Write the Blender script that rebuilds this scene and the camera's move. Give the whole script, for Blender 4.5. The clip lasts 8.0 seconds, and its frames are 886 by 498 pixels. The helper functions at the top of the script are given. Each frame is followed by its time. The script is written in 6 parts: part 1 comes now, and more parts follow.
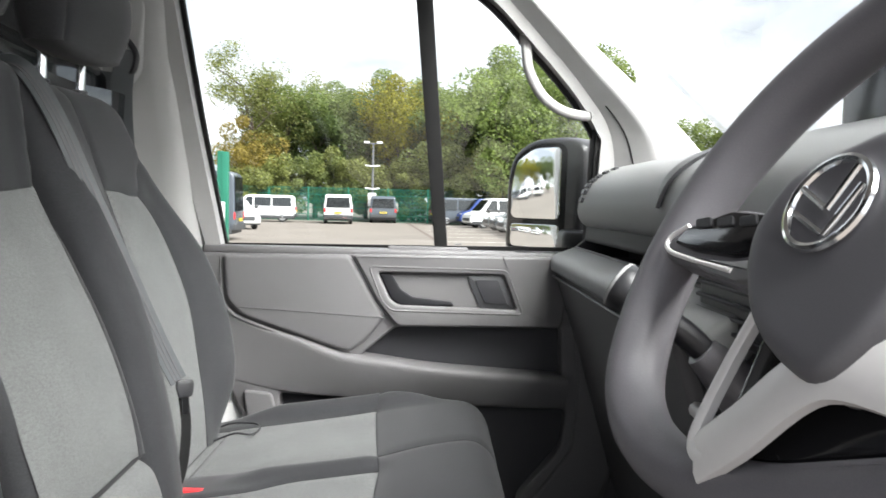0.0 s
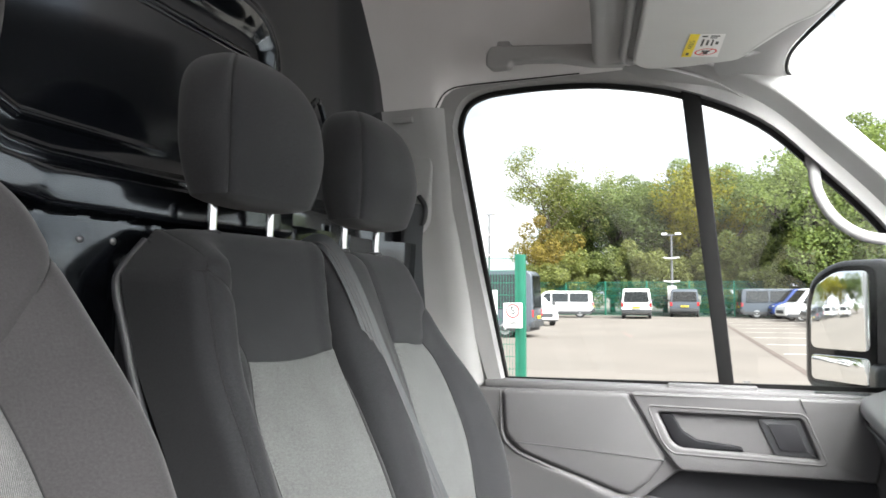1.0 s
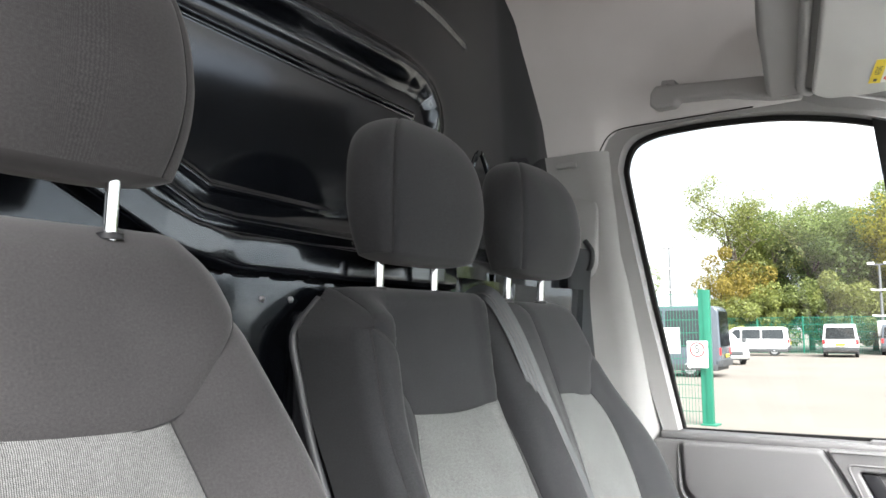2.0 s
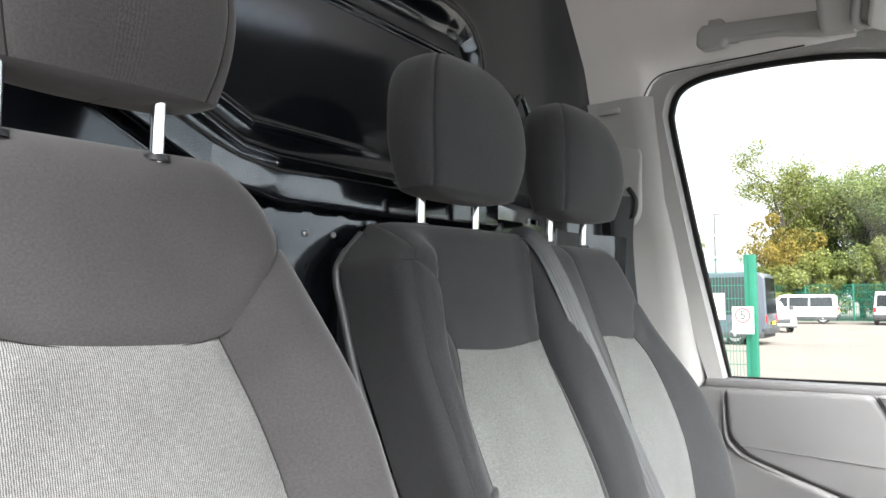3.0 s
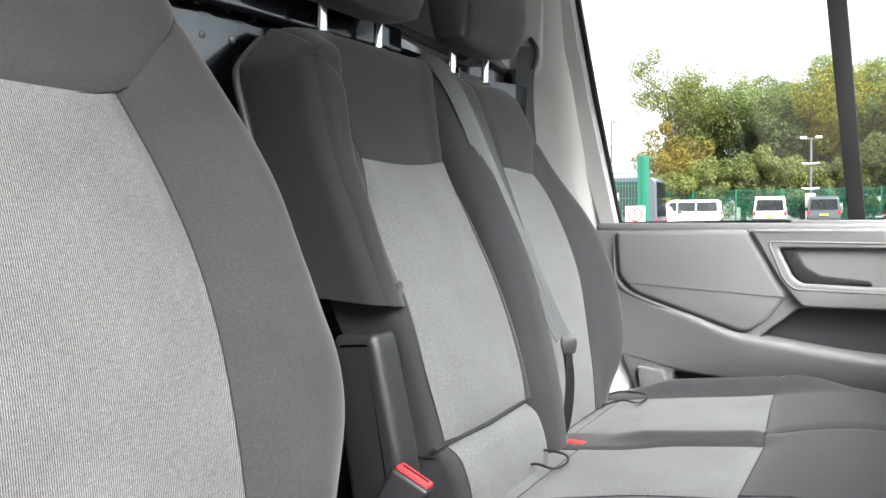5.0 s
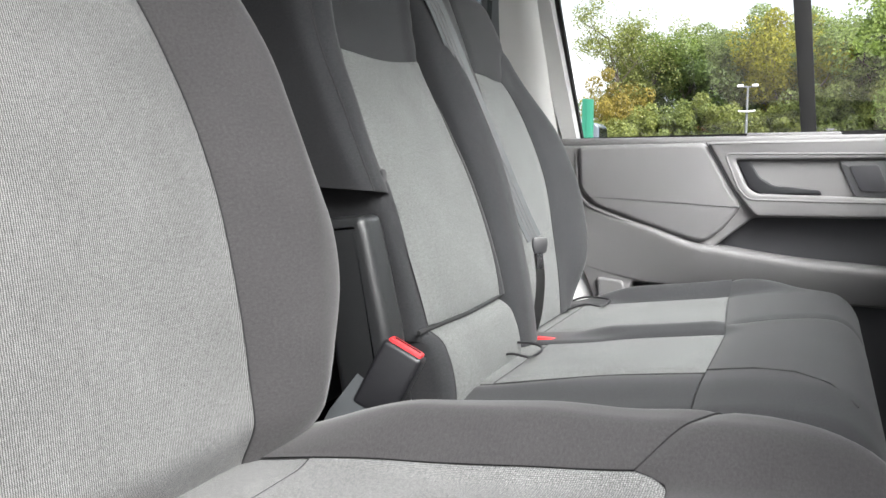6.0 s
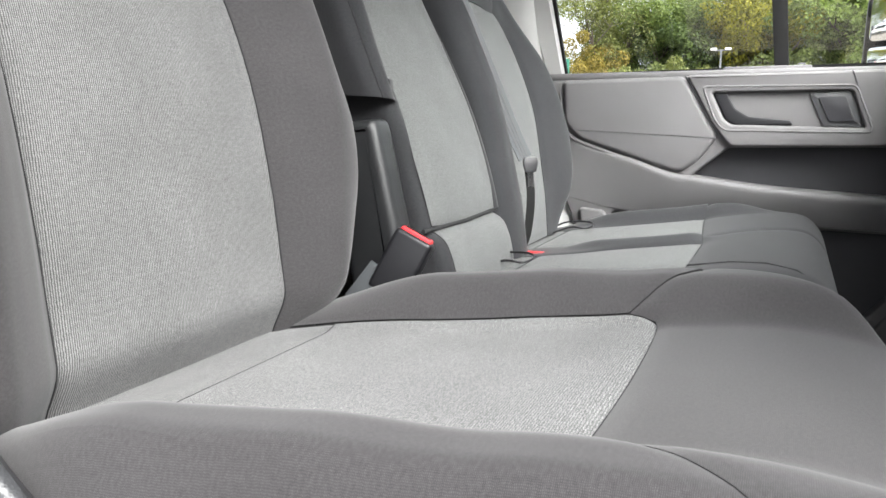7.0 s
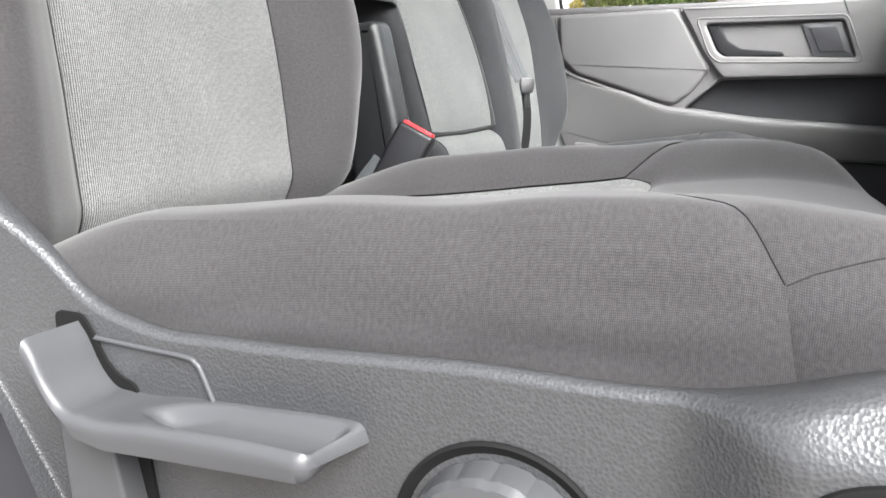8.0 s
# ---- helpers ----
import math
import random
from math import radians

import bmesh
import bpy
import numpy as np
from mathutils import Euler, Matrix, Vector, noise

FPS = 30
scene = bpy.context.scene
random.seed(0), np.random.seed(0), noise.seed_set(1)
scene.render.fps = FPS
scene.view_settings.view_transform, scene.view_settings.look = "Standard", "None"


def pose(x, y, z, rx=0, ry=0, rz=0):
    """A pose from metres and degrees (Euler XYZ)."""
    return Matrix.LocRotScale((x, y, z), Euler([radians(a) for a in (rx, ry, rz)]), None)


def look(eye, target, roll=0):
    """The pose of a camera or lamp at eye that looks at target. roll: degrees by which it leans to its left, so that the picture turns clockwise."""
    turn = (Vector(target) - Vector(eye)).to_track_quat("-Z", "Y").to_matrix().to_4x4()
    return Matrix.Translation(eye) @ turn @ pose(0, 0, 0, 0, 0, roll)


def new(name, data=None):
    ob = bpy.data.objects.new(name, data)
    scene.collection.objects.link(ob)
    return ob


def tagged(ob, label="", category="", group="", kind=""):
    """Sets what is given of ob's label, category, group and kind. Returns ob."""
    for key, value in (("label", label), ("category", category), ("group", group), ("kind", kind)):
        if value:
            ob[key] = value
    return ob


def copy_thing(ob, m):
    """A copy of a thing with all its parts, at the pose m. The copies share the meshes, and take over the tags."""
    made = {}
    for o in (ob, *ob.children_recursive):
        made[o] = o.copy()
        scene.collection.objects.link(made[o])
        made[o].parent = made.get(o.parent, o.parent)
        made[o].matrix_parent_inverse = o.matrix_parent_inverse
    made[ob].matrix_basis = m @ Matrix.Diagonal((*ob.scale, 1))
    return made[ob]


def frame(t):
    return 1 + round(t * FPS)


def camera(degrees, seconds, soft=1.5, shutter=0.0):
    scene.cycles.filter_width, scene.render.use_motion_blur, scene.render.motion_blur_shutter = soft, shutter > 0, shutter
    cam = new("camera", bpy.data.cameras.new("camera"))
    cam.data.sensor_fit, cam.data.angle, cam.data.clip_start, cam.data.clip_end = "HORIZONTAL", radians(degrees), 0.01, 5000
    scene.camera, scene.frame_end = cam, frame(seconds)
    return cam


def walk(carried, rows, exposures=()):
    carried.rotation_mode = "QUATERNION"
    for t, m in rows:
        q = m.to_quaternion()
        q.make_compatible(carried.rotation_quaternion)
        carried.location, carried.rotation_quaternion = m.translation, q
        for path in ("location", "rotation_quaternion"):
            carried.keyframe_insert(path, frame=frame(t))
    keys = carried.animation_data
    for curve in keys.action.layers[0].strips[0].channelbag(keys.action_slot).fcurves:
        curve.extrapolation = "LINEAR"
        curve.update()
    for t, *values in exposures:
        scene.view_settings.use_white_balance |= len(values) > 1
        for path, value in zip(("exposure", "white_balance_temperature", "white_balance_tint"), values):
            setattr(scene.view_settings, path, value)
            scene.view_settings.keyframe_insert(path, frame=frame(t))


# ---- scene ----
cam = camera(60.6, 8.0, shutter=0.12)
PATH = [
    (0, (-0.03, 0.032, 1.581), (-0.004, 2.028, 1.46), 1.5),
    (0.5, (-0.01, 0.012, 1.63), (-0.407, 1.972, 1.623), 0.7),
    (1, (0.028, 0.023, 1.684), (-0.705, 1.881, 1.8), 0.0),
    (1.5, (0.05, 0.029, 1.707), (-0.929, 1.762, 1.901), -0.1),
    (2, (0.051, 0.028, 1.708), (-1.082, 1.662, 1.922), -0.3),
    (2.2, (0.05, 0.03, 1.703), (-1.12, 1.639, 1.912), -0.4),
    (3.3, (0.046, 0.032, 1.64), (-1.18, 1.608, 1.743), -0.6),
    (3.5, (0.051, 0.031, 1.628), (-1.159, 1.621, 1.709), -0.4),
    (4, (0.057, 0.034, 1.587), (-1.079, 1.679, 1.618), -0.5),
    (4.5, (0.061, 0.026, 1.549), (-1.02, 1.708, 1.516), -0.7),
    (6, (0.015, -0.03, 1.43), (-0.865, 1.748, 1.181), -0.4),
    (6.5, (0.001, -0.08, 1.394), (-0.837, 1.711, 1.095), -0.3),
    (7, (0.017, -0.134, 1.354), (-0.795, 1.662, 1.011), -0.1),
    (7.5, (0.032, -0.17, 1.299), (-0.767, 1.625, 0.926), 0.0),
    (8, (0.027, -0.186, 1.256), (-0.76, 1.606, 0.844), 0.0),
]
walk(cam, [(t, look(eye, target, roll)) for t, eye, target, roll in PATH], [(0, 1.22), (1.0, 1.42), (2.2, 1.78), (3.5, 1.78), (4.5, 1.65), (6.0, 1.48), (7.0, 1.44), (7.5, 1.5), (8, 1.72)])

# ---- light ----
world = bpy.data.worlds.new("overcast")
scene.world = world
world.use_nodes = True
wn, wl = world.node_tree.nodes, world.node_tree.links
sky = wn.new("ShaderNodeTexSky")
sky.sky_type = "NISHITA"
sky.sun_disc = False
sky.sun_elevation, sky.sun_rotation = radians(43.5), radians(128.8)
sky.altitude, sky.air_density, sky.dust_density = 50, 1.0, 4.0
coord = wn.new("ShaderNodeTexCoord")
stretch = wn.new("ShaderNodeMapping")
stretch.inputs["Scale"].default_value = (1.6, 1.6, 4.5)
cloud = wn.new("ShaderNodeTexNoise")
cloud.inputs["Scale"].default_value, cloud.inputs["Detail"].default_value, cloud.inputs["Roughness"].default_value = 1.5, 7, 0.55
tone = wn.new("ShaderNodeValToRGB")
tone.color_ramp.elements[0].position, tone.color_ramp.elements[1].position = 0.42, 0.64
tone.color_ramp.elements[0].color = (3.3, 3.5, 3.85, 1)
tone.color_ramp.elements[1].color = (8.2, 8.3, 8.5, 1)
veil = wn.new("ShaderNodeMixRGB")
veil.inputs["Fac"].default_value = 0.86
back = wn["Background"]
back.inputs["Strength"].default_value = 0.125
wl.new(coord.outputs["Generated"], stretch.inputs["Vector"])
wl.new(stretch.outputs["Vector"], cloud.inputs["Vector"])
wl.new(cloud.outputs["Fac"], tone.inputs["Fac"])
wl.new(sky.outputs["Color"], veil.inputs["Color1"])
wl.new(tone.outputs["Color"], veil.inputs["Color2"])
wl.new(veil.outputs["Color"], back.inputs["Color"])
sun_data = bpy.data.lights.new("sun", "SUN")
sun_data.energy, sun_data.angle, sun_data.color = 5.0, radians(42), (1.0, 0.995, 0.985)
sun = new("sun", sun_data)
sun.matrix_world = look((8.2, -6.6, 10.0), (0, 0, 0))


# ---- materials ----
def ramp(nodes, lo, hi, a, b):
    r = nodes.new("ShaderNodeValToRGB")
    r.color_ramp.elements[0].position, r.color_ramp.elements[1].position = lo, hi
    r.color_ramp.elements[0].color, r.color_ramp.elements[1].color = (*a, 1), (*b, 1)
    return r


def shade(c, k):
    return tuple(min(1.0, v * k) for v in c)


def surface(name, color, rough=0.5, metal=0.0, vary=0.08, big=3.0, fine=180.0, bump=0.1, depth=0.0005, uv=False, spec=0.5, voronoi=False, per_object=0.0):
    """A node material with slow stains, fine grain in colour, roughness and relief."""
    m = bpy.data.materials.new(name)
    m.use_nodes = True
    n, l = m.node_tree.nodes, m.node_tree.links
    b = n["Principled BSDF"]
    b.inputs["Metallic"].default_value = metal
    b.inputs["Specular IOR Level"].default_value = spec
    tc = n.new("ShaderNodeTexCoord")
    src = tc.outputs["UV" if uv else "Object"]
    slow, grain = n.new("ShaderNodeTexNoise"), n.new("ShaderNodeTexVoronoi" if voronoi else "ShaderNodeTexNoise")
    slow.inputs["Scale"].default_value, slow.inputs["Detail"].default_value = big, 5
    grain.inputs["Scale"].default_value = fine
    for tex in (slow, grain):
        l.new(src, tex.inputs["Vector"])
    g_out = grain.outputs["Distance" if voronoi else "Fac"]
    r1 = ramp(n, 0.3, 0.7, shade(color, 1 - vary), shade(color, 1 + vary))
    l.new(slow.outputs["Fac"], r1.inputs["Fac"])
    mix = n.new("ShaderNodeMixRGB")
    mix.blend_type, mix.inputs["Fac"].default_value = "MULTIPLY", 1.0
    r2 = ramp(n, 0.2, 0.8, (1 - vary,) * 3, (1.0,) * 3)
    l.new(g_out, r2.inputs["Fac"])
    l.new(r1.outputs["Color"], mix.inputs["Color1"])
    l.new(r2.outputs["Color"], mix.inputs["Color2"])
    out = mix.outputs["Color"]
    if per_object:
        info, hsv = n.new("ShaderNodeObjectInfo"), n.new("ShaderNodeHueSaturation")
        span = n.new("ShaderNodeMapRange")
        span.inputs["To Min"].default_value, span.inputs["To Max"].default_value = 1 - per_object, 1 + per_object
        l.new(info.outputs["Random"], span.inputs["Value"])
        l.new(span.outputs["Result"], hsv.inputs["Value"])
        l.new(out, hsv.inputs["Color"])
        out = hsv.outputs["Color"]
    l.new(out, b.inputs["Base Color"])
    rr = n.new("ShaderNodeMapRange")
    rr.inputs["To Min"].default_value, rr.inputs["To Max"].default_value = max(0.02, rough - 0.06), min(1, rough + 0.06)
    l.new(slow.outputs["Fac"], rr.inputs["Value"])
    l.new(rr.outputs["Result"], b.inputs["Roughness"])
    if bump:
        bp = n.new("ShaderNodeBump")
        bp.inputs["Strength"].default_value, bp.inputs["Distance"].default_value = bump, depth
        l.new(g_out, bp.inputs["Height"])
        l.new(bp.outputs["Normal"], b.inputs["Normal"])
    return m


def weave(name, dark, light, pitch, bias, rough=0.85, slub=0.25, slub_size=(60, 380), aspect=1.0, cross_depth=1.0, wobble=0.5, sheen=0.15, relief=0.3, lint=2.0):
    """Woven cloth: crossing threads at true pitch, slubs and pilling, laid by the panel's own metres."""
    m = bpy.data.materials.new(name)
    m.use_nodes = True
    n, l = m.node_tree.nodes, m.node_tree.links
    b = n["Principled BSDF"]
    b.inputs["Roughness"].default_value = rough
    b.inputs["Specular IOR Level"].default_value = 0.25
    b.inputs["Sheen Weight"].default_value = sheen
    b.inputs["Sheen Roughness"].default_value = 0.5
    tc = n.new("ShaderNodeTexCoord")
    wob = n.new("ShaderNodeTexNoise")
    wob.inputs["Scale"].default_value = 330
    warp = n.new("ShaderNodeMixRGB")
    warp.blend_type, warp.inputs["Fac"].default_value = "ADD", pitch * wobble
    l.new(tc.outputs["UV"], wob.inputs["Vector"])
    l.new(tc.outputs["UV"], warp.inputs["Color1"])
    l.new(wob.outputs["Color"], warp.inputs["Color2"])
    waves = []
    for axis, k in (("X", 1.0), ("Y", aspect)):
        w = n.new("ShaderNodeTexWave")
        w.wave_type, w.bands_direction = "BANDS", axis
        w.inputs["Scale"].default_value = k * 2 * math.pi / (20 * pitch)
        l.new(warp.outputs["Color"], w.inputs["Vector"])
        waves.append(w)
    cross = n.new("ShaderNodeMath")
    cross.operation = "MULTIPLY"
    l.new(waves[0].outputs["Fac"], cross.inputs[0])
    soft = n.new("ShaderNodeMapRange")
    soft.inputs["To Min"].default_value = 1 - cross_depth
    l.new(waves[1].outputs["Fac"], soft.inputs["Value"])
    l.new(soft.outputs["Result"], cross.inputs[1])
    r = ramp(n, 0.02, bias, dark, light)
    l.new(cross.outputs[0], r.inputs["Fac"])
    slubs, fuzz = n.new("ShaderNodeTexNoise"), n.new("ShaderNodeTexNoise")
    st = n.new("ShaderNodeMapping")
    st.inputs["Scale"].default_value = (*slub_size, 1)
    l.new(tc.outputs["UV"], st.inputs["Vector"])
    l.new(st.outputs["Vector"], slubs.inputs["Vector"])
    slubs.inputs["Scale"].default_value, slubs.inputs["Detail"].default_value = 1.0, 4
    fuzz.inputs["Scale"].default_value, fuzz.inputs["Detail"].default_value = 9.0, 6
    l.new(tc.outputs["UV"], fuzz.inputs["Vector"])
    m1, m2 = n.new("ShaderNodeMixRGB"), n.new("ShaderNodeMixRGB")
    m1.blend_type = m2.blend_type = "MULTIPLY"
    m1.inputs["Fac"].default_value = m2.inputs["Fac"].default_value = 1.0
    k1, k2 = ramp(n, 0.3, 0.7, (1 - slub,) * 3, (1.0,) * 3), ramp(n, 0.3, 0.7, (0.80,) * 3, (1.0,) * 3)
    l.new(slubs.outputs["Fac"], k1.inputs["Fac"])
    l.new(fuzz.outputs["Fac"], k2.inputs["Fac"])
    l.new(r.outputs["Color"], m1.inputs["Color1"])
    l.new(k1.outputs["Color"], m1.inputs["Color2"])
    l.new(m1.outputs["Color"], m2.inputs["Color1"])
    l.new(k2.outputs["Color"], m2.inputs["Color2"])
    # a few flecks of lint
    cells, few, small, both, fleck = (n.new(k) for k in ("ShaderNodeTexVoronoi", "ShaderNodeMath", "ShaderNodeMath", "ShaderNodeMath", "ShaderNodeMixRGB"))
    cells.inputs["Scale"].default_value = 75
    l.new(tc.outputs["UV"], cells.inputs["Vector"])
    few.operation, few.inputs[1].default_value = "GREATER_THAN", lint
    small.operation, small.inputs[1].default_value = "LESS_THAN", 0.055
    both.operation = "MULTIPLY"
    l.new(cells.outputs["Color"], few.inputs[0])
    l.new(cells.outputs["Distance"], small.inputs[0])
    l.new(few.outputs[0], both.inputs[0])
    l.new(small.outputs[0], both.inputs[1])
    l.new(both.outputs[0], fleck.inputs["Fac"])
    l.new(m2.outputs["Color"], fleck.inputs["Color1"])
    fleck.inputs["Color2"].default_value = (0.22, 0.22, 0.21, 1)
    l.new(fleck.outputs["Color"], b.inputs["Base Color"])
    bp = n.new("ShaderNodeBump")
    bp.inputs["Strength"].default_value, bp.inputs["Distance"].default_value = relief, pitch * 0.25
    l.new(cross.outputs[0], bp.inputs["Height"])
    l.new(bp.outputs["Normal"], b.inputs["Normal"])
    return m


def clear_glass(name, tint=(1, 1, 1)):
    m = bpy.data.materials.new(name)
    m.use_nodes = True
    b = m.node_tree.nodes["Principled BSDF"]
    b.inputs["Base Color"].default_value = (*tint, 1)
    b.inputs["Roughness"].default_value, b.inputs["IOR"].default_value = 0.0, 1.45
    b.inputs["Transmission Weight"].default_value = 1.0
    return m


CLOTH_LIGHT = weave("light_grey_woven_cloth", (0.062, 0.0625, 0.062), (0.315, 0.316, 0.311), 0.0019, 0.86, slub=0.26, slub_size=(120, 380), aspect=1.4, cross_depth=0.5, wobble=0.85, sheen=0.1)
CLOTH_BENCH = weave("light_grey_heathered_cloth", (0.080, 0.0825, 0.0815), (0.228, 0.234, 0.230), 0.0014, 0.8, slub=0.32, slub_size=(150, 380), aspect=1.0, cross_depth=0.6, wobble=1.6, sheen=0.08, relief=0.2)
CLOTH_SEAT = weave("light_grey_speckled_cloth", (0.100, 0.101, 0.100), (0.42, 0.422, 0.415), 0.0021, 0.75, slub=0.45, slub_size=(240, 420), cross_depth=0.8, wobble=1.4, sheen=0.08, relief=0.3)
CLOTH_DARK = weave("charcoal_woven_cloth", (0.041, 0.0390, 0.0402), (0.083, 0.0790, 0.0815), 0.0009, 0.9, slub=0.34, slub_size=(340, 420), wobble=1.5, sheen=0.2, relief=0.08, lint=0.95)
# Cooler than the driver's charcoal, and darkened to hold the bench's shade.
CLOTH_DARK_BENCH = weave("shaded_charcoal_bench_cloth", (0.0232, 0.0236, 0.0256), (0.0475, 0.0485, 0.0525), 0.0009, 0.9, slub=0.34, slub_size=(340, 420), wobble=1.5, sheen=0.12, relief=0.08, lint=0.97)
THREAD = surface("black_thread", (0.015, 0.015, 0.016), 0.8)
PLASTIC = surface("dark_grained_plastic", (0.048, 0.049, 0.052), 0.40, vary=0.22, bump=0.45, fine=560, depth=0.0006, spec=0.7, voronoi=True)
# Hinge cover's plastic, darkened to carry the shade between the seats.
PLASTIC_HINGE = surface("shaded_grained_plastic", (0.020, 0.021, 0.022), 0.42, vary=0.12, bump=0.5, fine=560, depth=0.0006, spec=0.6)
PLASTIC_SMOOTH = surface("dark_smooth_plastic", (0.058, 0.059, 0.063), 0.40, bump=0.08, fine=900)
PLASTIC_MID = surface("mid_grey_plastic", (0.15, 0.152, 0.155), 0.42, bump=0.1, fine=700)
PLASTIC_BLACK = surface("black_plastic", (0.014, 0.014, 0.016), 0.4, bump=0.2, fine=500)
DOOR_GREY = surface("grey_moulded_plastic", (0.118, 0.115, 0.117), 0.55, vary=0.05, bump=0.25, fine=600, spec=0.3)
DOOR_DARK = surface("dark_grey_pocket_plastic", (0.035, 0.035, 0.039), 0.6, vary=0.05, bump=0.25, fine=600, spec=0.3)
DOOR_BLACK = surface("matt_black_plastic", (0.012, 0.012, 0.014), 0.65, vary=0.05, bump=0.2, fine=600, spec=0.2)
DOOR_MID = surface("mid_grey_moulded_plastic", (0.080, 0.078, 0.081), 0.55, vary=0.05, bump=0.25, fine=600, spec=0.3)
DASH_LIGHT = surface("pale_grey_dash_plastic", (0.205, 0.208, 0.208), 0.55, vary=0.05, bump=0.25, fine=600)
TRIM = surface("warm_grey_pillar_trim", (0.29, 0.286, 0.283), 0.7, vary=0.04, bump=0.15, fine=700)
LINER = surface("grey_headliner_felt", (0.66, 0.64, 0.632), 0.95, vary=0.06, bump=0.3, fine=900, spec=0.1)
VISOR = surface("pale_grey_visor_vinyl", (0.52, 0.52, 0.505), 0.65, vary=0.04, bump=0.2, fine=800)
PAINT_WHITE = surface("white_body_paint", (0.80, 0.80, 0.79), 0.25, vary=0.03, bump=0, spec=0.6)
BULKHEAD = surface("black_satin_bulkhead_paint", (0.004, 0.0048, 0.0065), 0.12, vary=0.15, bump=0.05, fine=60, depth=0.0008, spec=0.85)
# Seals and joints; also the black plates that paint shaded recesses.
RUBBER_AND_SHADE = surface("black_rubber_and_recess_shade", (0.007, 0.007, 0.007), 0.7, spec=0.2)
CHROME = surface("polished_chrome", (0.85, 0.86, 0.87), 0.12, metal=1.0, vary=0.02, bump=0)
SATIN = surface("satin_silver_trim", (0.68, 0.665, 0.655), 0.40, metal=0.2, vary=0.03, bump=0.05)
BELT = surface("dark_grey_belt_webbing", (0.055, 0.060, 0.064), 0.45, vary=0.1, bump=0.5, fine=900, spec=0.45)
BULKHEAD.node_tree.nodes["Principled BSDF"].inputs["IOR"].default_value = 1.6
# Cool specular tint puts bluer reflected light into the paint's colour.
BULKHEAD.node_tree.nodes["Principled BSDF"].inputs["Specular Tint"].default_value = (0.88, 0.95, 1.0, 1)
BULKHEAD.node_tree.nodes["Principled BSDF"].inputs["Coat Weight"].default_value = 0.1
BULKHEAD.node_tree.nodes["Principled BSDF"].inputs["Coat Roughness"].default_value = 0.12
RED = surface("red_release_button", (0.72, 0.03, 0.035), 0.35, vary=0.03, bump=0)
LEATHER = surface("dark_grey_wheel_leather", (0.115, 0.111, 0.120), 0.45, bump=0.12, fine=900, voronoi=True)
COVER = surface("dark_grey_airbag_plastic", (0.080, 0.078, 0.085), 0.5, bump=0.1, fine=900)
GLOSS_BLACK = surface("gloss_black_plastic", (0.008, 0.008, 0.009), 0.12, bump=0)
GLASS = clear_glass("window_glass", (0.97, 1.0, 0.985))
MIRROR = surface("mirror_silver", (0.9, 0.92, 0.92), 0.02, metal=1.0, vary=0.0, bump=0)
PAPER = surface("white_label_paper", (0.78, 0.77, 0.75), 0.6, vary=0.02, bump=0)
YELLOW = surface("yellow_label", (0.80, 0.62, 0.03), 0.6, vary=0.02, bump=0)
INK = surface("black_ink", (0.03, 0.03, 0.03), 0.6, vary=0.02, bump=0)
SIGN_RED = surface("red_ink", (0.65, 0.05, 0.06), 0.6, vary=0.02, bump=0)


# ---- building tools ----
def spline(xs, ys):
    xs, ys = np.array(xs, float), np.array(ys, float)
    d = np.gradient(ys, xs)

    def f(x):
        x = np.clip(np.asarray(x, float), xs[0], xs[-1])
        i = np.clip(np.searchsorted(xs, x, side="right") - 1, 0, len(xs) - 2)
        h = xs[i + 1] - xs[i]
        u = (x - xs[i]) / h
        return (ys[i] * (2 * u**3 - 3 * u**2 + 1) + ys[i + 1] * (3 * u**2 - 2 * u**3)
                + h * (d[i] * (u**3 - 2 * u**2 + u) + d[i + 1] * (u**3 - u**2)))
    return f


def smooth(points, per=6, closed=False):
    """A smooth line through the points."""
    p = [Vector(q) for q in points]
    n = len(p)
    out = []
    for i in range(n if closed else n - 1):
        a, b, c, d = (p[(i + k) % n] if closed else p[min(max(i + k, 0), n - 1)] for k in (-1, 0, 1, 2))
        for j in range(per):
            u = j / per
            out.append(0.5 * ((2 * b) + (c - a) * u + (2 * a - 5 * b + 4 * c - d) * u * u + (3 * b - a - 3 * c + d) * u**3))
    if not closed:
        out.append(p[-1])
    return out


def rounded(points, r, per=5):
    """A closed flat outline with its corners rounded."""
    p = [Vector(q) for q in points]
    out = []
    for i, c in enumerate(p):
        a, b = p[i - 1] - c, p[(i + 1) % len(p)] - c
        k = min(r, a.length * 0.48, b.length * 0.48)
        s, e = c + a.normalized() * k, c + b.normalized() * k
        for j in range(per + 1):
            u = j / per
            out.append(s * (1 - u) ** 2 + c * 2 * u * (1 - u) + e * u * u)
    return out


def finish(name, me, material, parent, label, angle=40):
    me.materials.append(material)
    for poly in me.polygons:
        poly.use_smooth = True
    me.set_sharp_from_angle(angle=radians(angle))
    ob = new(name, me)
    if parent is not None:
        ob.parent = parent
        if parent.data is None:
            ob.matrix_parent_inverse = Matrix.Translation(-Vector(parent.location))
    if label:
        ob["label"] = label
    return ob


def part(name, bm, material, parent=None, label="", angle=40):
    me = bpy.data.meshes.new(name)
    bmesh.ops.recalc_face_normals(bm, faces=bm.faces)
    bm.to_mesh(me)
    bm.free()
    return finish(name, me, material, parent, label, angle)


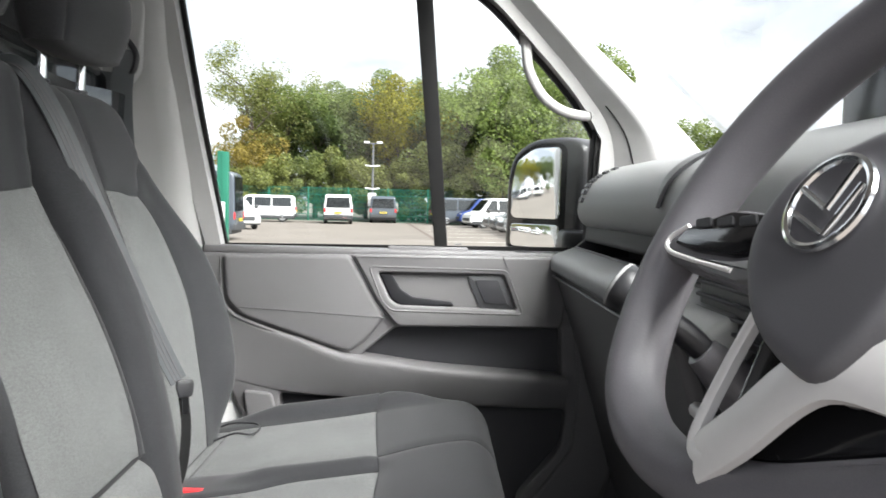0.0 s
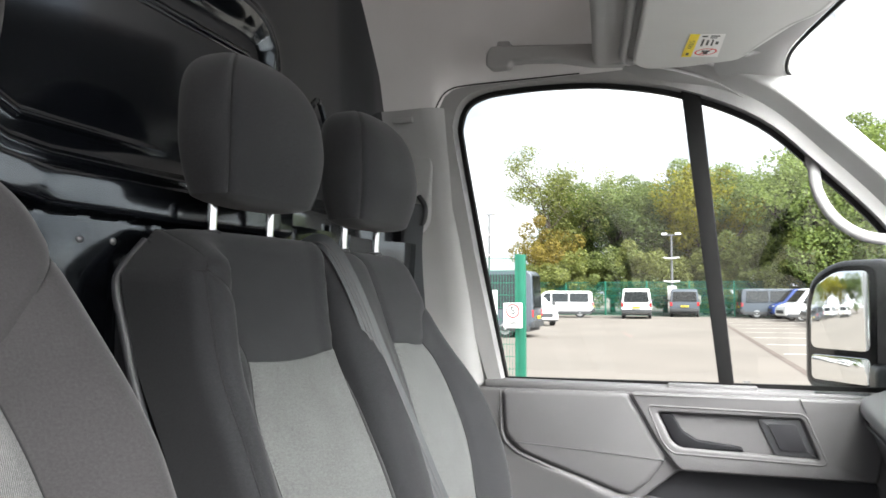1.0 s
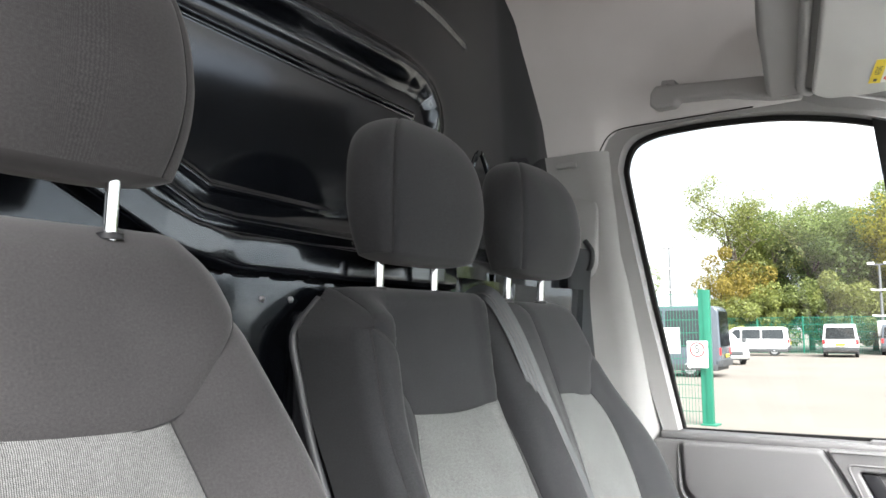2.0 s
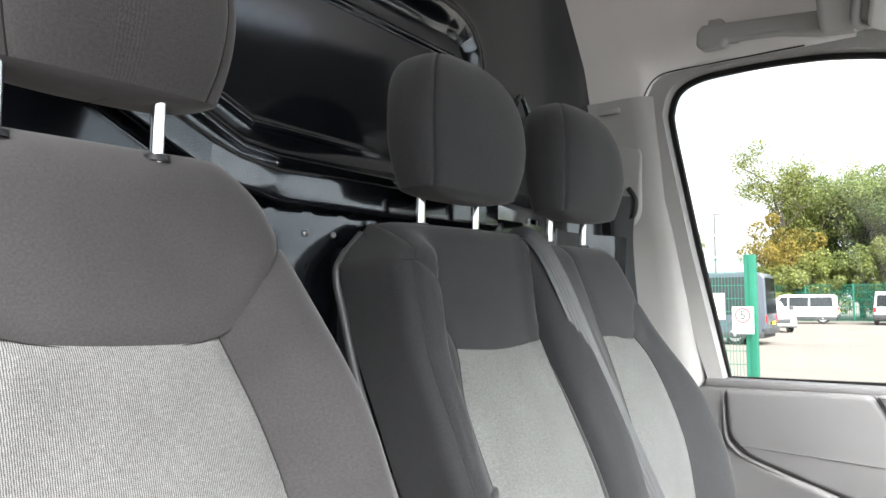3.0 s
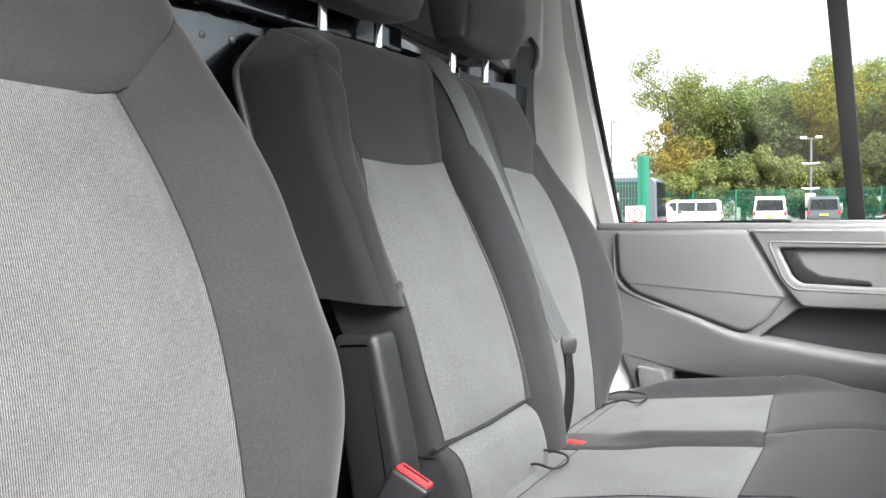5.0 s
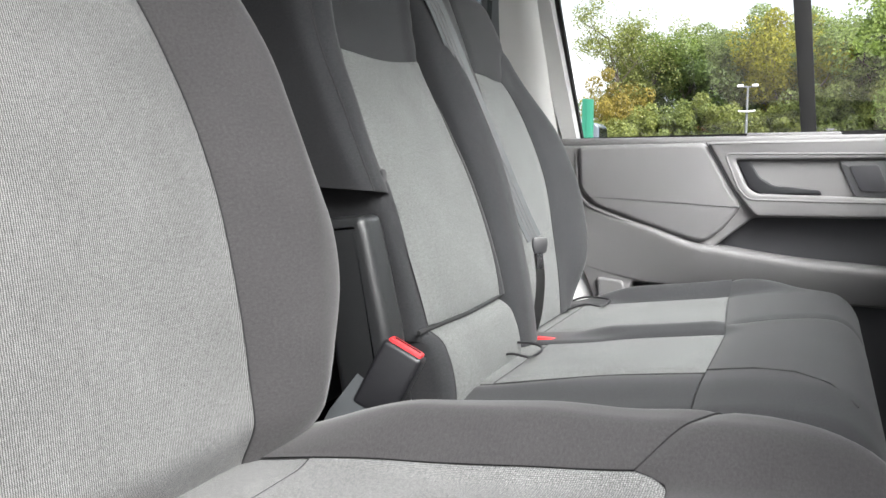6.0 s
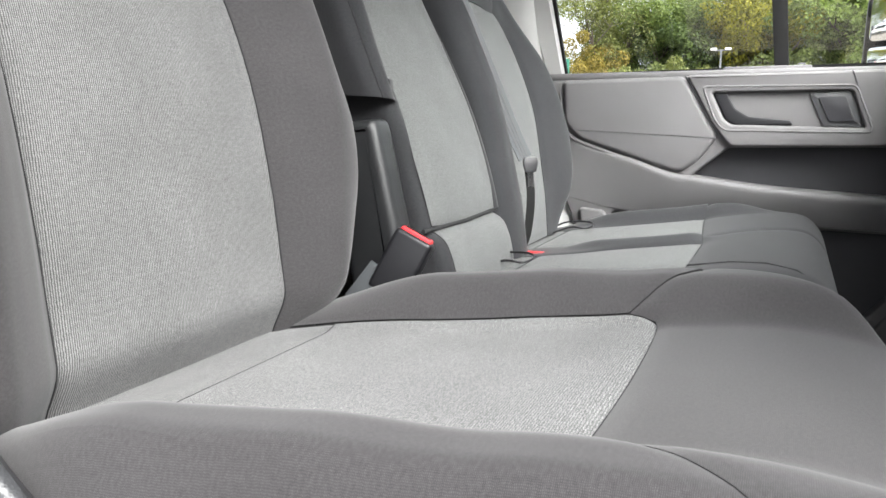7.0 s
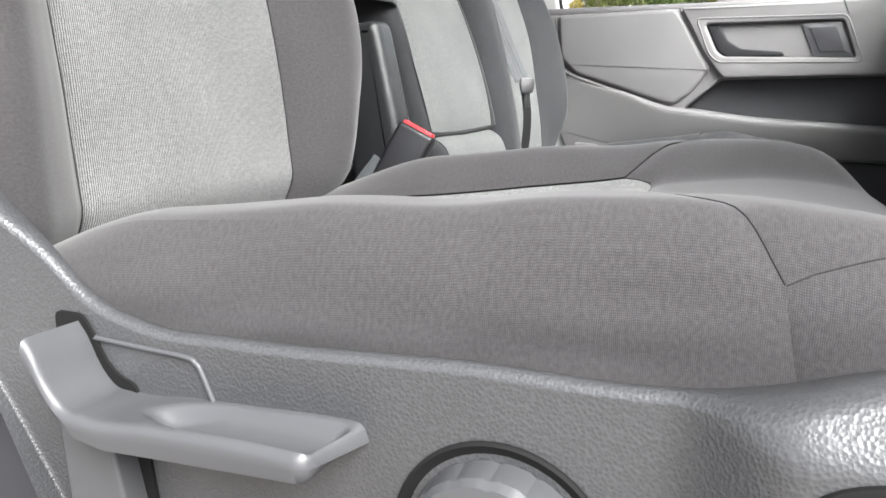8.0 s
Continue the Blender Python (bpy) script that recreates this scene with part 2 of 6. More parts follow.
def grid_part(name, verts, rows, cols, material, parent=None, label="", uvs=None, closed_u=False, angle=60, flip=False):
    faces = []
    for i in range(rows - 1):
        for j in range(cols if closed_u else cols - 1):
            k = (j + 1) % cols
            q = (i * cols + j, i * cols + k, (i + 1) * cols + k, (i + 1) * cols + j)
            faces.append(q[::-1] if flip else q)
    me = bpy.data.meshes.new(name)
    me.from_pydata([tuple(v) for v in verts], [], faces)
    if uvs is not None:
        lay = me.uv_layers.new(name="UVMap")
        idx = np.empty(len(me.loops), int)
        me.loops.foreach_get("vertex_index", idx)
        lay.data.foreach_set("uv", np.asarray(uvs, float)[idx].ravel())
    me.update()
    return finish(name, me, material, parent, label, angle)


def thing(name, at, label, category, group="", kind=""):
    ob = new(name)
    ob.location = at
    ob.empty_display_size = 0.05
    tagged(ob, label, category, group, kind)
    bpy.context.view_layer.update()
    return ob


def box_bm(x0, x1, y0, y1, z0, z1, bevel=0.004, seg=2):
    bm = bmesh.new()
    bmesh.ops.create_cube(bm, size=1)
    for v in bm.verts:
        v.co = Vector(((x0 + x1) / 2 + v.co.x * (x1 - x0), (y0 + y1) / 2 + v.co.y * (y1 - y0), (z0 + z1) / 2 + v.co.z * (z1 - z0)))
    if bevel:
        bmesh.ops.bevel(bm, geom=bm.edges[:], offset=bevel, segments=seg, affect="EDGES", profile=0.6)
    return bm


def prism_bm(outline, axis, a, b, bevel=0.0, seg=2, only_a=False):
    """A flat outline (two numbers a corner) drawn out along an axis from a to b, with soft rims."""
    def at(p, w):
        return {"x": (w, p[0], p[1]), "y": (p[0], w, p[1]), "z": (p[0], p[1], w)}[axis]
    bm = bmesh.new()
    lo = [bm.verts.new(at(p, a)) for p in outline]
    hi = [bm.verts.new(at(p, b)) for p in outline]
    fa, fb = bm.faces.new(lo), bm.faces.new(hi)
    n = len(outline)
    for i in range(n):
        bm.faces.new((lo[i], lo[(i + 1) % n], hi[(i + 1) % n], hi[i]))
    bmesh.ops.recalc_face_normals(bm, faces=bm.faces)
    if bevel:
        rims = set(fa.edges) if only_a else set(fa.edges) | set(fb.edges)
        bmesh.ops.bevel(bm, geom=list(rims), offset=bevel, segments=seg, affect="EDGES", profile=0.6)
    return bm


def ring_bm(outer, inner, axis, a, b):
    """A frame between two outlines of as many corners, from a to b along an axis."""
    def at(p, w):
        return {"x": (w, p[0], p[1]), "y": (p[0], w, p[1]), "z": (p[0], p[1], w)}[axis]
    bm = bmesh.new()
    rings = [[bm.verts.new(at(p, w)) for p in line] for line, w in ((outer, a), (inner, a), (inner, b), (outer, b))]
    n = len(outer)
    for r in range(4):
        for i in range(n):
            bm.faces.new((rings[r][i], rings[r][(i + 1) % n], rings[(r + 1) % 4][(i + 1) % n], rings[(r + 1) % 4][i]))
    return bm


def sweep_bm(path, profile, up=(0, 0, 1), closed=False, taper=None):
    """A flat profile carried along a line; up fixes its second axis."""
    path = [Vector(p) for p in path]
    bm = bmesh.new()
    rings = []
    n = len(path)
    for i, p in enumerate(path):
        a, b = (path[i - 1], path[(i + 1) % n]) if closed else (path[max(i - 1, 0)], path[min(i + 1, n - 1)])
        d = (b - a).normalized()
        side = d.cross(Vector(up))
        side = side.normalized() if side.length > 1e-5 else Vector((1, 0, 0))
        top = side.cross(d)
        k = taper(i / max(n - 1, 1)) if taper else 1.0
        rings.append([bm.verts.new(p + side * q[0] * k + top * q[1] * k) for q in profile])
    m = len(profile)
    for i in range(n if closed else n - 1):
        for j in range(m):
            r, s = rings[i], rings[(i + 1) % n]
            bm.faces.new((r[j], r[(j + 1) % m], s[(j + 1) % m], s[j]))
    if not closed:
        bm.faces.new(rings[0])
        bm.faces.new(rings[-1])
    return bm


def disc(r, n=12, squash=1.0):
    return [(r * math.cos(2 * math.pi * i / n), squash * r * math.sin(2 * math.pi * i / n)) for i in range(n)]


def lathe_bm(profile, at, axis, n=40):
    """A turned shape: profile of (radius, height) round an axis through a place."""
    axis = Vector(axis).normalized()
    e1 = axis.orthogonal().normalized()
    e2 = axis.cross(e1)
    bm = bmesh.new()
    rings = []
    for r, h in profile:
        rings.append([bm.verts.new(Vector(at) + axis * h + (e1 * math.cos(2 * math.pi * i / n) + e2 * math.sin(2 * math.pi * i / n)) * max(r, 1e-5)) for i in range(n)])
    for a, b in zip(rings, rings[1:]):
        for i in range(n):
            bm.faces.new((a[i], a[(i + 1) % n], b[(i + 1) % n], b[i]))
    bm.faces.new(rings[0])
    bm.faces.new(rings[-1])
    return bm


def line_on(points, per=8):
    """A curve in the cloth's own (across, along) metres, run by its length from 0 to 1."""
    pts = np.array([(p[0], p[1]) for p in (smooth([(a, b, 0) for a, b in points], per) if len(points) > 2 else [(a, b) for a, b in points])])
    run = np.concatenate([[0], np.cumsum(np.hypot(*np.diff(pts, axis=0).T))])
    run /= run[-1]
    return lambda u: np.stack([np.interp(u, run, pts[:, 0]), np.interp(u, run, pts[:, 1])], -1)


def quilt(name, form, bottom, top, left, right, material, parent, label="", nu=28, nv=40, seams="BTLR", dip=0.005, rad=0.011, crown=0.0, uv_turn=False, wrinkle=0.0, thread=0.0008):
    """One sewn panel: a patch between four curves, laid on a form, sunk along its seams and crowned in its middle."""
    B, T, L, R = (line_on(c) for c in (bottom, top, left, right))
    u, v = np.meshgrid(np.linspace(0, 1, nu), np.linspace(0, 1, nv))
    u, v = u.ravel(), v.ravel()
    U, V = u[:, None], v[:, None]
    c00, c10, c01, c11 = B(0.0), B(1.0), T(0.0), T(1.0)
    st = (1 - V) * B(u) + V * T(u) + (1 - U) * L(v) + U * R(v) - ((1 - U) * (1 - V) * c00 + U * (1 - V) * c10 + (1 - U) * V * c01 + U * V * c11)
    s, t = st[:, 0], st[:, 1]
    p = form(s, t)
    e = 0.002
    nrm = np.cross(form(s + e, t) - form(s - e, t), form(s, t + e) - form(s, t - e))
    nrm /= np.linalg.norm(nrm, axis=1)[:, None] + 1e-12
    d = np.full(len(u), 9.0)
    for key, w, target in (("B", V, B(u)), ("T", V, T(u)), ("L", U, L(v)), ("R", U, R(v))):
        if key in seams:
            d = np.minimum(d, np.hypot(*(st - target).T))
    off = crown * (16 * u * (1 - u) * v * (1 - v)) - dip * np.exp(-(d / rad) ** 2)
    if wrinkle:
        off += wrinkle * np.clip(6 * u, 0, 1) * np.clip(6 * (1 - u), 0, 1) * np.clip(8 * (1 - v), 0, 1) * np.array([noise.noise((a * 60, b * 9, 3.1)) for a, b in st])
    p = p + form.out * nrm * off[:, None]
    ob = grid_part(name, p, nv, nu, material, parent, label, uvs=st[:, ::-1] if uv_turn else st, flip=form.out < 0)
    g = p.reshape(nv, nu, 3) + (form.out * nrm * 0.0004).reshape(nv, nu, 3)
    for key, line in (("B", g[0]), ("T", g[-1]), ("L", g[:, 0]), ("R", g[:, -1])):
        if key in seams and thread:
            part("seam", sweep_bm([tuple(q) for q in line], disc(thread, 6), up=(0.31, 0.57, 0.76)), THREAD, ob)
    return ob


def arc_run(t, flat, r):
    """Along a straight of length flat, then round a quarter turn, then square off: how far on, how far down."""
    a = np.clip((t - flat) / r, 0, math.pi / 2)
    on = np.minimum(t, flat) + r * np.sin(a)
    down = r * (1 - np.cos(a)) + np.maximum(t - flat - r * math.pi / 2, 0)
    return on, down


def back_form(cy, z0, height, spine, half, r, r_top, depth, relief):
    """A backrest: across (from its middle line) and up (from z0) to a place."""
    def form(s, t):
        up, bt = arc_run(t, height - r_top, r_top)
        z = z0 + up
        w = half(z, np.sign(s))
        y, bs = arc_run(np.abs(s), w - r, r)
        x = spine(z) + relief(np.sign(s) * y, z) - np.minimum(bs + bt, depth)
        return np.stack([x, cy + np.sign(s) * y, z], -1)
    form.out = 1
    return form


def seat_form(cy, x0, length, top, half, r, r_front, depth, relief):
    """A cushion: across (from its middle line) and forward (from x0) to a place."""
    def form(s, t):
        on, bt = arc_run(t, length - r_front, r_front)
        x = x0 + on
        w = half(x, np.sign(s))
        y, bs = arc_run(np.abs(s), w - r, r)
        z = top(x) + relief(np.sign(s) * y, x) - np.minimum(bs + bt, depth)
        return np.stack([x, cy + np.sign(s) * y, z], -1)
    form.out = -1
    return form


def step(a, b, x):
    u = np.clip((x - a) / (b - a), 0, 1)
    return u * u * (3 - 2 * u)


# ---- cab shell ----
def wall(name, bm, material, label, category="wall", angle=40):
    return tagged(part(name, bm, material, None, "", angle), label, category, kind="structure")


# window outline of the passenger door, in (x, z)
WIN = [(-0.545, 1.46), (0.355, 1.47), (0.362, 1.74), (0.30, 1.835), (0.19, 1.953), (0.071, 2.065), (-0.09, 2.142), (-0.25, 2.18), (-0.388, 2.192), (-0.50, 2.192), (-0.57, 2.186), (-0.618, 2.165), (-0.641, 2.12), (-0.640, 2.06), (-0.60, 1.78)]


def grown(line, d):
    c = Vector((-0.14, 1.78))
    out = []
    n = len(line)
    for i in range(n):
        a, b = Vector(line[i - 1]), Vector(line[(i + 1) % n])
        t = (b - a).normalized()
        nrm = Vector((t.y, -t.x))
        if nrm.dot(Vector(line[i]) - c) < 0:
            nrm = -nrm
        out.append(Vector(line[i]) + nrm * d)
    return out


win_line = [Vector((p.x, p.y)) for p in smooth([(a, b, 0) for a, b in WIN[2:]], 5)] + [Vector(WIN[0]), Vector(WIN[1])]


def lean(bm, z0=1.46, k=0.13):
    """Tumblehome: the upper side of the body leans in."""
    for v in bm.verts:
        v.co.y -= max(v.co.z - z0, 0) * k
    return bm


def shell():
    floor = wall("floor", box_bm(-0.9, 1.15, -0.12, 1.92, 0.62, 0.70, 0.01), DOOR_DARK, "dark rubber cab floor mat", "floor")
    # side of the body round the passenger window
    wall("wall_side", lean(ring_bm(grown(win_line, 0.065), grown(win_line, 0.003), "y", 1.885, 1.95)), TRIM, "pale grey door frame round the side window")
    wall("window_seal", lean(ring_bm(grown(win_line, 0.002), grown(win_line, -0.009), "y", 1.920, 1.936)), RUBBER_AND_SHADE, "black rubber window seal", "seal")
    gap = [(p.x, 1.8835, p.y) for p in grown(win_line, 0.064)]
    gap = [q for q in gap if q[2] > 1.5 and q[0] < 0.02]
    wall("shut_line", lean(sweep_bm(gap, disc(0.0028, 8), up=(0, 1, 0))), RUBBER_AND_SHADE, "black shut line round the door frame", "seal")
    # rear pillar trim
    prof = [(1.20, 1.855), (1.45, 1.85), (1.70, 1.84), (1.90, 1.825), (2.05, 1.80), (2.13, 1.782), (2.152, 1.777)]
    verts = []
    for z, y in prof:
        for x, dy in ((-0.90, -0.015), (-0.875, -0.005), (-0.83, 0.0), (-0.765, -0.004), (-0.735, 0.0), (-0.715, 0.012), (-0.70, 0.035), (-0.69, 0.07)):
            verts.append((x + 0.04 + (2.15 - z) * 0.095, y + dy - 0.005, z))
    p = grid_part("pillar_rear", np.array(verts), len(prof), 8, TRIM, None, "")
    tagged(p, "pale warm-grey moulded rear pillar trim", "pillar trim", kind="structure")
    wall("pillar_outer", box_bm(-1.0, -0.74, 1.89, 1.99, 0.65, 2.4, 0.01), PAINT_WHITE, "white painted body pillar", "pillar")
    wall("sill_white", box_bm(-0.66, -0.44, 1.872, 1.90, 0.7, 1.26, 0.006), PAINT_WHITE, "white painted door shut beside the seat", "pillar")
    # headliner
    # Unseen edge over the open doorway is set high to let more light in.
    prof = smooth([(0, 1.805, 2.197), (0, 1.786, 2.203), (0, 1.768, 2.232), (0, 1.725, 2.32), (0, 1.69, 2.42), (0, 1.655, 2.52), (0, 1.55, 2.62), (0, 1.2, 2.67), (0, 0.9, 2.68), (0, 0.4, 2.67), (0, 0.1, 2.62), (0, -0.02, 2.5), (0, -0.08, 2.34)], 5)
    xs = [-0.90, -0.8, -0.70, -0.69, -0.682, -0.674, -0.665, -0.652, -0.64, -0.62, -0.60, -0.45, -0.2, -0.05, 0.05]
    def hem(x, z):
        """The liner's lower edge bends down round the rear corner of the door frame."""
        low = float(np.interp(x, [-0.69, -0.682, -0.665, -0.64, -0.60], [2.13, 2.15, 2.178, 2.193, 2.197]))
        return z if z > 2.24 else 2.24 - (2.24 - z) * (2.24 - low) / (2.24 - 2.197)
    verts = [(x, p.y, hem(x, p.z) if p.y > 1 else p.z) for p in prof for x in xs]
    wall("liner_seam", sweep_bm(smooth([(x, 1.784, hem(x, 2.2025)) for x in (-0.69, -0.682, -0.665, -0.64, -0.60, -0.52, -0.42, -0.32)], 4), disc(0.0018, 8), up=(0, 1, 0)), RUBBER_AND_SHADE, "fine dark seam under the headliner edge", "seal")
    tagged(grid_part("ceiling", np.array(verts), len(prof), len(xs), LINER, None, "", angle=80), "grey felt headliner over the cab", "ceiling", kind="structure")
    wall("roof_panel", box_bm(-1.0, 0.25, -0.14, 2.0, 2.70, 2.74, 0.01), PAINT_WHITE, "white painted van roof", "roof")
    # strip that joins the liner to the pillar over the door
    path = smooth([(-0.32, 1.816, 2.214), (-0.2, 1.82, 2.205), (-0.02, 1.825, 2.15), (0.12, 1.83, 2.05)], 6)
    wall("trim_over_door", sweep_bm(path, [(-0.05, -0.012), (0.03, -0.02), (0.05, 0.0), (0.03, 0.02), (-0.05, 0.03)], taper=lambda u: 0.2 + 0.8 * min(1.0, 2.5 * u, 2.0 * (1 - u))), TRIM, "pale grey trim over the door", "trim")
    # front pillar with its grab handle
    near = smooth([(-0.20, 1.80, 2.18), (-0.09, 1.80, 2.155), (0.071, 1.81, 2.08), (0.20, 1.825, 1.965), (0.31, 1.84, 1.85), (0.378, 1.85, 1.75), (0.388, 1.865, 1.62), (0.388, 1.87, 1.47)], 6)
    far = smooth([(-0.12, 1.79, 2.27), (-0.02, 1.80, 2.245), (0.112, 1.80, 2.178), (0.220, 1.80, 2.070), (0.326, 1.80, 1.960), (0.512, 1.80, 1.797), (0.612, 1.80, 1.70), (0.73, 1.80, 1.61)], 6)
    cols = [(0.0, 0.08), (0.0, 0.03), (0.02, 0.006), (0.06, 0.0), (0.30, -0.012), (0.44, -0.030), (0.50, -0.033), (0.56, -0.031), (0.75, -0.020), (0.92, -0.010), (0.98, 0.0), (1.0, 0.02), (1.0, 0.09)]
    verts = [tuple(a.lerp(b, u) + Vector((0, w, 0))) for a, b in zip(near, far) for u, w in cols]
    tagged(grid_part("pillar_front", np.array(verts), len(near), len(cols), TRIM, None, "", angle=50), "wide pale grey windscreen pillar trim", "pillar", kind="structure")
    seam = [near[i].lerp(far[i], 0.22 + 0.006 * (i - 26)) + Vector((0, -0.011, 0)) for i in range(27, 40)]
    wall("trim_seam", sweep_bm(seam, disc(0.0016, 6)), RUBBER_AND_SHADE, "fine dark seam in the pillar trim", "trim")
    # windscreen header and overhead shelf
    wall("overhead_shelf", prism_bm(rounded([(-0.02, 0.0), (-0.10, 0.7), (-0.155, 1.05), (-0.202, 1.274), (-0.229, 1.442), (-0.258, 1.61), (-0.262, 1.655), (-0.24, 1.668), (-0.10, 1.675), (0.06, 1.672), (0.115, 1.62), (0.14, 1.52), (0.16, 0.0)], 0.03), "z", 2.176, 2.40, 0.012, 3), TRIM, "pale grey overhead shelf above the windscreen", "shelf")
    edge = smooth([(0.25, -0.05, 2.175), (0.25, 0.9, 2.175), (0.225, 1.30, 2.175), (0.185, 1.47, 2.175), (0.148, 1.60, 2.172), (0.126, 1.70, 2.168), (0.124, 1.78, 2.155), (0.150, 1.83, 2.135)], 6)
    verts = [q for p in edge for q in ((p.x - 0.14, p.y - 0.02, p.z + 0.012), (p.x - 0.05, p.y - 0.01, p.z), (p.x - 0.012, p.y, p.z - 0.002), (p.x, p.y, p.z + 0.008), (p.x + 0.004, p.y, p.z + 0.10))]
    tagged(grid_part("trim_header", np.array(verts), len(edge), 5, TRIM, None, "", angle=60), "pale grey trim along the windscreen top", "trim", kind="structure")
    wall("windscreen_seal", sweep_bm([(p.x + 0.003, p.y, p.z + 0.004) for p in edge], disc(0.004, 8), up=(0, 0.1, 1)), RUBBER_AND_SHADE, "black seal along the windscreen top", "seal")
    wall("scuttle", box_bm(0.95, 1.6, -0.05, 1.95, 0.65, 1.50, 0.03), PAINT_WHITE, "white painted bonnet in front of the windscreen", "bonnet")
    wall("wall_footwell", box_bm(0.38, 1.1, 1.87, 1.95, 0.66, 1.5, 0.01), DOOR_MID, "grey footwell side wall")
    # door aperture on the camera's side stands open
    wall("pillar_driver_rear", box_bm(-1.0, -0.66, -0.14, -0.06, 0.62, 2.6, 0.02), PAINT_WHITE, "white painted pillar of the open doorway", "pillar")
    wall("pillar_driver_front", sweep_bm([(0.10, -0.06, 2.25), (0.45, -0.06, 1.80), (0.75, -0.06, 1.5), (0.78, -0.06, 0.65)], disc(0.055, 10)), TRIM, "pale grey pillar of the open doorway", "pillar")


GALV_RIVET = surface("dull_rivet_metal", (0.25, 0.25, 0.26), 0.4, metal=0.6, vary=0.05, bump=0)


def bulkhead():
    """Pressed steel wall behind the seats: sheet with swages."""
    ys = np.concatenate([np.linspace(-0.1, 0.3, 60)[:-1], np.linspace(0.3, 1.45, 420), np.linspace(1.45, 1.80, 40)[1:]])
    zs = np.concatenate([np.linspace(0.7, 1.7, 12)[:-1], np.linspace(1.7, 2.5, 330), np.linspace(2.5, 2.72, 12)[1:]])
    Y, Z = np.meshgrid(ys, zs)

    def seg_dist(ax, az, bx, bz):
        dx, dz = bx - ax, bz - az
        u = np.clip(((Y - ax) * dx + (Z - az) * dz) / (dx * dx + dz * dz), 0, 1)
        return np.hypot(Y - ax - u * dx, Z - az - u * dz)

    def line_d(pts):
        return np.min([seg_dist(*a, *b) for a, b in zip(pts, pts[1:])], axis=0)

    X = -0.82 - 0.035 * step(1.20, 1.62, Y)
    low = [(0.0, 2.165), (0.555, 1.880), (0.65, 1.833), (0.71, 1.816), (0.895, 1.808), (1.17, 1.807)]
    d = line_d(low)
    d = np.where(Z > np.interp(Y, [q[0] for q in low], [q[1] for q in low]), d, -d)
    fade = step(1.185, 1.155, Y)
    # beam: a long flat face with rounded rims
    X += fade * 0.030 * np.sqrt(np.clip(1 - (np.abs(d) / 0.028) ** 8, 0, 1)) * step(0.0292, 0.0245, np.abs(d)) + fade * 0.03 * np.clip(d, -0.028, 0.028) * step(0.030, 0.026, np.abs(d))
    X += fade * 0.003 * np.exp(-((Y - 0.695) / 0.02) ** 2) * step(0.03, 0.0, np.abs(d))
    # sheet and beam swing forward behind the gap between the seats
    X += 0.048 * (1 - (1 - np.clip((Y - 0.62) / 0.28, 0, 1)) ** 2) * step(0.037, 0.024, d)
    # the foot of the sheet turns a little towards the middle of the cab
    X += 0.08 * np.clip(Y - 0.62, 0, 0.5) * step(1.90, 1.84, Z) - 0.045 * np.clip(1.79 - Z, 0, 0.26)
    # two pressed lines above it
    outer = [(0.1, 2.175), (0.62, 1.909), (0.69, 1.875), (0.75, 1.867), (0.911, 1.862), (1.22, 1.857)]
    inner = [(0.1, 2.215), (0.642, 1.941), (0.706, 1.912), (0.86, 1.907), (1.0, 1.905)]
    X += step(1.22, 0.95, Y) * 0.0065 * np.exp(-(line_d(outer) / 0.007) ** 2)
    X += step(1.0, 0.82, Y) * 0.0060 * np.exp(-(line_d(inner) / 0.006) ** 2)
    X -= 0.03 * np.clip(Z - 1.93, 0, 0.22) + 0.04 * np.clip(Z - 2.15, 0, 0.6)
    # roll and lines below the roof
    high = [(0.30, 2.245), (0.915, 2.225), (1.08, 2.216), (1.17, 2.211), (1.21, 2.203), (1.24, 2.187), (1.258, 2.163), (1.266, 2.13), (1.268, 2.07)]
    X += 0.036 * (1 - 0.45 * step(1.10, 1.27, Y)) * step(2.05, 2.17, Z) * np.exp(-(line_d(high) / 0.027) ** 2)
    X += 0.006 * np.exp(-(line_d([(0.40, 2.175), (0.912, 2.143), (1.19, 2.129)]) / 0.005) ** 2)
    X += 0.010 * np.exp(-(line_d([(0.85, 2.43), (1.30, 2.372), (1.42, 2.350)]) / 0.007) ** 2)
    # plain lower sheet with a vertical rib by the pillar
    X += 0.012 * np.exp(-((Y - 1.44) / 0.012) ** 2) * (Z < 1.83)
    X += 0.03 * step(1.60, 1.74, Y)
    verts = np.stack([X.ravel(), Y.ravel(), Z.ravel()], -1)
    b = thing("bulkhead", (-0.88, 0.9, 0.7), "black satin painted steel bulkhead with pressed swages behind the seats", "bulkhead")
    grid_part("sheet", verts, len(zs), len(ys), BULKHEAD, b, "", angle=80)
    for y in (0.765, 0.811, 0.857):
        part("rivet", lathe_bm([(0.005, 0), (0.005, 0.002), (0.003, 0.004), (0.001, 0.005)], (-0.8222 + 0.08 * (y - 0.62) + 0.048 * (1 - (1 - (y - 0.62) / 0.28) ** 2), y, 1.754), (1, 0, 0), 12), GALV_RIVET, b, "small dull rivet")
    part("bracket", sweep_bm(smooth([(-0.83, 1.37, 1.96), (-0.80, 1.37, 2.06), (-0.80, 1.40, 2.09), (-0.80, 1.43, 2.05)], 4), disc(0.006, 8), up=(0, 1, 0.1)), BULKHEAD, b)


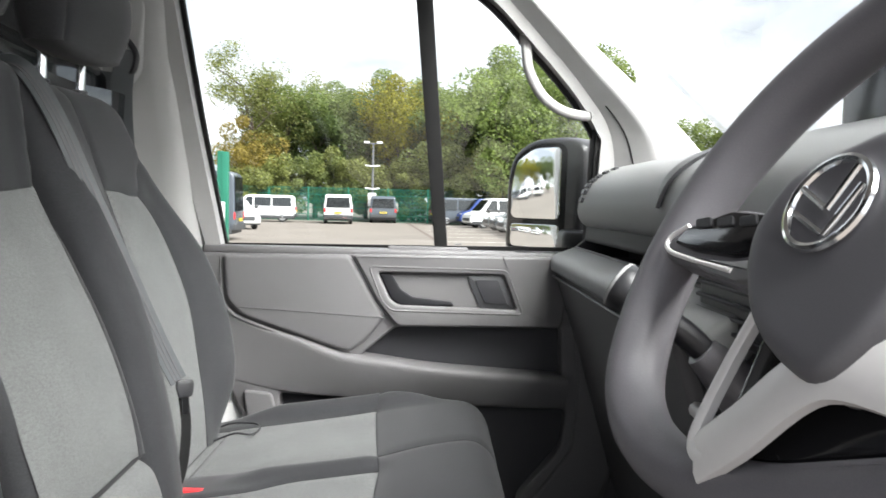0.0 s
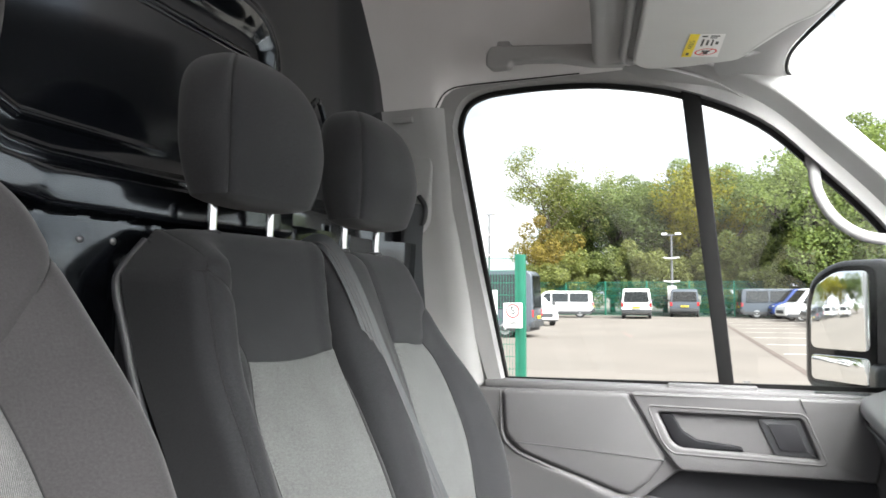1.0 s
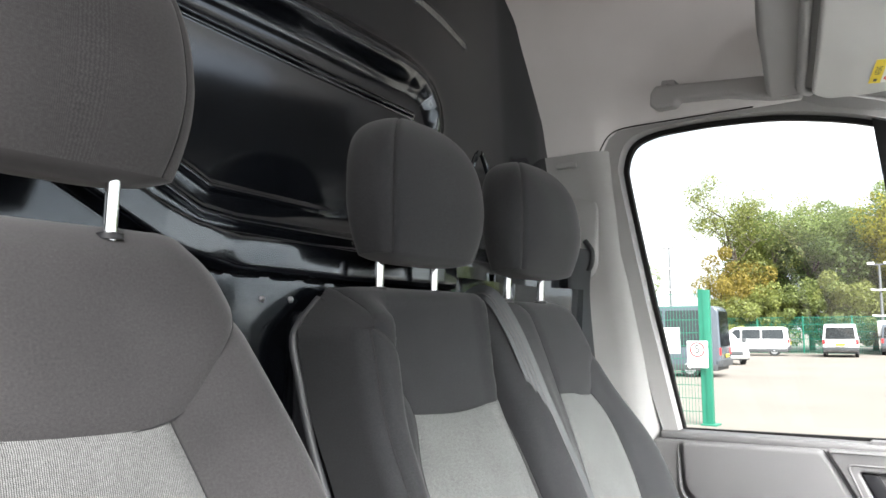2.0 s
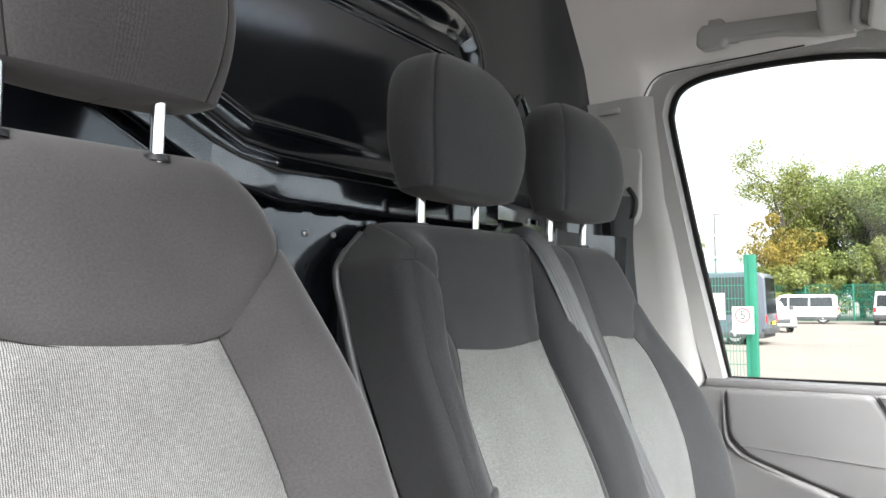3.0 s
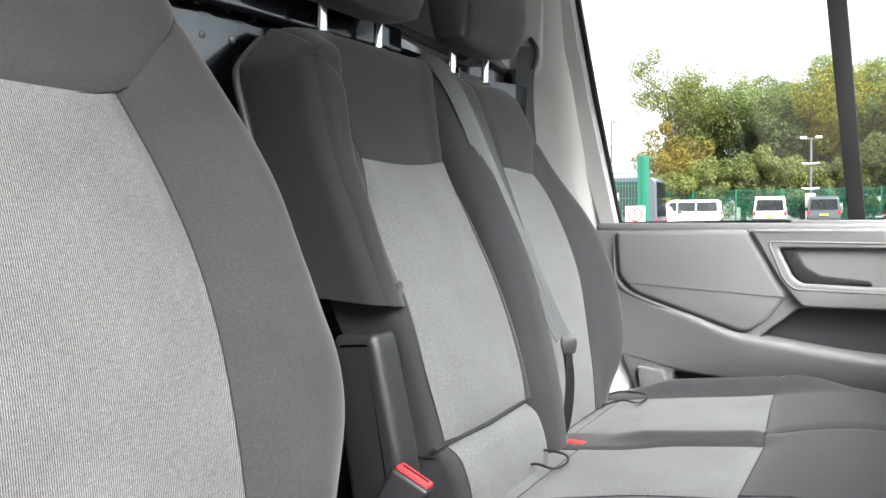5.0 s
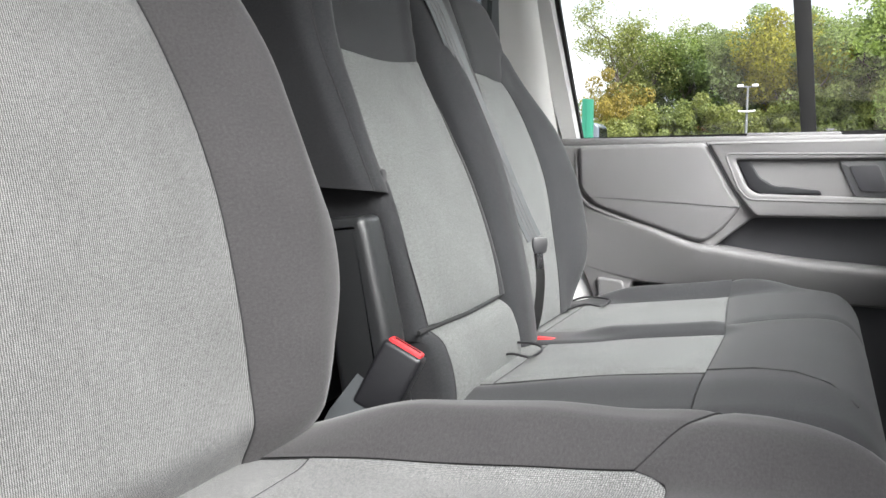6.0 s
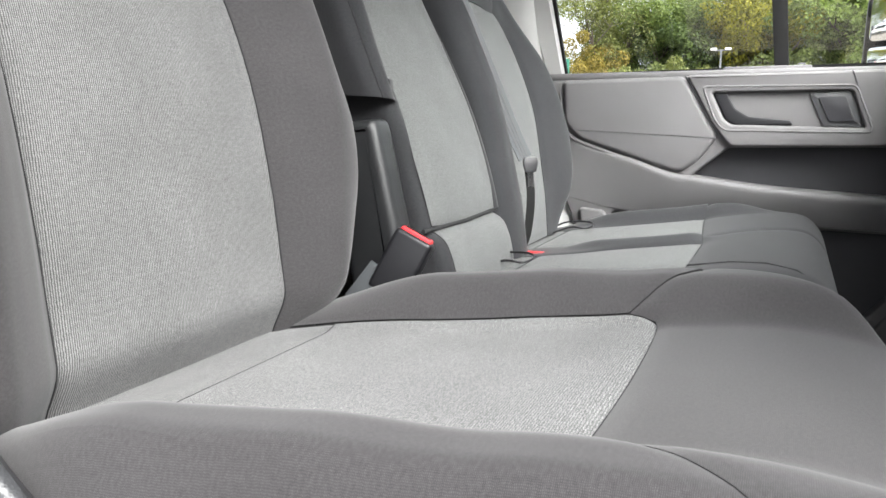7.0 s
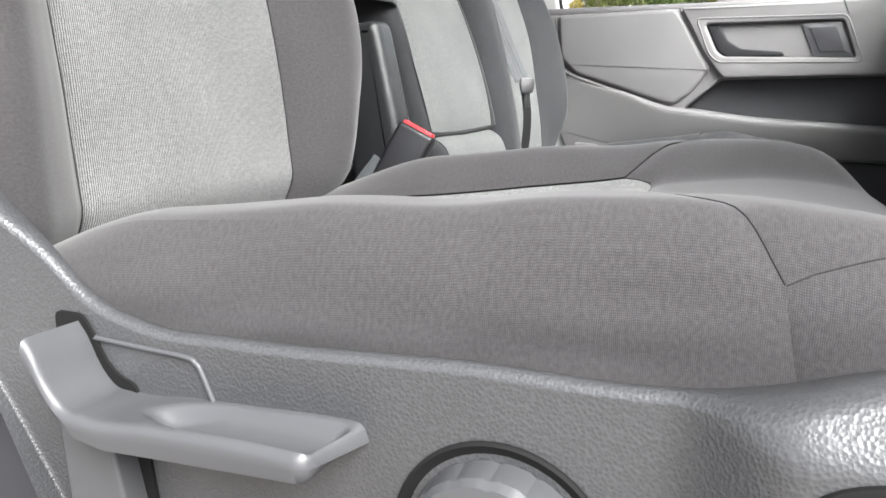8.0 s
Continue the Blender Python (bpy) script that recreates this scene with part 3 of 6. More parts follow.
def windows():
    g = part("window_1", lean(prism_bm(grown(win_line, 0.004), "y", 1.925, 1.929)), GLASS)
    tagged(g, "clear side window glass of the passenger door", "window", kind="structure")
    g.visible_shadow = False
    post = lean(prism_bm([(-0.094, 2.15), (-0.052, 2.14), (0.008, 1.44), (-0.024, 1.44)], "y", 1.905, 1.945, 0.004))
    part("divider_bar", post, RUBBER_AND_SHADE, g, "black upright window divider")
    part("frame", lean(prism_bm(rounded([(0.345, 1.45), (0.375, 1.45), (0.378, 1.80), (0.35, 1.83)], 0.004), "y", 1.895, 1.95, 0.004)), RUBBER_AND_SHADE, g, "black corner bar behind the mirror")
    part("glass_marking", prism_bm([(0.025, 1.477), (0.04, 1.477), (0.04, 1.481), (0.025, 1.481)], "y", 1.9205, 1.921), PLASTIC_MID, g, "tiny pale etched marking")
    s = bmesh.new()
    a = [s.verts.new(q) for q in ((0.14, 0.0, 2.24), (0.14, 1.86, 2.24), (0.95, 1.86, 1.5), (0.95, 0.0, 1.5))]
    s.faces.new(a)
    bmesh.ops.solidify(s, geom=s.faces[:], thickness=0.004)
    w = tagged(part("window_2", s, GLASS), "clear sloping windscreen glass", "windscreen", kind="structure")
    w.visible_shadow = False


shell()
bulkhead()
windows()


# ---- seats ----
def headrest(owner, cx, cy, z0, w, h, d, seam, cloth):
    """A padded headrest: one front pad between two side gussets."""
    def form(s, t):
        th, k = s / 0.1, np.clip(t / h, 0, 1)
        up, low = np.clip((k - 0.36) / 0.64, 0, 1), np.clip((0.36 - k) / 0.36, 0, 1)
        cap = np.sqrt(np.clip(1 - up ** 3.0, 0, 1)) * (1 - 0.10 * up) - 0.14 * low ** 2
        body = np.sqrt(np.clip(1 - up ** 4.0, 0, 1)) - 0.10 * low ** 2
        c, q = np.cos(th), np.sin(th)
        y = w * cap * np.sign(q) * np.abs(q) ** 0.62
        x = cx - d * 0.5 + d * 0.5 * body * np.sign(c) * np.abs(c) ** 0.6 - 0.030 * up ** 2 - 0.020 * low ** 2 * np.clip(c, 0, 1) - 0.006 * k
        return np.stack([x, cy + y, z0 + h * (1 - (1 - k) ** 1.08)], -1)
    form.out = 1
    a, S = seam, 0.314
    opts = dict(nv=34, dip=0.003, rad=0.006, crown=0.002)
    quilt("front_pad", form, [(-a, 0), (a, 0)], [(-a * 0.9, h), (a * 0.9, h)], [(-a, 0), (-a, h * 0.5), (-a * 0.9, h)], [(a, 0), (a, h * 0.5), (a * 0.9, h)], cloth, owner, nu=26, seams="LR", **opts)
    for k in (-1, 1):
        quilt("side_gusset", form, [(k * a, 0), (k * S, 0)], [(k * a * 0.9, h), (k * S, h)], [(k * a, 0), (k * a, h * 0.5), (k * a * 0.9, h)], [(k * S, 0), (k * S, h)], cloth, owner, nu=26, seams="L", **opts)
    rim = form(np.linspace(-S, S, 49), np.zeros(49))
    mid = np.array([cx - d * 0.5 + 0.004, cy, z0])
    rows = [mid + (rim - mid) * r - np.array([0, 0, 0.012 * (1 - r ** 4)]) for r in (1.0, 0.96, 0.85, 0.6, 0.3, 0.02)]
    grid_part("underside", np.concatenate(rows), len(rows), 49, cloth, owner, "", angle=80)


def posts(owner, x, cy, z0, z1, gap=0.155):
    for k in (-1, 1):
        p = part("post", sweep_bm([(x, cy + k * gap / 2, z0 - 0.03), (x + 0.006, cy + k * gap / 2, z1)], disc(0.0075, 16), up=(0, 1, 0)), CHROME, owner, "bright chrome headrest post")
        part("collar", lathe_bm([(0.014, -0.004), (0.014, 0.0015), (0.011, 0.003), (0.009, 0.003)], (x + 0.001, cy + k * gap / 2, z0 + 0.001), (0, 0, 1), 20), PLASTIC_BLACK, p)


def driver_seat():
    base = thing("driver_seat", (-0.2, 0.4, 0.7), "charcoal and light grey cloth driver seat with plastic side cover", "seat")
    spine = spline([1.05, 1.15, 1.28, 1.40, 1.52, 1.64, 1.74, 1.82], [-0.475, -0.49, -0.50, -0.515, -0.545, -0.582, -0.612, -0.635])
    half = spline([1.05, 1.20, 1.34, 1.50, 1.62, 1.70, 1.76, 1.80], [0.225, 0.248, 0.255, 0.243, 0.225, 0.208, 0.19, 0.165])
    half_in = spline([1.05, 1.12, 1.18, 1.24, 1.30, 1.345, 1.40, 1.47, 1.55, 1.62, 1.70, 1.76, 1.80], [0.212, 0.232, 0.262, 0.276, 0.284, 0.280, 0.263, 0.248, 0.236, 0.225, 0.208, 0.19, 0.165])
    form = back_form(0.40, 1.08, 0.737, spine, lambda z, s: np.where(s > 0, half_in(z), half(z)), 0.05, 0.055, 0.13,
                     lambda y, z: 0.052 * step(0.12, 0.225, np.abs(y)) * step(1.78, 1.5, z) * (0.75 + 0.25 * step(1.1, 1.35, z)) - 0.035 * step(1.165, 1.09, z))
    a0, S = 0.153, 0.36
    edge = [(a0, 0), (a0 - 0.008, 0.20), (0.134, 0.36), (0.118, 0.45), (0.084, 0.545)]
    a1 = 0.137
    mir = [(-a1, 0), (-0.143, 0.20), (-0.150, 0.36), (-0.143, 0.45), (-0.118, 0.553)]
    quilt("backrest_centre", form, [(-a1, 0), (a0, 0)], [mir[-1], edge[-1]], mir, edge, CLOTH_LIGHT, base, "light grey woven cloth centre panel", nu=44, nv=60, dip=0.006, crown=0.006)
    for k in (-1, 1):
        e = edge if k > 0 else mir
        quilt("backrest_bolster", form, [e[0], (k * S, 0)], [e[-1], (k * 0.19, 0.64), (k * S, 0.70)], e, [(k * S, 0), (k * S, 0.70)], CLOTH_DARK, base, "charcoal side bolster", nu=36, nv=56, crown=0.004, seams="LT", wrinkle=0.0008)
    quilt("backrest_top", form, [(-S, 0.70), (-0.19, 0.64), mir[-1], edge[-1], (0.19, 0.64), (S, 0.70)], [(-S, 0.84), (S, 0.84)], [(-S, 0.70), (-S, 0.84)], [(S, 0.70), (S, 0.84)], CLOTH_DARK, base, "charcoal upper back panel", nu=70, nv=30, seams="B", dip=0.004, rad=0.007)
    part("back_shell", box_bm(-0.755, -0.66, 0.20, 0.60, 1.06, 1.76, 0.04, 4), PLASTIC_BLACK, base, "black plastic rear shell")
    posts(base, -0.652, 0.378, 1.803, 1.90)
    hr = thing("headrest", (-0.66, 0.375, 1.86), "charcoal cloth headrest on chrome posts", "headrest", "headrests")
    headrest(hr, -0.605, 0.405, 1.868, 0.138, 0.27, 0.115, 0.085, CLOTH_DARK)

    # cushion
    top = spline([-0.55, -0.44, -0.30, -0.15, -0.06, 0.04, 0.10, 0.15], [1.105, 1.122, 1.135, 1.155, 1.170, 1.178, 1.170, 1.150])
    halfc = spline([-0.55, -0.40, -0.25, -0.05, 0.05, 0.12, 0.16], [0.235, 0.258, 0.268, 0.27, 0.262, 0.24, 0.20])
    farc = spline([-0.55, -0.40, -0.25, -0.05, 0.0, 0.04, 0.075, 0.10, 0.125, 0.16], [0.235, 0.258, 0.268, 0.27, 0.266, 0.250, 0.215, 0.175, 0.125, 0.08])
    cform = seat_form(0.41, -0.55, 0.70, top, lambda x, s: np.where(s > 0, farc(x), halfc(x)), 0.035, 0.06, 0.075,
                      lambda y, x: (0.046 - 0.010 * step(-0.22, -0.10, x) - 0.010 * step(-0.1, 0.08, x)) * step(0.135, 0.215, np.abs(y)) * (0.35 + 0.65 * step(-0.5, -0.33, x)) * step(0.285, 0.235, np.abs(y) * 0.98))
    w, f = 0.163, 0.47
    fe = [(-w, f - 0.03), (-w + 0.009, f - 0.009), (-w + 0.03, f), (0, f + 0.004), (w - 0.03, f), (w - 0.009, f - 0.009), (w, f - 0.03)]
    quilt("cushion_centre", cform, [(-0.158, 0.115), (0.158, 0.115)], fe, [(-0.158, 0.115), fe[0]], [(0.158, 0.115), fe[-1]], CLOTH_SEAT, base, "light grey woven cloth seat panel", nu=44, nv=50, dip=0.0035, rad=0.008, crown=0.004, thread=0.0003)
    quilt("cushion_rear_strip", cform, [(-0.155, 0.0), (0.155, 0.0)], [(-0.158, 0.115), (0.158, 0.115)], [(-0.155, 0), (-0.158, 0.115)], [(0.155, 0), (0.158, 0.115)], CLOTH_LIGHT, base, "light grey woven cloth rear strip", nu=40, nv=16, dip=0.004, crown=0.0, uv_turn=True)
    SC = 0.345
    for k, corner in ((-1, [(-w, f - 0.03), (-0.215, 0.535), (-0.268, 0.585)]), (1, [(w, f - 0.03), (0.21, 0.476), (0.262, 0.508)])):
        e = [(k * 0.155, 0), (k * 0.158, 0.115), (k * w, f - 0.03)]
        brim = [(k * 0.232, 0.0), (k * 0.240, 0.2), (k * 0.254, 0.40), corner[-1]]
        end = corner[-1][1] + 0.015
        quilt("cushion_bolster", cform, [e[0], brim[0]], corner, e, brim, CLOTH_DARK, base, "charcoal cushion bolster", nu=26, nv=56, seams="TL", crown=0.003, dip=0.0016, rad=0.008, thread=0.0003)
        quilt("cushion_side", cform, [brim[0], (k * SC, 0.0)], [brim[-1], (k * SC, end)], brim, [(k * SC, 0.0), (k * SC, end)], CLOTH_DARK, base, "charcoal cushion side", nu=18, nv=64, seams="T", dip=0.0005, rad=0.004, wrinkle=0.005, thread=0)
    brimf = [(-0.268, 0.585), (-0.20, 0.675), (0, 0.695), (0.17, 0.665), (0.235, 0.60), (0.262, 0.508)]
    quilt("cushion_front", cform, fe, brimf, [fe[0], (-0.215, 0.535), (-0.268, 0.585)], [fe[-1], (0.21, 0.476), (0.262, 0.508)], CLOTH_DARK, base, "charcoal cushion front", nu=50, nv=24, dip=0.003, rad=0.008, thread=0.0003)
    quilt("cushion_nose", cform, brimf, [(-SC, 0.60), (-0.28, 0.72), (0, 0.76), (0.26, 0.74), (0.33, 0.66), (SC, 0.523)], [brimf[0], (-SC, 0.60)], [brimf[-1], (SC, 0.523)], CLOTH_DARK, base, "charcoal cushion nose", nu=60, nv=12, seams="BLR", dip=0.003, rad=0.006, thread=0.0003)
    part("pedestal", box_bm(-0.48, 0.02, 0.20, 0.62, 0.70, 1.0, 0.02, 3), PLASTIC_BLACK, base, "black seat pedestal")
    part("cushion_pan", box_bm(-0.55, 0.08, 0.18, 0.64, 0.98, 1.10, 0.03, 3), PLASTIC_BLACK, base)

    # plastic cover along the door side
    lip = spline([-0.47, -0.381, -0.352, -0.321, -0.281, -0.217, -0.099, 0.026, 0.067, 0.12, 0.22], [1.275, 1.194, 1.172, 1.146, 1.133, 1.132, 1.138, 1.145, 1.158, 1.172, 1.170])
    nu, rows = 120, [(0.040, 0.055), (0.016, 0.016), (0.009, 0.0012), (0.003, 0.0008), (0.0, 0.0045)]
    fall = np.linspace(0.0, 1.0, 44)[1:] ** 1.4
    verts, uvs = [], []
    for k in range(len(rows) + len(fall)):
        for i in range(nu):
            x = -0.47 + 0.69 * i / (nu - 1)
            z = float(lip(x))
            if k < len(rows):
                y, z = 0.105 + rows[k][0], z - rows[k][1]
            else:
                y, z = 0.105, z - 0.0045 - (z - 0.90) * fall[k - len(rows)]
            pod = float(step(-0.005, 0.045, x)) * float(step(1.175, 1.13, z))
            rear = float(step(-0.33, -0.43, x))
            if k >= 3:
                y -= 0.030 * pod + 0.016 * rear
            x = max(x, -0.388 + (1.097 - z) * 0.47) if z < 1.097 else x
            verts.append((x, y, z))
            uvs.append((x, z))
    sc = grid_part("side_cover", np.array(verts), len(rows) + len(fall), nu, PLASTIC, base, "dark grained plastic side cover", uvs=uvs, angle=70)
    lever(sc)
    knob(sc)
    path = smooth([(-0.312, 0.1046, 1.121), (-0.278, 0.1043, 1.120), (-0.248, 0.1043, 1.119), (-0.241, 0.1043, 1.1165), (-0.237, 0.1043, 1.111), (-0.226, 0.1043, 1.085)], 6)
    part("panel_bead", sweep_bm(path, disc(0.0016, 10), up=(0, 1, 0)), PLASTIC_SMOOTH, sc)
    # Proud black plate paints the dark of a recess that isn't cut.
    part("pod_recess", prism_bm(rounded([(0.030, 0.93), (0.034, 1.105), (0.052, 1.128), (0.20, 1.160), (0.20, 0.93)], 0.014), "y", 0.0725, 0.10, 0.002), RUBBER_AND_SHADE, sc, "black plate painting the dark of the switch recess")
    part("pod_ring", lathe_bm([(0.015, 0), (0.015, 0.003), (0.012, 0.005), (0.009, 0.001)], (0.062, 0.072, 1.108), (0, -1, 0), 32), GLOSS_BLACK, sc)
    part("pod_bolt", lathe_bm([(0.006, 0), (0.006, 0.004), (0.003, 0.006)], (0.062, 0.071, 1.108), (0, -1, 0), 20), CHROME, sc)
    part("rear_gap_panel", box_bm(-0.62, -0.33, 0.125, 0.16, 0.90, 1.09, 0.01, 3), DOOR_DARK, base)
    # buckle
    bk = thing("belt_buckle", (-0.44, 0.72, 1.10), "black seat belt buckle with red release button", "buckle", "buckles")
    axis_up = Vector((-0.22, 0.03, 0.97)).normalized()
    bm = box_bm(-0.026, 0.026, -0.014, 0.014, -0.050, 0.036, 0.006, 3)
    m = Matrix.Translation((-0.425, 0.722, 1.172)) @ Euler((radians(-8), radians(27), radians(8))).to_matrix().to_4x4()
    bm.transform(m)
    part("housing", bm, PLASTIC_BLACK, bk)
    bm = box_bm(-0.022, 0.022, -0.0095, 0.0095, 0.032, 0.040, 0.003, 2)
    bm.transform(m)
    part("button", bm, RED, bk, "red release button")
    bm = box_bm(-0.018, 0.018, -0.0025, 0.0025, 0.039, 0.0406, 0.0005, 1)
    bm.transform(m)
    part("slot", bm, RUBBER_AND_SHADE, bk)
    part("stalk_strap", sweep_bm([(-0.50, 0.655, 1.05), (-0.475, 0.69, 1.12), (-0.45, 0.712, 1.16)], [(-0.02, -0.002), (0.02, -0.002), (0.02, 0.002), (-0.02, 0.002)], up=(0, 1, 0)), BELT, bk)


def lever(owner):
    """Seat height lever: a bent pull strip with a hollowed grip."""
    tz = spline([-0.322, -0.316, -0.309, -0.299, -0.286, -0.24, -0.15, -0.138], [1.130, 1.122, 1.108, 1.0965, 1.094, 1.097, 1.099, 1.098])
    def bz(x):
        return np.interp(x, [-0.322, -0.305, -0.291, -0.27, -0.15, -0.138], [1.112, 1.092, 1.080, 1.077, 1.085, 1.087])
    n = 90
    back, front = 0.108, 0.066
    verts = []
    cols = [(back + (front + 0.004 - back) * j / 23, 0.0) for j in range(24)] + [(front + 0.0015, 0.0012), (front, 0.005), (front, 0.5), (front + 0.001, 0.9), (front + 0.004, 1.0), (back, 1.0)]
    for i in range(n):
        u = i / (n - 1)
        x = -0.322 + 0.174 * u
        top, bot = float(tz(x)), float(bz(x))
        for y, k in cols:
            xx = x
            if k == 0.0:
                slant = 0.010 * (y - front) / (back - front) * float(step(-0.21, -0.15, x))
                z = top + slant * 0.25
                v = min(1.0, max(0.0, (y - front - 0.004) / (back - front - 0.010)))
                nose = -0.262 + 0.035 * (2 * v - 1) ** 2
                z -= 0.0105 * math.sin(math.pi * v) ** 0.7 * float(step(nose, nose + 0.022, x)) * float(step(-0.151, -0.159, x))
                xx = x + slant
            elif k < 0.01:
                z = top - k
            else:
                z = top + (bot - top) * k
            end = min(1.0, max(0.0, (x + 0.1555) / 0.0075))
            mid = (top + bot) / 2
            z = mid + (z - mid) * math.sqrt(1 - end * end)
            turn = min(1.0, max(0.0, (x + 0.158) / 0.010))
            verts.append((xx, y + (back - y) * 0.22 * (1 - math.sqrt(1 - turn * turn)), z))
    lv = grid_part("height_lever", np.array(verts), n, len(cols), PLASTIC_SMOOTH, owner, "dark satin plastic height lever", closed_u=True, angle=50)
    part("lever_root", prism_bm(rounded([(-0.330, 1.100), (-0.316, 1.104), (-0.29, 1.072), (-0.275, 1.0), (-0.323, 1.0)], 0.006), "y", 0.088, 0.12, 0.003, 3), PLASTIC_SMOOTH, lv)
    # Flush black plate stands in for the shaded recess around the lever.
    part("lever_gap", prism_bm(rounded([(-0.340, 1.134), (-0.319, 1.134), (-0.312, 1.124), (-0.304, 1.109), (-0.295, 1.101), (-0.283, 1.098), (-0.27, 1.0), (-0.34, 1.0)], 0.005), "y", 0.1032, 0.106), RUBBER_AND_SHADE, lv)


def knob(owner):
    c = (-0.073, 0.1045, 1.052)
    # Matt black ring carries the shade of the well round the knob.
    part("knob_well", lathe_bm([(0.053, -0.002), (0.053, 0.0012), (0.0515, 0.002), (0.046, -0.001)], c, (0, -1, 0), 60), RUBBER_AND_SHADE, owner)
    bm = bmesh.new()
    n = 80
    rings = []
    for r, h in ((0.044, 0.0), (0.0425, 0.014), (0.040, 0.018), (0.0335, 0.019), (0.0325, 0.023), (0.029, 0.024), (0.022, 0.021), (0.017, 0.018), (0.0005, 0.018)):
        ring = []
        for i in range(n):
            a = 2 * math.pi * i / n
            k = r - (0.0009 if i % 5 == 0 and r > 0.038 else 0)
            ring.append(bm.verts.new((c[0] + k * math.cos(a), c[1] - h, c[2] + k * math.sin(a))))
        rings.append(ring)
    for a, b in zip(rings, rings[1:]):
        for i in range(n):
            bm.faces.new((a[i], a[(i + 1) % n], b[(i + 1) % n], b[i]))
    part("lumbar_knob", bm, PLASTIC_SMOOTH, owner, "ribbed grey plastic lumbar knob", angle=25)


def bench():
    base = thing("passenger_bench", (-0.2, 1.25, 0.7), "double passenger bench in charcoal and light grey cloth", "seat")
    # middle place: a soft-edged back with a proud side that stops above the hinge cover
    spine = spline([1.05, 1.19, 1.28, 1.38, 1.48, 1.60, 1.70, 1.78], [-0.452, -0.462, -0.484, -0.520, -0.568, -0.628, -0.645, -0.654])
    wl = spline([1.05, 1.19, 1.30, 1.38, 1.55, 1.70, 1.80], [0.128, 0.134, 0.146, 0.160, 0.180, 0.198, 0.198])
    def swell(y, z):
        return (0.022 + 0.040 * step(1.36, 1.66, z)) * step(-0.085, -0.155, y) * step(1.775, 1.72, z) + 0.012 * step(0.15, 0.19, y)
    def cut(z):
        return 0.062 * np.clip((z - 1.708) / 0.06, 0, 1.2)
    form = back_form(0.98, 1.17, 0.602, spine, lambda z, s: np.where(s < 0, wl(z) - cut(z), 0.205), 0.045, 0.03, 0.135, swell)
    open_form = form
    def form(s, t):
        p = open_form(s, t)
        p[..., 0] = np.maximum(p[..., 0], -0.725)
        return p
    form.out = 1
    formL = back_form(0.98, 1.17, 0.602, spine, lambda z, s: np.where(s < 0, wl(z) - 0.030, 0.205), 0.032, 0.03, 0.12, lambda y, z: 0.014 * step(-0.08, -0.14, y))
    pl = [(-0.088, 0.022), (-0.100, 0.12), (-0.098, 0.205), (-0.086, 0.33), (-0.052, 0.418)]
    pr = [(0.168, 0.022), (0.174, 0.08), (0.176, 0.18), (0.180, 0.32), (0.194, 0.424)]
    def ed(t):
        return (-float(wl(1.17 + t)) + 0.010, t)
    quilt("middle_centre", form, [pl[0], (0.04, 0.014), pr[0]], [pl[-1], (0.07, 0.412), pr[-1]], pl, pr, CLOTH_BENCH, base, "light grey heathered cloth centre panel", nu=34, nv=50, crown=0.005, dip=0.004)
    quilt("middle_bolster", form, [ed(0.212), (-0.098, 0.205)], [(-0.188, 0.543), (-0.182, 0.545)], [ed(0.212), ed(0.30), ed(0.42), (-0.188, 0.543)], [(-0.098, 0.205), (-0.086, 0.33), (-0.052, 0.418), (-0.092, 0.475), (-0.182, 0.545)], CLOTH_DARK_BENCH, base, "charcoal bolster", nu=22, nv=46, crown=0.003, seams="LR", dip=0.003, rad=0.008)
    quilt("middle_side", form, [(-0.33, 0.222), ed(0.212)], [(-0.315, 0.548), (-0.188, 0.543)], [(-0.33, 0.222), (-0.33, 0.42), (-0.315, 0.548)], [ed(0.212), ed(0.30), ed(0.42), (-0.188, 0.543)], CLOTH_DARK_BENCH, base, "charcoal bench side", nu=20, nv=34, seams="R", dip=0.003, wrinkle=0.0006)
    quilt("side_lower", formL, [(-0.28, 0.0), (-0.088, 0.0)], [(-0.28, 0.225), (-0.096, 0.225)], [(-0.28, 0.0), (-0.28, 0.225)], [(-0.088, 0.0), (-0.100, 0.12), (-0.096, 0.225)], CLOTH_DARK_BENCH, base, "recessed charcoal lower side", nu=22, nv=26, seams="", dip=0.002)
    part("side_underside", prism_bm(rounded([(-0.70, 0.824), (-0.58, 0.826), (-0.535, 0.832), (-0.512, 0.850), (-0.525, 0.89), (-0.70, 0.89)], 0.012), "z", 1.388, 1.410, 0.006), CLOTH_DARK_BENCH, base)
    quilt("middle_edge", form, [pr[0], (0.30, 0.02)], [pr[-1], (0.30, 0.46)], pr, [(0.30, 0.02), (0.30, 0.46)], CLOTH_DARK_BENCH, base, nu=16, nv=30, seams="L")
    quilt("middle_top", form, [pl[-1], (0.07, 0.412), pr[-1], (0.30, 0.46)], [(-0.12, 0.70), (0.30, 0.70)], [pl[-1], (-0.092, 0.475), (-0.182, 0.545), (-0.160, 0.585), (-0.12, 0.70)], [(0.30, 0.46), (0.30, 0.70)], CLOTH_DARK_BENCH, base, "charcoal upper back panel", nu=36, nv=30, seams="BL", crown=0.003, dip=0.004)
    quilt("middle_shoulder", form, [(-0.315, 0.548), (-0.188, 0.543), (-0.182, 0.545)], [(-0.27, 0.70), (-0.12, 0.70)], [(-0.315, 0.548), (-0.27, 0.70)], [(-0.182, 0.545), (-0.160, 0.585), (-0.12, 0.70)], CLOTH_DARK_BENCH, base, nu=18, nv=18, seams="BR", dip=0.002, rad=0.006)
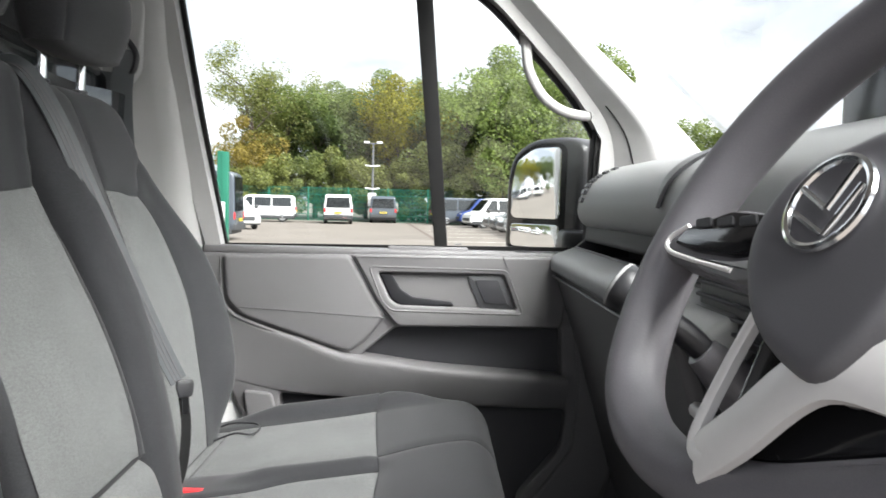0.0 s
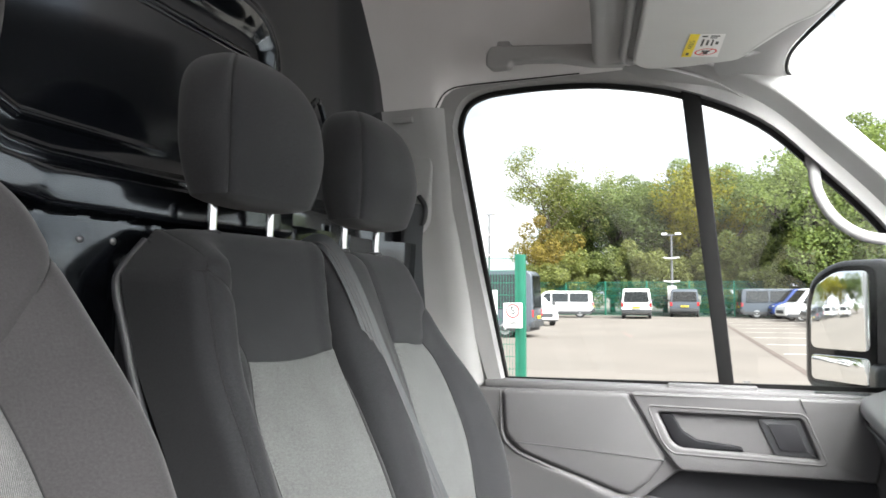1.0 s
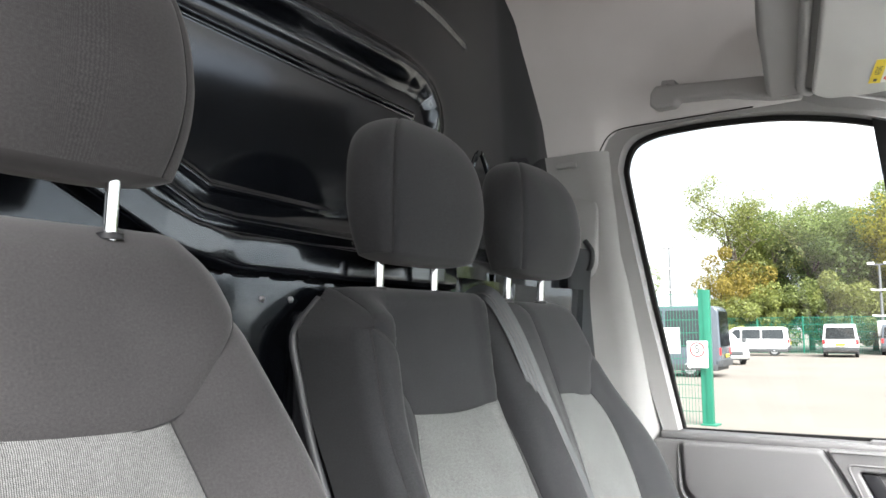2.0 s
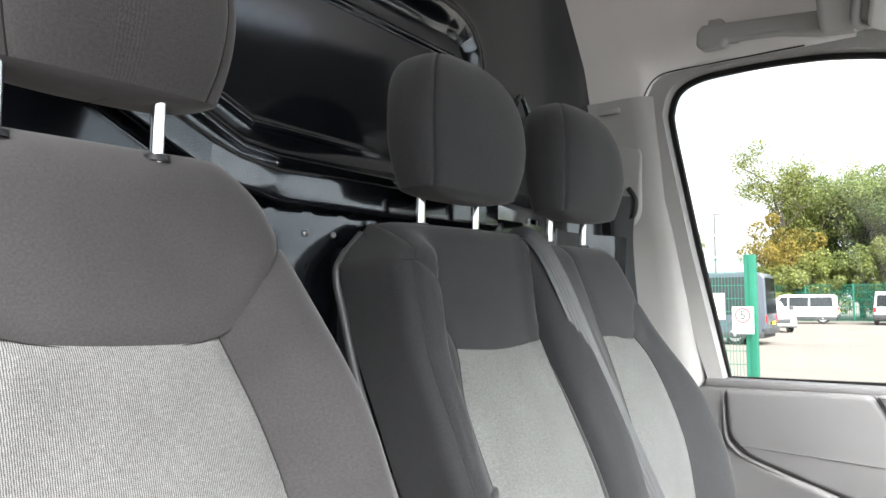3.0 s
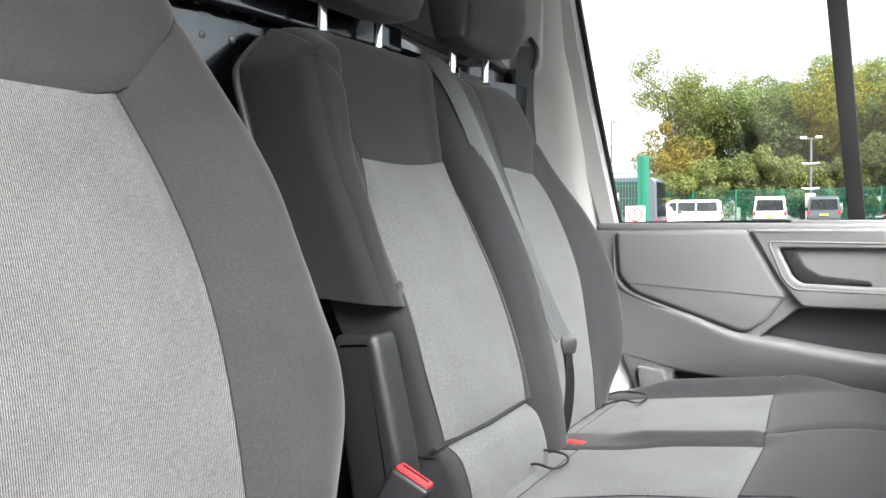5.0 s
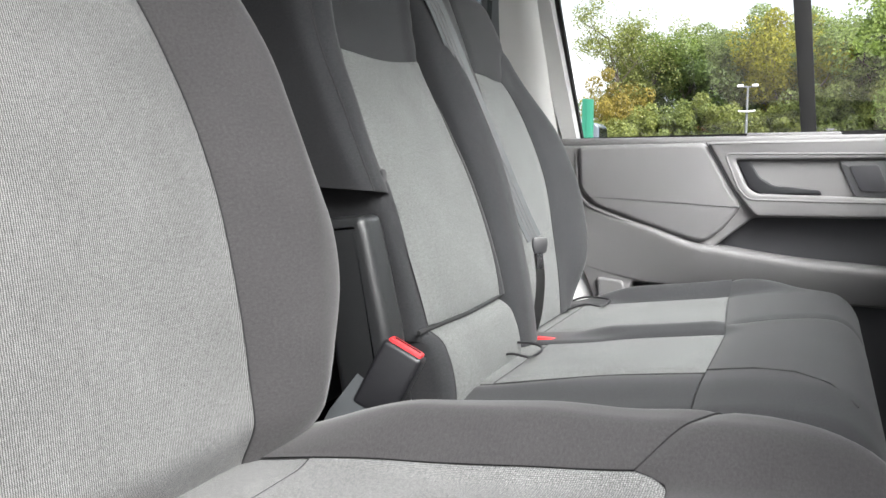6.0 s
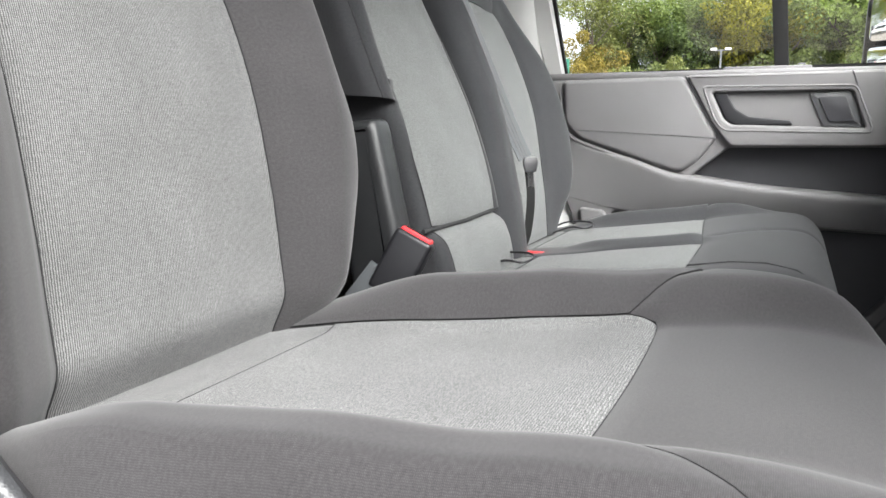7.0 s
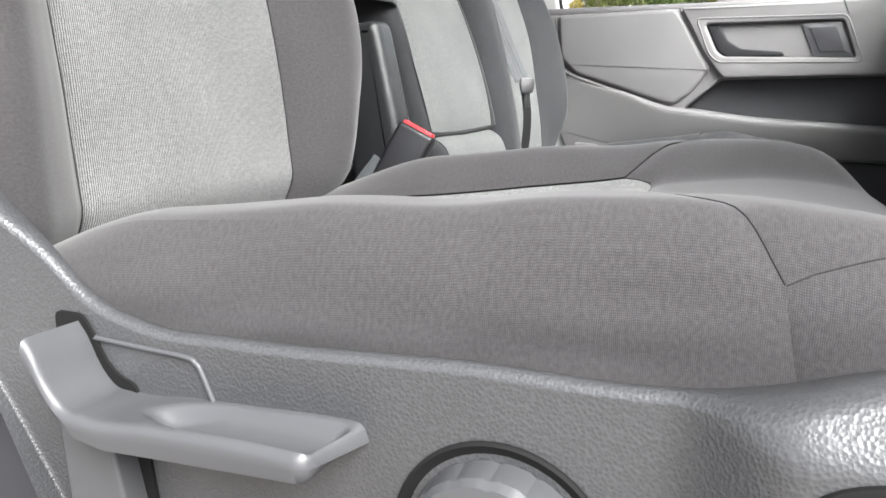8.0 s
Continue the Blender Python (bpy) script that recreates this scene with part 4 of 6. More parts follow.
    part("piping", sweep_bm(smooth([(-0.632, 0.800, 1.39), (-0.690, 0.790, 1.54), (-0.715, 0.784, 1.64), (-0.728, 0.784, 1.690), (-0.731, 0.796, 1.716), (-0.728, 0.834, 1.755)], 5), disc(0.0062, 12), up=(0, 1, 0)), PLASTIC_SMOOTH, base, "dark edge piping")
    part("back_board", box_bm(-0.775, -0.725, 0.82, 1.60, 1.0, 1.738, 0.02, 3), PLASTIC_BLACK, base)
    # rolled lower edge
    rform = back_form(1.03, 1.075, 0.112, spline([1.07, 1.11, 1.15, 1.18, 1.20], [-0.424, -0.426, -0.436, -0.452, -0.475]), lambda z, s: 0.148 + 0 * z, 0.022, 0.025, 0.09, lambda y, z: 0 * y)
    quilt("lower_roll", rform, [(-0.128, 0), (0.140, 0)], [(-0.128, 0.15), (0.140, 0.15)], [(-0.128, 0), (-0.128, 0.15)], [(0.140, 0), (0.140, 0.15)], CLOTH_BENCH, base, "light grey cloth roll at the foot of the back", nu=28, nv=20, seams="LR", dip=0.003)
    for k, a in ((-1, 0.128), (1, 0.140)):
        quilt("roll_end", rform, [(k * a, 0), (k * 0.23, 0)], [(k * a, 0.15), (k * 0.23, 0.15)], [(k * a, 0), (k * a, 0.15)], [(k * 0.23, 0), (k * 0.23, 0.15)], CLOTH_DARK_BENCH, base, nu=12, nv=16, seams="L", dip=0.003)
    # Black tube draws the shade of the fold; no thread runs here.
    part("crease", sweep_bm([(-0.468, 0.868, 1.186), (-0.463, 1.02, 1.185), (-0.466, 1.165, 1.188)], disc(0.0035, 8)), THREAD, base, "painted shade line in the crease above the roll")

    # outer place
    spine2 = spline([1.05, 1.19, 1.28, 1.38, 1.48, 1.60, 1.70, 1.78], [-0.455, -0.475, -0.495, -0.52, -0.555, -0.60, -0.632, -0.66])
    hw = spline([1.05, 1.13, 1.2, 1.30, 1.42, 1.55, 1.65, 1.72, 1.78], [0.155, 0.185, 0.225, 0.258, 0.245, 0.21, 0.185, 0.16, 0.125])
    form2 = back_form(1.405, 1.09, 0.675, spine2, lambda z, s: np.where(s < 0, 0.220, hw(z)), 0.045, 0.035, 0.11,
                      lambda y, z: 0.03 * step(-0.06, -0.16, y) * step(1.76, 1.55, z) + 0.045 * step(0.12, 0.22, y) * step(1.72, 1.45, z))
    pl = [(-0.075, 0), (-0.07, 0.25), (-0.055, 0.50)]
    pr = [(0.098, 0), (0.120, 0.12), (0.138, 0.25), (0.137, 0.38), (0.122, 0.452), (0.085, 0.492)]
    quilt("outer_centre", form2, [pl[0], pr[0]], [pl[-1], (0.0, 0.498), pr[-1]], pl, pr, CLOTH_BENCH, base, "light grey heathered cloth centre panel", nu=36, nv=56, crown=0.004)
    quilt("outer_inner_bolster", form2, [(-0.31, 0), pl[0]], [(-0.31, 0.72), (-0.085, 0.72)], [(-0.31, 0), (-0.31, 0.72)], [pl[0], pl[1], pl[2], (-0.085, 0.72)], CLOTH_DARK_BENCH, base, "charcoal bolster", nu=26, nv=60, seams="R", crown=0.003, dip=0.003)
    quilt("outer_bolster", form2, [pr[0], (0.37, 0)], [pr[-1], (0.150, 0.560), (0.37, 0.66)], pr, [(0.37, 0), (0.37, 0.66)], CLOTH_DARK_BENCH, base, "charcoal side bolster", nu=34, nv=50, seams="LT", crown=0.004, dip=0.004)
    quilt("outer_top", form2, [pl[-1], (0.0, 0.498), pr[-1], (0.150, 0.560), (0.37, 0.66)], [(-0.085, 0.76), (0.37, 0.76)], [pl[-1], (-0.085, 0.72), (-0.085, 0.76)], [(0.37, 0.66), (0.37, 0.76)], CLOTH_DARK_BENCH, base, "charcoal upper back panel", nu=50, nv=26, seams="BL", dip=0.004)
    posts(base, -0.682, 0.982, 1.770, 1.85, 0.142)
    posts(base, -0.682, 1.366, 1.764, 1.85, 0.137)
    for cx, cy in ((-0.578, 0.962), (-0.580, 1.340)):
        hr = thing("headrest", (cx, cy, 1.82), "charcoal cloth headrest on chrome posts", "headrest", "headrests")
        headrest(hr, cx, cy, 1.818, 0.136, 0.220, 0.118, 0.094, CLOTH_DARK_BENCH)

    # cushion: one long pad with two light panels
    top = spline([-0.55, -0.42, -0.30, -0.17, -0.12, -0.02, 0.05, 0.09, 0.13], [1.075, 1.092, 1.106, 1.124, 1.132, 1.146, 1.143, 1.130, 1.10])
    cf = seat_form(1.295, -0.55, 0.655, top, lambda x, s: 0.432 + 0 * x, 0.045, 0.055, 0.11,
                   lambda y, x: (0.030 * step(0.355, 0.40, y) * step(-0.5, -0.33, x) * step(0.02, -0.12, x)
                                 + 0.014 * np.exp(-((y - 0.018) / 0.026) ** 2) * step(-0.40, -0.30, x) * step(-0.08, -0.14, x)
                                 - 0.012 * step(-0.30, -0.40, y)))
    ma, mb, oa, ob, sd = -0.262, -0.022, 0.056, 0.360, 0.52
    mL, mR = [(ma - 0.05, 0.145), (ma, 0.30), (ma, 0.438)], [(mb - 0.03, 0.145), (mb - 0.022, 0.22), (mb, 0.30), (mb, 0.438)]
    oL, oR = [(oa - 0.005, 0.10), (oa - 0.004, 0.20), (oa + 0.014, 0.26), (oa, 0.43)], [(ob - 0.03, 0.10), (ob - 0.01, 0.25), (ob, 0.406)]
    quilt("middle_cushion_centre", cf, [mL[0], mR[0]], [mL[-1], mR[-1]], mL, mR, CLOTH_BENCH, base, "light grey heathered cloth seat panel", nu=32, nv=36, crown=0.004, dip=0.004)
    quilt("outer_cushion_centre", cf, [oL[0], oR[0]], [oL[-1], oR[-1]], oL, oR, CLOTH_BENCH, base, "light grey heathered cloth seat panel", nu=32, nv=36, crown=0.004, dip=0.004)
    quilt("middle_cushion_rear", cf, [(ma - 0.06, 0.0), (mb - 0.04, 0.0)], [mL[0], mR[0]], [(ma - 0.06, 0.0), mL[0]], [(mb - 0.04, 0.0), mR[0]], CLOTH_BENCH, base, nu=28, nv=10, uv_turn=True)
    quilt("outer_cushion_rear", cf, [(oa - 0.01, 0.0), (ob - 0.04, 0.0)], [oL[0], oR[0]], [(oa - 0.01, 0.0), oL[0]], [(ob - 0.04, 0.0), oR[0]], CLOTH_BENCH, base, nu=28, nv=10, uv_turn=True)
    quilt("near_cushion_edge", cf, [(-sd, 0), (ma - 0.06, 0)], [(-sd, 0.438), mL[-1]], [(-sd, 0), (-sd, 0.438)], [(ma - 0.06, 0)] + mL, CLOTH_DARK_BENCH, base, "charcoal cushion edge", nu=22, nv=36, seams="R")
    quilt("middle_cushion_strip", cf, [(mb - 0.04, 0), (oa - 0.01, 0)], [mR[-1], oL[-1]], [(mb - 0.04, 0)] + mR, [(oa - 0.01, 0)] + oL, CLOTH_DARK_BENCH, base, "charcoal strip between the seat panels", nu=16, nv=44, seams="LR", dip=0.004, rad=0.006)
    quilt("far_cushion_edge", cf, [(ob - 0.04, 0), (sd, 0)], [oR[-1], (sd, 0.42)], [(ob - 0.04, 0)] + oR, [(sd, 0), (sd, 0.42)], CLOTH_DARK_BENCH, base, "charcoal cushion edge", nu=22, nv=36, seams="L")
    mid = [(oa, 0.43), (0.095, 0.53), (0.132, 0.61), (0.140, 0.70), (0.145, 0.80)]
    quilt("middle_cushion_front", cf, [(-sd, 0.438), mL[-1], mR[-1], mid[0]], [(-sd, 0.80), mid[-1]], [(-sd, 0.438), (-sd, 0.80)], mid, CLOTH_DARK_BENCH, base, "charcoal cushion front", nu=44, nv=36, seams="BR", dip=0.004)
    quilt("outer_cushion_front", cf, [mid[0], oR[-1], (sd, 0.42)], [mid[-1], (sd, 0.80)], mid, [(sd, 0.42), (sd, 0.80)], CLOTH_DARK_BENCH, base, "charcoal cushion front", nu=40, nv=36, seams="BL", dip=0.004)
    part("near_seam", sweep_bm([tuple(q) for q in cf(np.array([-0.262, -0.262, -0.270, -0.300, -0.340]), np.array([0.44, 0.50, 0.55, 0.59, 0.62])) + np.array([0, 0, 0.001])], disc(0.0013, 6)), THREAD, base, "dark sewn seam")
    part("bench_base", box_bm(-0.6, 0.02, 0.90, 1.68, 0.70, 1.02, 0.03, 3), PLASTIC_BLACK, base, "black bench frame")
    for y0, y1 in ((1.085, 1.145), (1.53, 1.59)):
        path = smooth([(-0.46, y0, 1.093), (-0.42, y0 + 0.005, 1.108), (-0.385, (y0 + y1) / 2 - 0.03, 1.108), (-0.375, (y0 + y1) / 2, 1.112), (-0.39, y1 - 0.01, 1.116), (-0.44, y1, 1.112), (-0.47, y1, 1.10)], 5)
        part("pull_loop", sweep_bm(path, disc(0.0022, 8)), PLASTIC_BLACK, base, "black pull loop")
    # hinge cover at the inner side
    cov = part("hinge_cover", prism_bm(rounded([(-0.575, 1.345), (-0.506, 1.352), (-0.500, 1.335), (-0.470, 1.20), (-0.440, 0.95), (-0.52, 0.95), (-0.56, 1.20)], 0.014), "y", 0.786, 0.838, 0.016, 5), PLASTIC_HINGE, base, "dark grained plastic hinge cover, shade in its colour")

    # belt of the middle place
    bt = thing("seat_belt", (-0.5, 1.24, 1.10), "dark grey seat belt webbing over the bench back", "seat belt", "seat belts")
    path = smooth([(-0.735, 1.215, 1.74), (-0.70, 1.21, 1.771), (-0.66, 1.208, 1.768), (-0.615, 1.212, 1.70), (-0.565, 1.222, 1.58), (-0.515, 1.245, 1.45), (-0.47, 1.268, 1.33), (-0.447, 1.28, 1.275)], 6)
    prof = [(-0.016, -0.0012), (0.016, -0.0012), (0.016, 0.0012), (-0.016, 0.0012)]
    part("webbing", sweep_bm(path, prof, up=(0.8, -0.6, 0.2)), BELT, bt)
    for o in (-0.007, 0.0, 0.007):
        part("stripe", sweep_bm([p + Vector((0.6 * o + 0.0012, 0.8 * o - 0.001, 0)) for p in path[6:]], [(-0.0014, -0.0006), (0.0014, -0.0006), (0.0014, 0.0006), (-0.0014, 0.0006)], up=(0.8, -0.6, 0.2)), DOOR_MID, bt)
    part("lower_webbing", sweep_bm(smooth([(-0.442, 1.281, 1.265), (-0.432, 1.274, 1.20), (-0.436, 1.266, 1.13), (-0.45, 1.258, 1.09)], 5), [(-0.008, -0.001), (0.008, -0.001), (0.008, 0.001), (-0.008, 0.001)], up=(0.4, -1, 0)), RUBBER_AND_SHADE, bt)
    tg = part("tongue", prism_bm(rounded([(-0.013, 0.016), (0.013, 0.016), (0.015, 0.004), (0.011, -0.014), (-0.011, -0.014), (-0.015, 0.004)], 0.005), "z", -0.004, 0.004, 0.002), PLASTIC_BLACK, bt)
    tg.matrix_basis = Matrix.Identity(4)
    m = Matrix.Translation((-0.436, 1.279, 1.262)) @ Euler((radians(84), radians(0), radians(35))).to_matrix().to_4x4()
    tg.data.transform(m)
    bl = part("blade", box_bm(-0.006, 0.006, -0.042, -0.012, -0.0015, 0.0015, 0.0008, 1), CHROME, bt, "bright metal tongue")
    bl.data.transform(m)
    b2 = thing("belt_buckle", (-0.42, 1.235, 1.10), "red-topped seat belt buckle between the cushions", "buckle", "buckles")
    part("housing", box_bm(-0.445, -0.395, 1.262, 1.286, 1.04, 1.088, 0.006, 2), PLASTIC_BLACK, b2)
    part("button", box_bm(-0.440, -0.400, 1.265, 1.283, 1.086, 1.094, 0.003, 2), RED, b2, "red release button")


driver_seat()
bench()


# ---- passenger door ----
def turned(line, d):
    """A closed flat outline moved inward by d."""
    p = [Vector(q) for q in line]
    n = len(p)
    area = sum(p[i].x * p[(i + 1) % n].y - p[(i + 1) % n].x * p[i].y for i in range(n))
    k = 1 if area > 0 else -1
    out = []
    for i in range(n):
        t = (p[(i + 1) % n] - p[i - 1]).normalized()
        out.append(p[i] + Vector((-t.y, t.x)) * k * d)
    return out


def plate_bm(outer, holes, a, b, r, steps=4):
    """A moulded plate facing -y at a, rolled over at its rims to b, with openings through it."""
    bm = bmesh.new()
    flat = []
    for line, way in [(outer, 1)] + [(h, -1) for h in holes]:
        rings = []
        for i in range(steps + 1):
            th = math.pi / 2 * i / steps
            q = turned(line, way * r * (1 - math.sin(th)))
            rings.append([bm.verts.new((p.x, a + r * (1 - math.cos(th)), p.y)) for p in q])
        rings.append([bm.verts.new((p.x, b, p.y)) for p in [Vector(q) for q in line]])
        n = len(line)
        for lo, hi in zip(rings, rings[1:]):
            for i in range(n):
                bm.faces.new((lo[i], lo[(i + 1) % n], hi[(i + 1) % n], hi[i]))
        flat += [bm.edges.get((rings[0][i], rings[0][(i + 1) % n])) for i in range(n)]
    bmesh.ops.triangle_fill(bm, edges=flat, use_beauty=True)
    return bm


def door_panel():
    d = thing("passenger_door", (-0.1, 1.9, 0.7), "grey moulded door panel with pull handle and map pocket", "door")
    body = rounded([(-0.575, 1.445), (0.40, 1.455), (0.42, 1.0), (0.36, 0.72), (-0.38, 0.72), (-0.455, 1.0), (-0.515, 1.20), (-0.55, 1.35)], 0.02)
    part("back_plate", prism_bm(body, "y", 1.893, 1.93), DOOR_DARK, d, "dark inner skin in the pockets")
    pocket = rounded([(-0.116, 1.279), (0.283, 1.285), (0.290, 1.150), (-0.03, 1.170), (-0.202, 1.206)], 0.012)
    low = rounded([(-0.395, 1.110), (-0.20, 1.098), (0.047, 1.088), (0.305, 1.084), (0.292, 0.984), (0.193, 0.863), (0.185, 0.76), (-0.385, 0.76)], 0.014)
    face = rounded([(-0.602, 1.448), (0.40, 1.460), (0.44, 1.0), (0.36, 0.70), (-0.40, 0.70), (-0.440, 0.90), (-0.487, 1.054), (-0.540, 1.180), (-0.560, 1.30), (-0.600, 1.42)], 0.022)
    part("panel", plate_bm(face, [pocket, low], 1.852, 1.925, 0.008), DOOR_GREY, d, "grey door panel")
    part("belt_rail", box_bm(-0.585, 0.38, 1.858, 1.93, 1.446, 1.466, 0.008, 3), DOOR_GREY, d, "grey window rail")
    # raised pad with a soft broad rim and a fold across it
    pad = rounded([(-0.532, 1.447), (-0.228, 1.452), (-0.204, 1.412), (-0.168, 1.345), (-0.141, 1.306), (-0.184, 1.247), (-0.222, 1.219), (-0.242, 1.219), (-0.362, 1.257), (-0.484, 1.297), (-0.525, 1.338)], 0.016)
    part("upper_pad", plate_bm(pad, [], 1.838, 1.86, 0.012, 5), DOOR_GREY, d, "grey padded upper panel")
    part("pad_fold", sweep_bm([(-0.50, 1.8378, 1.321), (-0.3, 1.8375, 1.311), (-0.145, 1.8378, 1.303)], disc(0.0013, 6)), DOOR_MID, d)
    # handle cover with its opening
    well = rounded([(-0.160, 1.411), (0.141, 1.412), (0.173, 1.328), (-0.114, 1.335), (-0.132, 1.350)], 0.008)
    cover = rounded([(-0.222, 1.453), (0.268, 1.458), (0.300, 1.40), (0.282, 1.287), (-0.112, 1.282), (-0.135, 1.309), (-0.162, 1.345), (-0.198, 1.412)], 0.012)
    bez = part("handle_bezel", plate_bm(cover, [well], 1.836, 1.90, 0.007), DOOR_GREY, d, "grey bezel round the handle")
    path = [(p.x, 1.836, p.y) for p in rounded([(-0.182, 1.426), (0.148, 1.424), (0.190, 1.318), (-0.128, 1.321), (-0.150, 1.345)], 0.014)]
    part("bezel_line", sweep_bm(path, disc(0.0022, 10, 0.7), up=(0, 1, 0), closed=True), DOOR_GREY, bez)
    part("bezel_joint", sweep_bm([(0.137, 1.8355, 1.457), (0.150, 1.8355, 1.426)], disc(0.0011, 6)), PLASTIC_BLACK, bez)
    part("cover_joint", sweep_bm([(-0.224, 1.8365, 1.452), (-0.200, 1.8360, 1.412), (-0.165, 1.8360, 1.345), (-0.139, 1.8365, 1.309)], disc(0.0013, 6), up=(0, 1, 0)), PLASTIC_BLACK, bez)
    part("handle_well", prism_bm(rounded([(-0.165, 1.415), (0.145, 1.416), (0.178, 1.324), (-0.12, 1.331)], 0.01), "y", 1.884, 1.895), DOOR_MID, d, "recessed handle well")
    pull = rounded([(-0.158, 1.409), (-0.128, 1.409), (-0.106, 1.372), (-0.075, 1.353), (0.018, 1.344), (0.024, 1.334), (-0.10, 1.331), (-0.126, 1.345)], 0.006)
    part("door_handle", plate_bm(pull, [], 1.843, 1.884, 0.004), DOOR_BLACK, d, "black door pull")
    part("handle_fin", prism_bm(rounded([(-0.122, 1.405), (-0.098, 1.407), (-0.062, 1.352), (-0.090, 1.350)], 0.004), "y", 1.858, 1.886, 0.004), DOOR_GREY, d, "grey handle fin")
    sw = part("switch_plate", prism_bm(rounded([(0.052, 1.408), (0.139, 1.410), (0.171, 1.330), (0.086, 1.331)], 0.005), "y", 1.847, 1.89, 0.003), PLASTIC_SMOOTH, d, "dark switch plate")
    part("window_switch", prism_bm(rounded([(0.072, 1.399), (0.128, 1.400), (0.152, 1.342), (0.098, 1.342)], 0.006), "y", 1.844, 1.85, 0.0012), DOOR_DARK, sw)
    part("handle_shadow_gap", prism_bm(rounded([(0.030, 1.408), (0.051, 1.408), (0.085, 1.332), (0.064, 1.332)], 0.003), "y", 1.868, 1.886), PLASTIC_BLACK, d)
    part("rail_slot", box_bm(0.17, 0.28, 1.868, 1.895, 1.464, 1.4685, 0.002, 1), PLASTIC_BLACK, d)
    part("lock_pad", box_bm(-0.14, 0.055, 1.870, 1.905, 1.462, 1.473, 0.004, 2), DOOR_GREY, d)
    # armrest: a band that grows out of the panel below the pad and ends at the front cheek
    ridge = spline([-0.53, -0.475, -0.35, -0.235, -0.194, -0.039, 0.12, 0.30], [1.312, 1.283, 1.246, 1.209, 1.204, 1.184, 1.173, 1.164])
    foot = spline([-0.53, -0.40, -0.20, 0.047, 0.30], [1.145, 1.118, 1.104, 1.094, 1.089])
    rows, verts = 70, []
    for i in range(rows):
        x = -0.53 + 0.83 * i / (rows - 1)
        g = float(step(-0.56, -0.22, x))
        top, bot = float(ridge(x)), float(foot(x))
        y1 = 1.8515 - 0.032 * g
        for y, z in ((1.888, top + 0.006), (1.8535, top + 0.005), (y1 + 0.006, top + 0.0035), (y1 + 0.0015, top), (y1, top - 0.006), (y1 + 0.0005, top - 0.014), (y1 + 0.010 * g, top - 0.5 * (top - bot)), (y1 + 0.022 * g, bot + 0.012), (1.8515 - 0.006 * g, bot + 0.003), (1.856, bot), (1.892, bot - 0.002)):
            verts.append((x, y, z))
    part_arm = grid_part("armrest", np.array(verts), rows, 11, DOOR_GREY, d, "sweeping grey armrest band", angle=50)
    edge = smooth([(-0.540, 1.853, 1.440), (-0.538, 1.851, 1.395), (-0.534, 1.850, 1.335), (-0.515, 1.850, 1.308), (-0.478, 1.849, 1.287), (-0.36, 1.841, 1.247), (-0.26, 1.832, 1.214), (-0.21, 1.826, 1.204)], 6)
    part("pad_rim", sweep_bm(edge, disc(0.005, 10), taper=lambda u: 0.4 + 0.6 * min(1.0, 4 * u, 4 * (1 - u))), DOOR_GREY, part_arm)
    part("rear_foot", prism_bm(rounded([(-0.480, 1.118), (-0.412, 1.112), (-0.395, 1.04), (-0.37, 0.80), (-0.43, 0.80)], 0.012), "y", 1.840, 1.87, 0.006, 3, only_a=True), DOOR_GREY, d, "grey foot of the door panel")
    part("front_cheek", plate_bm(rounded([(0.296, 1.448), (0.40, 1.452), (0.44, 1.0), (0.35, 0.74), (0.215, 0.74), (0.225, 0.86), (0.318, 0.99), (0.330, 1.15)], 0.02), [], 1.842, 1.88, 0.010), DOOR_GREY, d)
    # mirror outside
    m = thing("door_mirror", (0.26, 2.15, 1.5), "black door mirror with upper and lower glass", "mirror")
    hs = rounded([(0.13, 1.44), (0.30, 1.42), (0.36, 1.46), (0.365, 1.74), (0.33, 1.765), (0.22, 1.765), (0.155, 1.73), (0.135, 1.66)], 0.04)
    bm = prism_bm([((p.x - 0.25) * 1.2, p.y) for p in hs], "y", -0.035, 0.06, 0.022, 4)
    tilt = Matrix.Translation((0.29, 2.13, 0)) @ Euler((0, 0, radians(-50))).to_matrix().to_4x4()
    bm.transform(tilt)
    part("housing", bm, PLASTIC_BLACK, m)
    def pane(name, pts, lab, mat, y0, y1, r):
        bm = prism_bm([((p.x - 0.25) * 1.2, p.y) for p in rounded(pts, r)], "y", y0, y1, 0.002)
        bm.transform(tilt)
        part(name, bm, mat, m, lab)
    pane("rim", [(0.145, 1.455), (0.318, 1.455), (0.322, 1.75), (0.225, 1.75), (0.165, 1.715), (0.147, 1.65)], "black mirror rim", RUBBER_AND_SHADE, -0.037, -0.034, 0.03)
    pane("upper_glass", [(0.158, 1.545), (0.308, 1.545), (0.310, 1.738), (0.23, 1.738), (0.175, 1.705), (0.16, 1.645)], "upper mirror glass", MIRROR, -0.041, -0.037, 0.02)
    pane("lower_glass", [(0.158, 1.466), (0.306, 1.466), (0.308, 1.53), (0.158, 1.53)], "lower wide-angle mirror glass", MIRROR, -0.041, -0.037, 0.015)
    part("arm", box_bm(0.30, 0.40, 1.96, 2.16, 1.43, 1.52, 0.02, 3), PLASTIC_BLACK, m)


door_panel()


